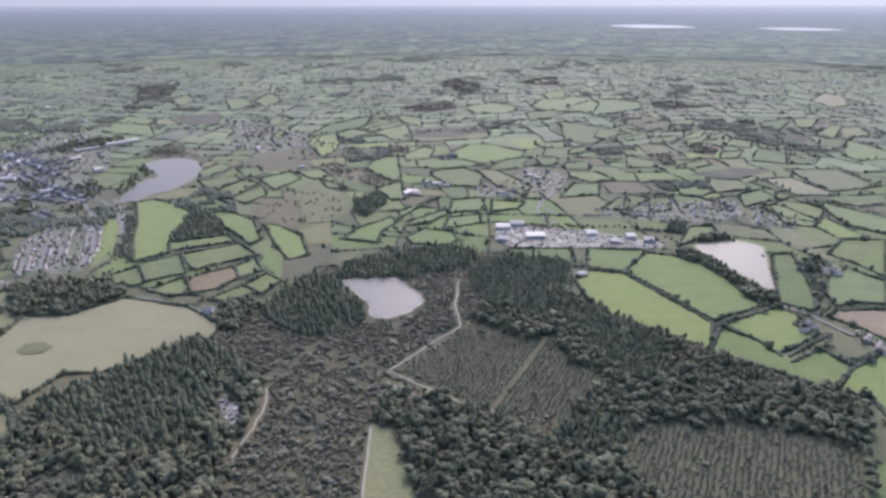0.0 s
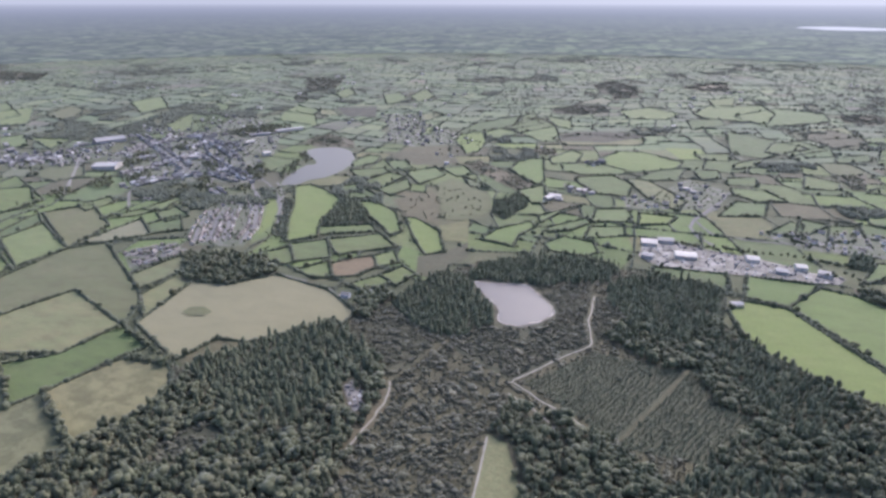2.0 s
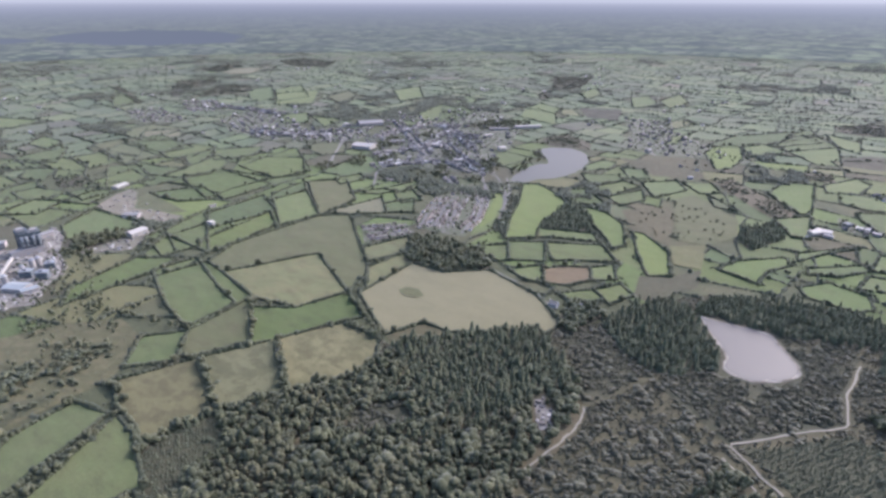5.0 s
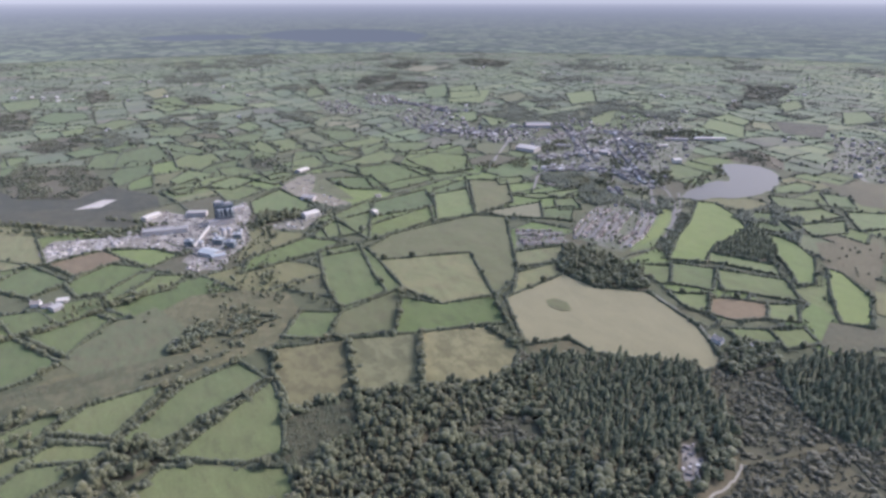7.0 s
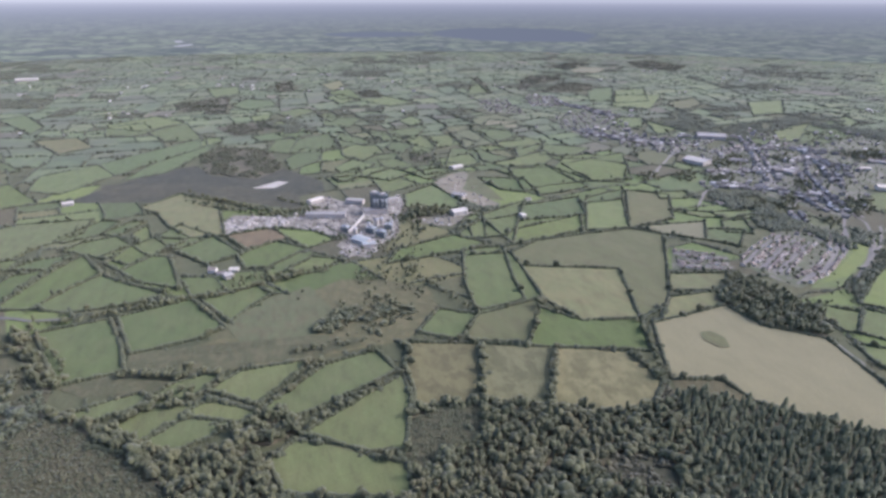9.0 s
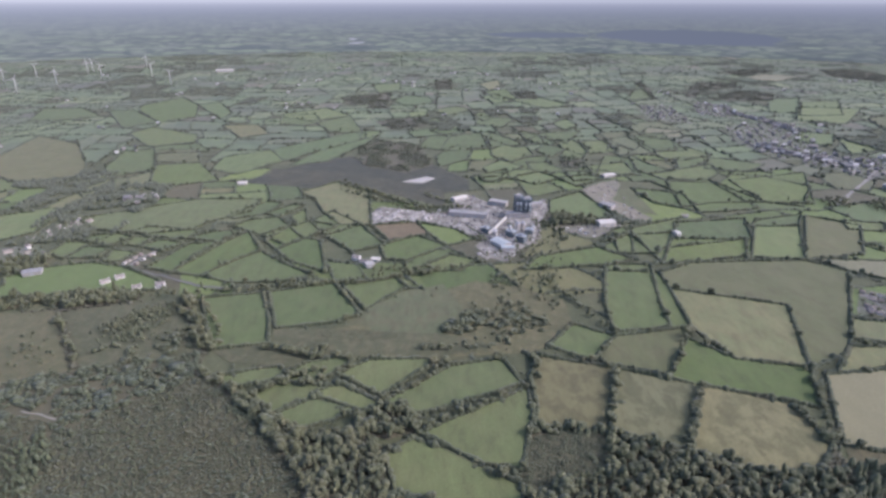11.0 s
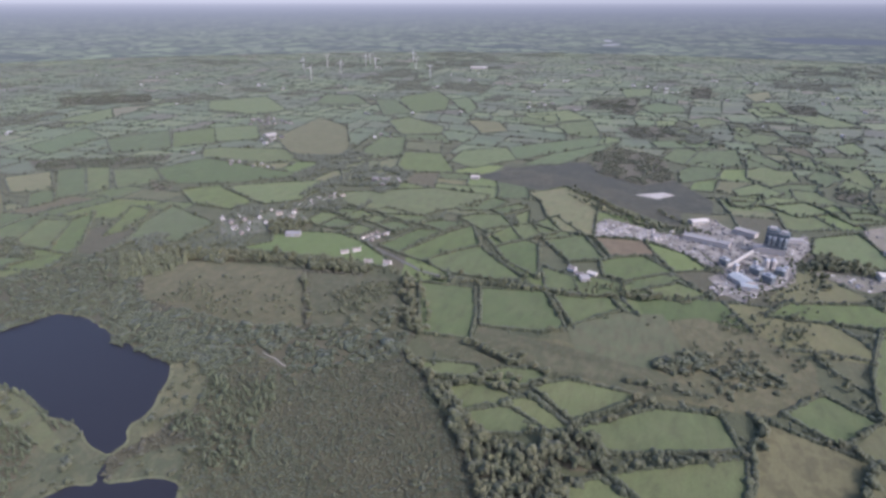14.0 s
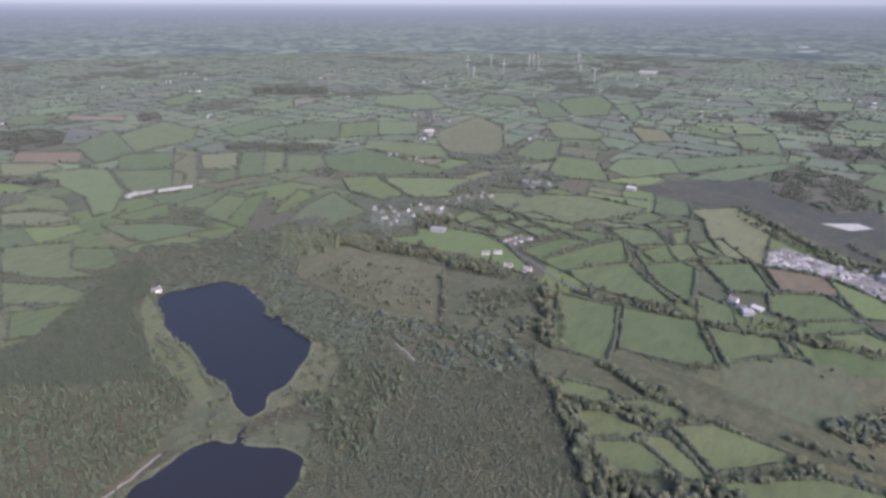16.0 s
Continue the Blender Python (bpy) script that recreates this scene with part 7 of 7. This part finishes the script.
bushes([(-347, -296), (-379, -264), (-369, -238), (-348, -221), (-320, -220)], 14)
houses([(-727, 1934), (-589, 1985), (-496, 1708), (-601, 1670)], 25)
houses([(-1163, -861), (-1214, -848), (-1166, -808)], 3)
houses([(-1168, -778), (-1220, -756), (-1164, -714), (-1150, -748)], 4)
houses([(-1628, -1138), (-1710, -1090), (-1613, -1027), (-1574, -1082)], 5)
houses([(-1425, -918), (-1504, -917), (-1457, -872), (-1387, -879)], 5)
houses([(-1546, -660), (-1640, -613), (-1572, -570), (-1522, -626)], 4)
houses([(-1148, -472), (-1199, -410), (-1154, -381), (-1122, -414)], 6)
houses([(-939, -535), (-987, -512), (-1037, -486), (-1013, -474), (-933, -502)], 8)
houses([(-2281, -364), (-2371, -268), (-2262, -252), (-2179, -345)], 8)


# lone farms among the far fields: white houses, grey and white sheds, a few trees
farm = random.Random(21)
FARMS = []
for quad in farm.sample(near_plots + plots, min(340, len(near_plots + plots))):
    if 1000 < away(quad[0]) < 3600:
        for _ in range(farm.choice((1, 1, 2, 2, 3, 4))):
            x, y = quad[0][0] + farm.gauss(0, 16), quad[0][1] + farm.gauss(0, 16)
            if not taken([(x, y)])[0]:
                FARMS.append((x, y, farm.uniform(0, math.pi), farm.choice((0.7, 0.8, 0.9, 1.0, 1.2))))
        grove_at = [(quad[0][0] + farm.gauss(0, 22), quad[0][1] + farm.gauss(0, 22)) for _ in range(5)]
        GARDEN.extend(p for p in grove_at if not taken([p])[0])
WANTED.sort(key=away)
for x, y, turn, kinds, size in WANTED[:295]:
    build_house(x, y, turn, kinds, size)
shell = bmesh.new()
for o in HOUSES[0].children:
    if o.name.split(".")[0] in ("wall", "roof"):
        shell.from_mesh(o.data)
shell.to_mesh(far_shell := bpy.data.meshes.new("far_shell"))
shell.free()
far_shell.calc_loop_triangles()
template = (np.array([p.co[:] for p in far_shell.vertices]), np.array([t.vertices[:] for t in far_shell.loop_triangles]))
rest = np.array([(x, y, radians(turn)) for x, y, turn, *_ in WANTED[295:]])
if len(rest):
    v, f = many(template, np.c_[rest[:, :2], np.full(len(rest), 0.45)], rng.lognormal(-0.28, 0.25, (len(rest), 1)) * np.ones(3), rest[:, 2])
    tagged(new("far_houses", mesh_np("far_houses", v, f, far_house())), "grey and white houses of a distant town", "houses", kind="stuff")

rest = np.array(FARMS)
v, f = many(template, np.c_[rest[:, :2], np.full(len(rest), -0.2)], rest[:, 3:] * np.array([(1.0, 0.9, 0.75)]), rest[:, 2])
tones = [(0.0, (0.2, 0.2, 0.2)), (0.4, (0.34, 0.33, 0.32)), (0.55, (0.42, 0.41, 0.39)), (1.0, (0.6, 0.59, 0.57))]
tagged(new("far_farmsteads", mesh_np("far_farmsteads", v, f, far_house("farm_mix", tones))), "white farmhouses and grey sheds among far fields", "houses", kind="stuff")

v, f = grow("gar", np.array(GARDEN)[rng.uniform(size=len(GARDEN)) < 0.95], 0.62)
tagged(new("garden_trees", mesh_np("garden_trees", v, f, LEAF["dec"], True)), "garden trees and shrubs between the houses", "tree", kind="stuff")
BELTS.sort(key=away)
for x, y in BELTS[:145]:
    ob = copy_thing(TREES[int(rng.integers(3))], pose(x, y, 0, 0, 0, rng.uniform(0, 360)))
    ob.scale = [float(rng.uniform(0.75, 1.25))] * 3
    tagged(ob, group="trees in rows")
v, f = grow("dec", np.array(BELTS[145:]), 0.85)
tagged(new("tree_belts", mesh_np("tree_belts", v, f, LEAF["dec"], True)), "rows of grown trees sheltering fields and lanes", "tree", kind="stuff")


def shrub(label, lumps, size):
    v, f = broadleaf(lumps, ICO, 0.8)
    return tagged(new("bush", mesh_np("bush", v * size, f, LEAF["bush"], True)), label, "bush", "heath bushes")


SHRUBS = [shrub("round grey-green gorse bush on heath", 5, (5.0, 5.0, 4.0)), shrub("low spreading willow bush on heath", 6, (8.0, 6.0, 4.5)), shrub("small dark thorn bush on heath", 4, (3.6, 3.6, 3.6))]
BUSHES.sort(key=away)
for n, (x, y) in enumerate(BUSHES[:280]):
    m = pose(x, y, -0.3, 0, 0, rng.uniform(0, 360))
    if n < 3:
        SHRUBS[n].matrix_basis = m
    else:
        copy_thing(SHRUBS[int(rng.integers(3))], m).scale = [float(rng.uniform(0.7, 1.7))] * 3

if len(BUSHES) > 280:
    v, f = grow("gar", np.array(BUSHES[280:]), 0.62)
    tagged(new("bushes", mesh_np("bushes", v, f, LEAF["bush"], True)), "scattered gorse and willow bushes on rough ground", "bush", kind="stuff")


# ---- the works: preheater tower, silos, conveyor, stone heaps ----
def process_tower(x, y, turn):
    root = tagged(new("process_tower"), "tall dark blue-grey clad process tower of a cement works", "tower")
    for name, lo, hi in (("wall", (-15, -9, 0), (0, 9, 37)), ("wall", (0, -9, 0), (15, 9, 33)), ("lift_shaft", (-17, -4, 0), (-15, 3, 39))):
        bm = bmesh.new()
        box(bm, lo, hi)
        part(name, bm, CLADDING, root)
    for k in range(5):
        bm = bmesh.new()
        box(bm, (-15.4, -9.5, 6.9 * k + 6), (0.4, 9.5, 6.9 * k + 6.7))
        part("floor_slab", bm, STEEL, root)
    for k in range(4):
        bm = bmesh.new()
        box(bm, (0.4, -9.5, 6.9 * k + 6), (15.4, 9.5, 6.9 * k + 6.6))
        part("floor_slab", bm, STEEL, root)
    for x0, y0 in ((-10, -11), (-4, -11), (5, -11), (12, -11)):
        bm = bmesh.new()
        bmesh.ops.create_cone(bm, segments=14, radius1=2.2, radius2=2.2, depth=11, cap_ends=True, matrix=Matrix.Translation((x0, y0, 23)))
        bmesh.ops.create_cone(bm, segments=14, radius1=0.5, radius2=2.2, depth=6, cap_ends=True, matrix=Matrix.Translation((x0, y0, 14.5)))
        part("cyclone", bm, SHEET_TEAL, root, smooth=True)
    for lo, hi in (((-13, -6, 37), (-4, 6, 40)), ((3, -5, 33), (12, 6, 36))):
        bm = bmesh.new()
        box(bm, lo, hi)
        part("penthouse", bm, SHEET_GREY, root)
    root.matrix_basis = pose(x, y, 0.75, 0, 0, turn)


def silo(x, y, r, h):
    root = tagged(new("silo"), "pale concrete storage silo with a conical top", "silo", "silos")
    bm = bmesh.new()
    bmesh.ops.create_cone(bm, segments=20, radius1=r, radius2=r, depth=h, cap_ends=True, matrix=Matrix.Translation((0, 0, h / 2)))
    part("body", bm, CONCRETE, root, smooth=False)
    bm = bmesh.new()
    bmesh.ops.create_cone(bm, segments=20, radius1=r + 0.3, radius2=0.8, depth=r * 0.7, cap_ends=True, matrix=Matrix.Translation((0, 0, h + r * 0.35)))
    part("roof", bm, STEEL, root)
    root.matrix_basis = pose(x, y, 0.75)


def conveyor(a, b, low, high):
    root = tagged(new("conveyor"), "pale inclined covered conveyor on steel legs", "conveyor")
    a, b = Vector((*a, low)), Vector((*b, high))
    d = b - a
    bm = bmesh.new()
    box(bm, (-1.6, -1.6, 0), (1.6, 1.6, d.length), Matrix.Translation(a) @ d.to_track_quat("Z", "Y").to_matrix().to_4x4())
    part("gallery", bm, SHEET_WHITE, root)
    for k in range(1, 5):
        p = a.lerp(b, k / 5)
        bm = bmesh.new()
        box(bm, (p.x - 0.5, p.y - 1.4, 0), (p.x + 0.5, p.y - 0.9, p.z))
        box(bm, (p.x - 0.5, p.y + 0.9, 0), (p.x + 0.5, p.y + 1.4, p.z))
        part("leg", bm, STEEL, root)


def heap(x, y, r, h, tone):
    bm = bmesh.new()
    bmesh.ops.create_cone(bm, segments=14, radius1=r, radius2=r * 0.12, depth=h, cap_ends=True, matrix=Matrix.Translation((0, 0, h / 2)))
    bmesh.ops.subdivide_edges(bm, edges=bm.edges[:], cuts=1, use_grid_fill=True)
    for p in bm.verts:
        if p.co.z > 0.1:
            p.co += Vector((rng.normal(0, 0.06), rng.normal(0, 0.06), rng.normal(0, 0.05))) * r
    ob = part("gravel_mound", bm, tone, None)
    ob.matrix_basis = pose(x, y, 0.7)
    tagged(ob, "pale heap of crushed stone in a works yard", "heap", "stone heaps")


def clutter(poly, count):
    """Pallets, containers, parked machines and blocks standing about a yard."""
    area = abs(sum(a[0] * b[1] - a[1] * b[0] for a, b in zip(poly, poly[1:] + poly[:1]))) / 2
    p = scatter(poly, math.sqrt(area / count), 0.49, 0.6)
    cube = (np.array([(x, y, z) for z in (0, 1) for x, y in ((-0.5, -0.5), (0.5, -0.5), (0.5, 0.5), (-0.5, 0.5))], float),
            np.array([(0, 2, 1), (0, 3, 2), (4, 5, 6), (4, 6, 7), (0, 1, 5), (0, 5, 4), (1, 2, 6), (1, 6, 5), (2, 3, 7), (2, 7, 6), (3, 0, 4), (3, 4, 7)]))
    s = np.stack([rng.uniform(1.5, 6.5, len(p)), rng.uniform(1.5, 2.6, len(p)), rng.uniform(1.0, 2.8, len(p))], -1)
    v, f = many(cube, np.c_[p, np.full(len(p), 0.8)], s, rng.choice((0.2, 0.6, 1.77, 2.17), len(p)) + rng.normal(0, 0.1, len(p)))
    tagged(new("yard_clutter", mesh_np("yard_clutter", v, f, FAR_HOUSE)), "pallets, containers and parked machines in a yard", "clutter", kind="stuff")


FAR_HOUSE = far_house()
for poly, count in YARDS:
    clutter(poly, count)

process_tower(-1015, 295, 77)
silo(-919, 230, 4, 11)
silo(-948, 273, 4, 12)
silo(-951, 282, 4, 12)
silo(-941, 258, 3.2, 10)
silo(-937, 297, 3.2, 9)
conveyor((-929, 220), (-977, 258), 2, 13)
heap(-1031, 58, 4.5, 3.5, PALE)
heap(-1026, 103, 6.6, 3.2, PALE)
heap(-1008, 59, 4.9, 4.1, CONCRETE)
heap(-1014, 79, 3.9, 2.4, PALE)
heap(-1058, 77, 6.1, 2.4, PALE)
heap(-1020, 33, 6.3, 2.7, PALE)
heap(-1011, 120, 5.9, 4.3, CONCRETE)
heap(-1026, 122, 6.9, 2.3, CONCRETE)
heap(-1053, 39, 3.9, 4.4, CONCRETE)
heap(-1012, 128, 4.7, 4.1, PALE)
heap(-1028, 73, 5.3, 4.3, PALE)
heap(-1054, 147, 4.1, 3.5, PALE)
heap(-1015, 49, 6.9, 4.3, PALE)
heap(-1026, 41, 5.5, 4.5, CONCRETE)
heap(-1056, 64, 6.4, 4.5, YARD)
heap(-1056, 71, 6.6, 2.1, CONCRETE)
heap(-1011, 126, 3.2, 3.5, YARD)
heap(-1028, 76, 5.2, 4.3, CONCRETE)
heap(-1006, 93, 4.2, 2.2, PALE)
heap(-1009, 97, 6.9, 2.7, CONCRETE)
heap(-1058, 46, 6.5, 2.8, YARD)
heap(-1036, 143, 4.8, 3.3, PALE)
heap(-1020, 139, 3.4, 4.4, PALE)
heap(-1026, 63, 5.9, 4.3, CONCRETE)
heap(-1028, 153, 5.2, 2.0, CONCRETE)
heap(-1038, 155, 4.5, 3.5, YARD)
heap(-1028, 35, 4.9, 3.7, CONCRETE)
heap(-1043, 106, 5.0, 3.5, PALE)
heap(-1041, 29, 5.5, 2.7, PALE)
heap(-1040, 69, 4.3, 2.9, PALE)
heap(-1018, 62, 3.4, 4.0, PALE)
heap(-1050, 116, 5.0, 3.6, CONCRETE)
heap(-1050, 58, 4.7, 3.7, YARD)
heap(-1008, 105, 5.7, 2.6, YARD)
heap(-843, 199, 3.0, 2.6, CONCRETE)
heap(-867, 216, 3.8, 1.9, PALE)
heap(-861, 211, 4.5, 2.8, PALE)
heap(-869, 228, 3.2, 3.1, CONCRETE)
heap(-852, 237, 3.2, 2.6, YARD)
heap(-923, 295, 2.5, 3.4, PALE)
heap(-911, 299, 4.9, 3.4, YARD)
heap(-853, 195, 4.4, 3.0, CONCRETE)
heap(-844, 244, 4.7, 3.2, CONCRETE)
heap(-861, 205, 2.6, 3.1, PALE)
heap(-890, 289, 4.7, 2.7, YARD)
heap(-871, 242, 3.8, 2.0, YARD)
heap(-861, 244, 4.8, 2.7, CONCRETE)
heap(-836, 203, 3.9, 3.1, YARD)
heap(-866, 228, 3.8, 3.1, YARD)
heap(-862, 217, 4.7, 1.8, YARD)


# ---- wind turbines ----
def turbine(x, y, turn):
    root = tagged(new("wind_turbine"), "white three-bladed wind turbine on a far hill", "wind turbine", "wind turbines")
    paint = TURBINE_WHITE
    bm = bmesh.new()
    bmesh.ops.create_cone(bm, segments=14, radius1=2.1, radius2=1.2, depth=58, cap_ends=True, matrix=Matrix.Translation((0, 0, 29)))
    part("tower", bm, paint, root, smooth=True)
    bm = bmesh.new()
    box(bm, (-2, -3, 57), (2, 6, 60.5))
    bmesh.ops.bevel(bm, geom=bm.edges[:], offset=0.5, segments=2, affect="EDGES")
    part("nacelle", bm, paint, root)
    bm = bmesh.new()
    bmesh.ops.create_icosphere(bm, subdivisions=2, radius=1.9, matrix=Matrix.Translation((0, -4, 59)))
    hub = part("hub", bm, paint, root, smooth=True)
    first = rng.uniform(0, 120)
    for k in range(3):
        bm = bmesh.new()
        bmesh.ops.create_cone(bm, segments=8, radius1=1.5, radius2=0.4, depth=25, cap_ends=True, matrix=Matrix.Translation((0, -4, 59)) @ pose(0, 0, 0, 0, first + 120 * k, 0) @ Matrix.Translation((0, 0, 13.5)) @ Matrix.Diagonal((1, 0.3, 1, 1)))
        part("blade", bm, paint, hub)
    root.matrix_basis = pose(x, y, 0, 0, 0, turn)


turbine(-3006, -1778, 100)
turbine(-2653, -1516, 103)
turbine(-3256, -1769, 106)
turbine(-2941, -1506, 109)
turbine(-3374, -1571, 112)
turbine(-3468, -1588, 115)
turbine(-3187, -1416, 118)
turbine(-3702, -1392, 121)
turbine(-3218, -1181, 124)
turbine(-2894, -974, 127)
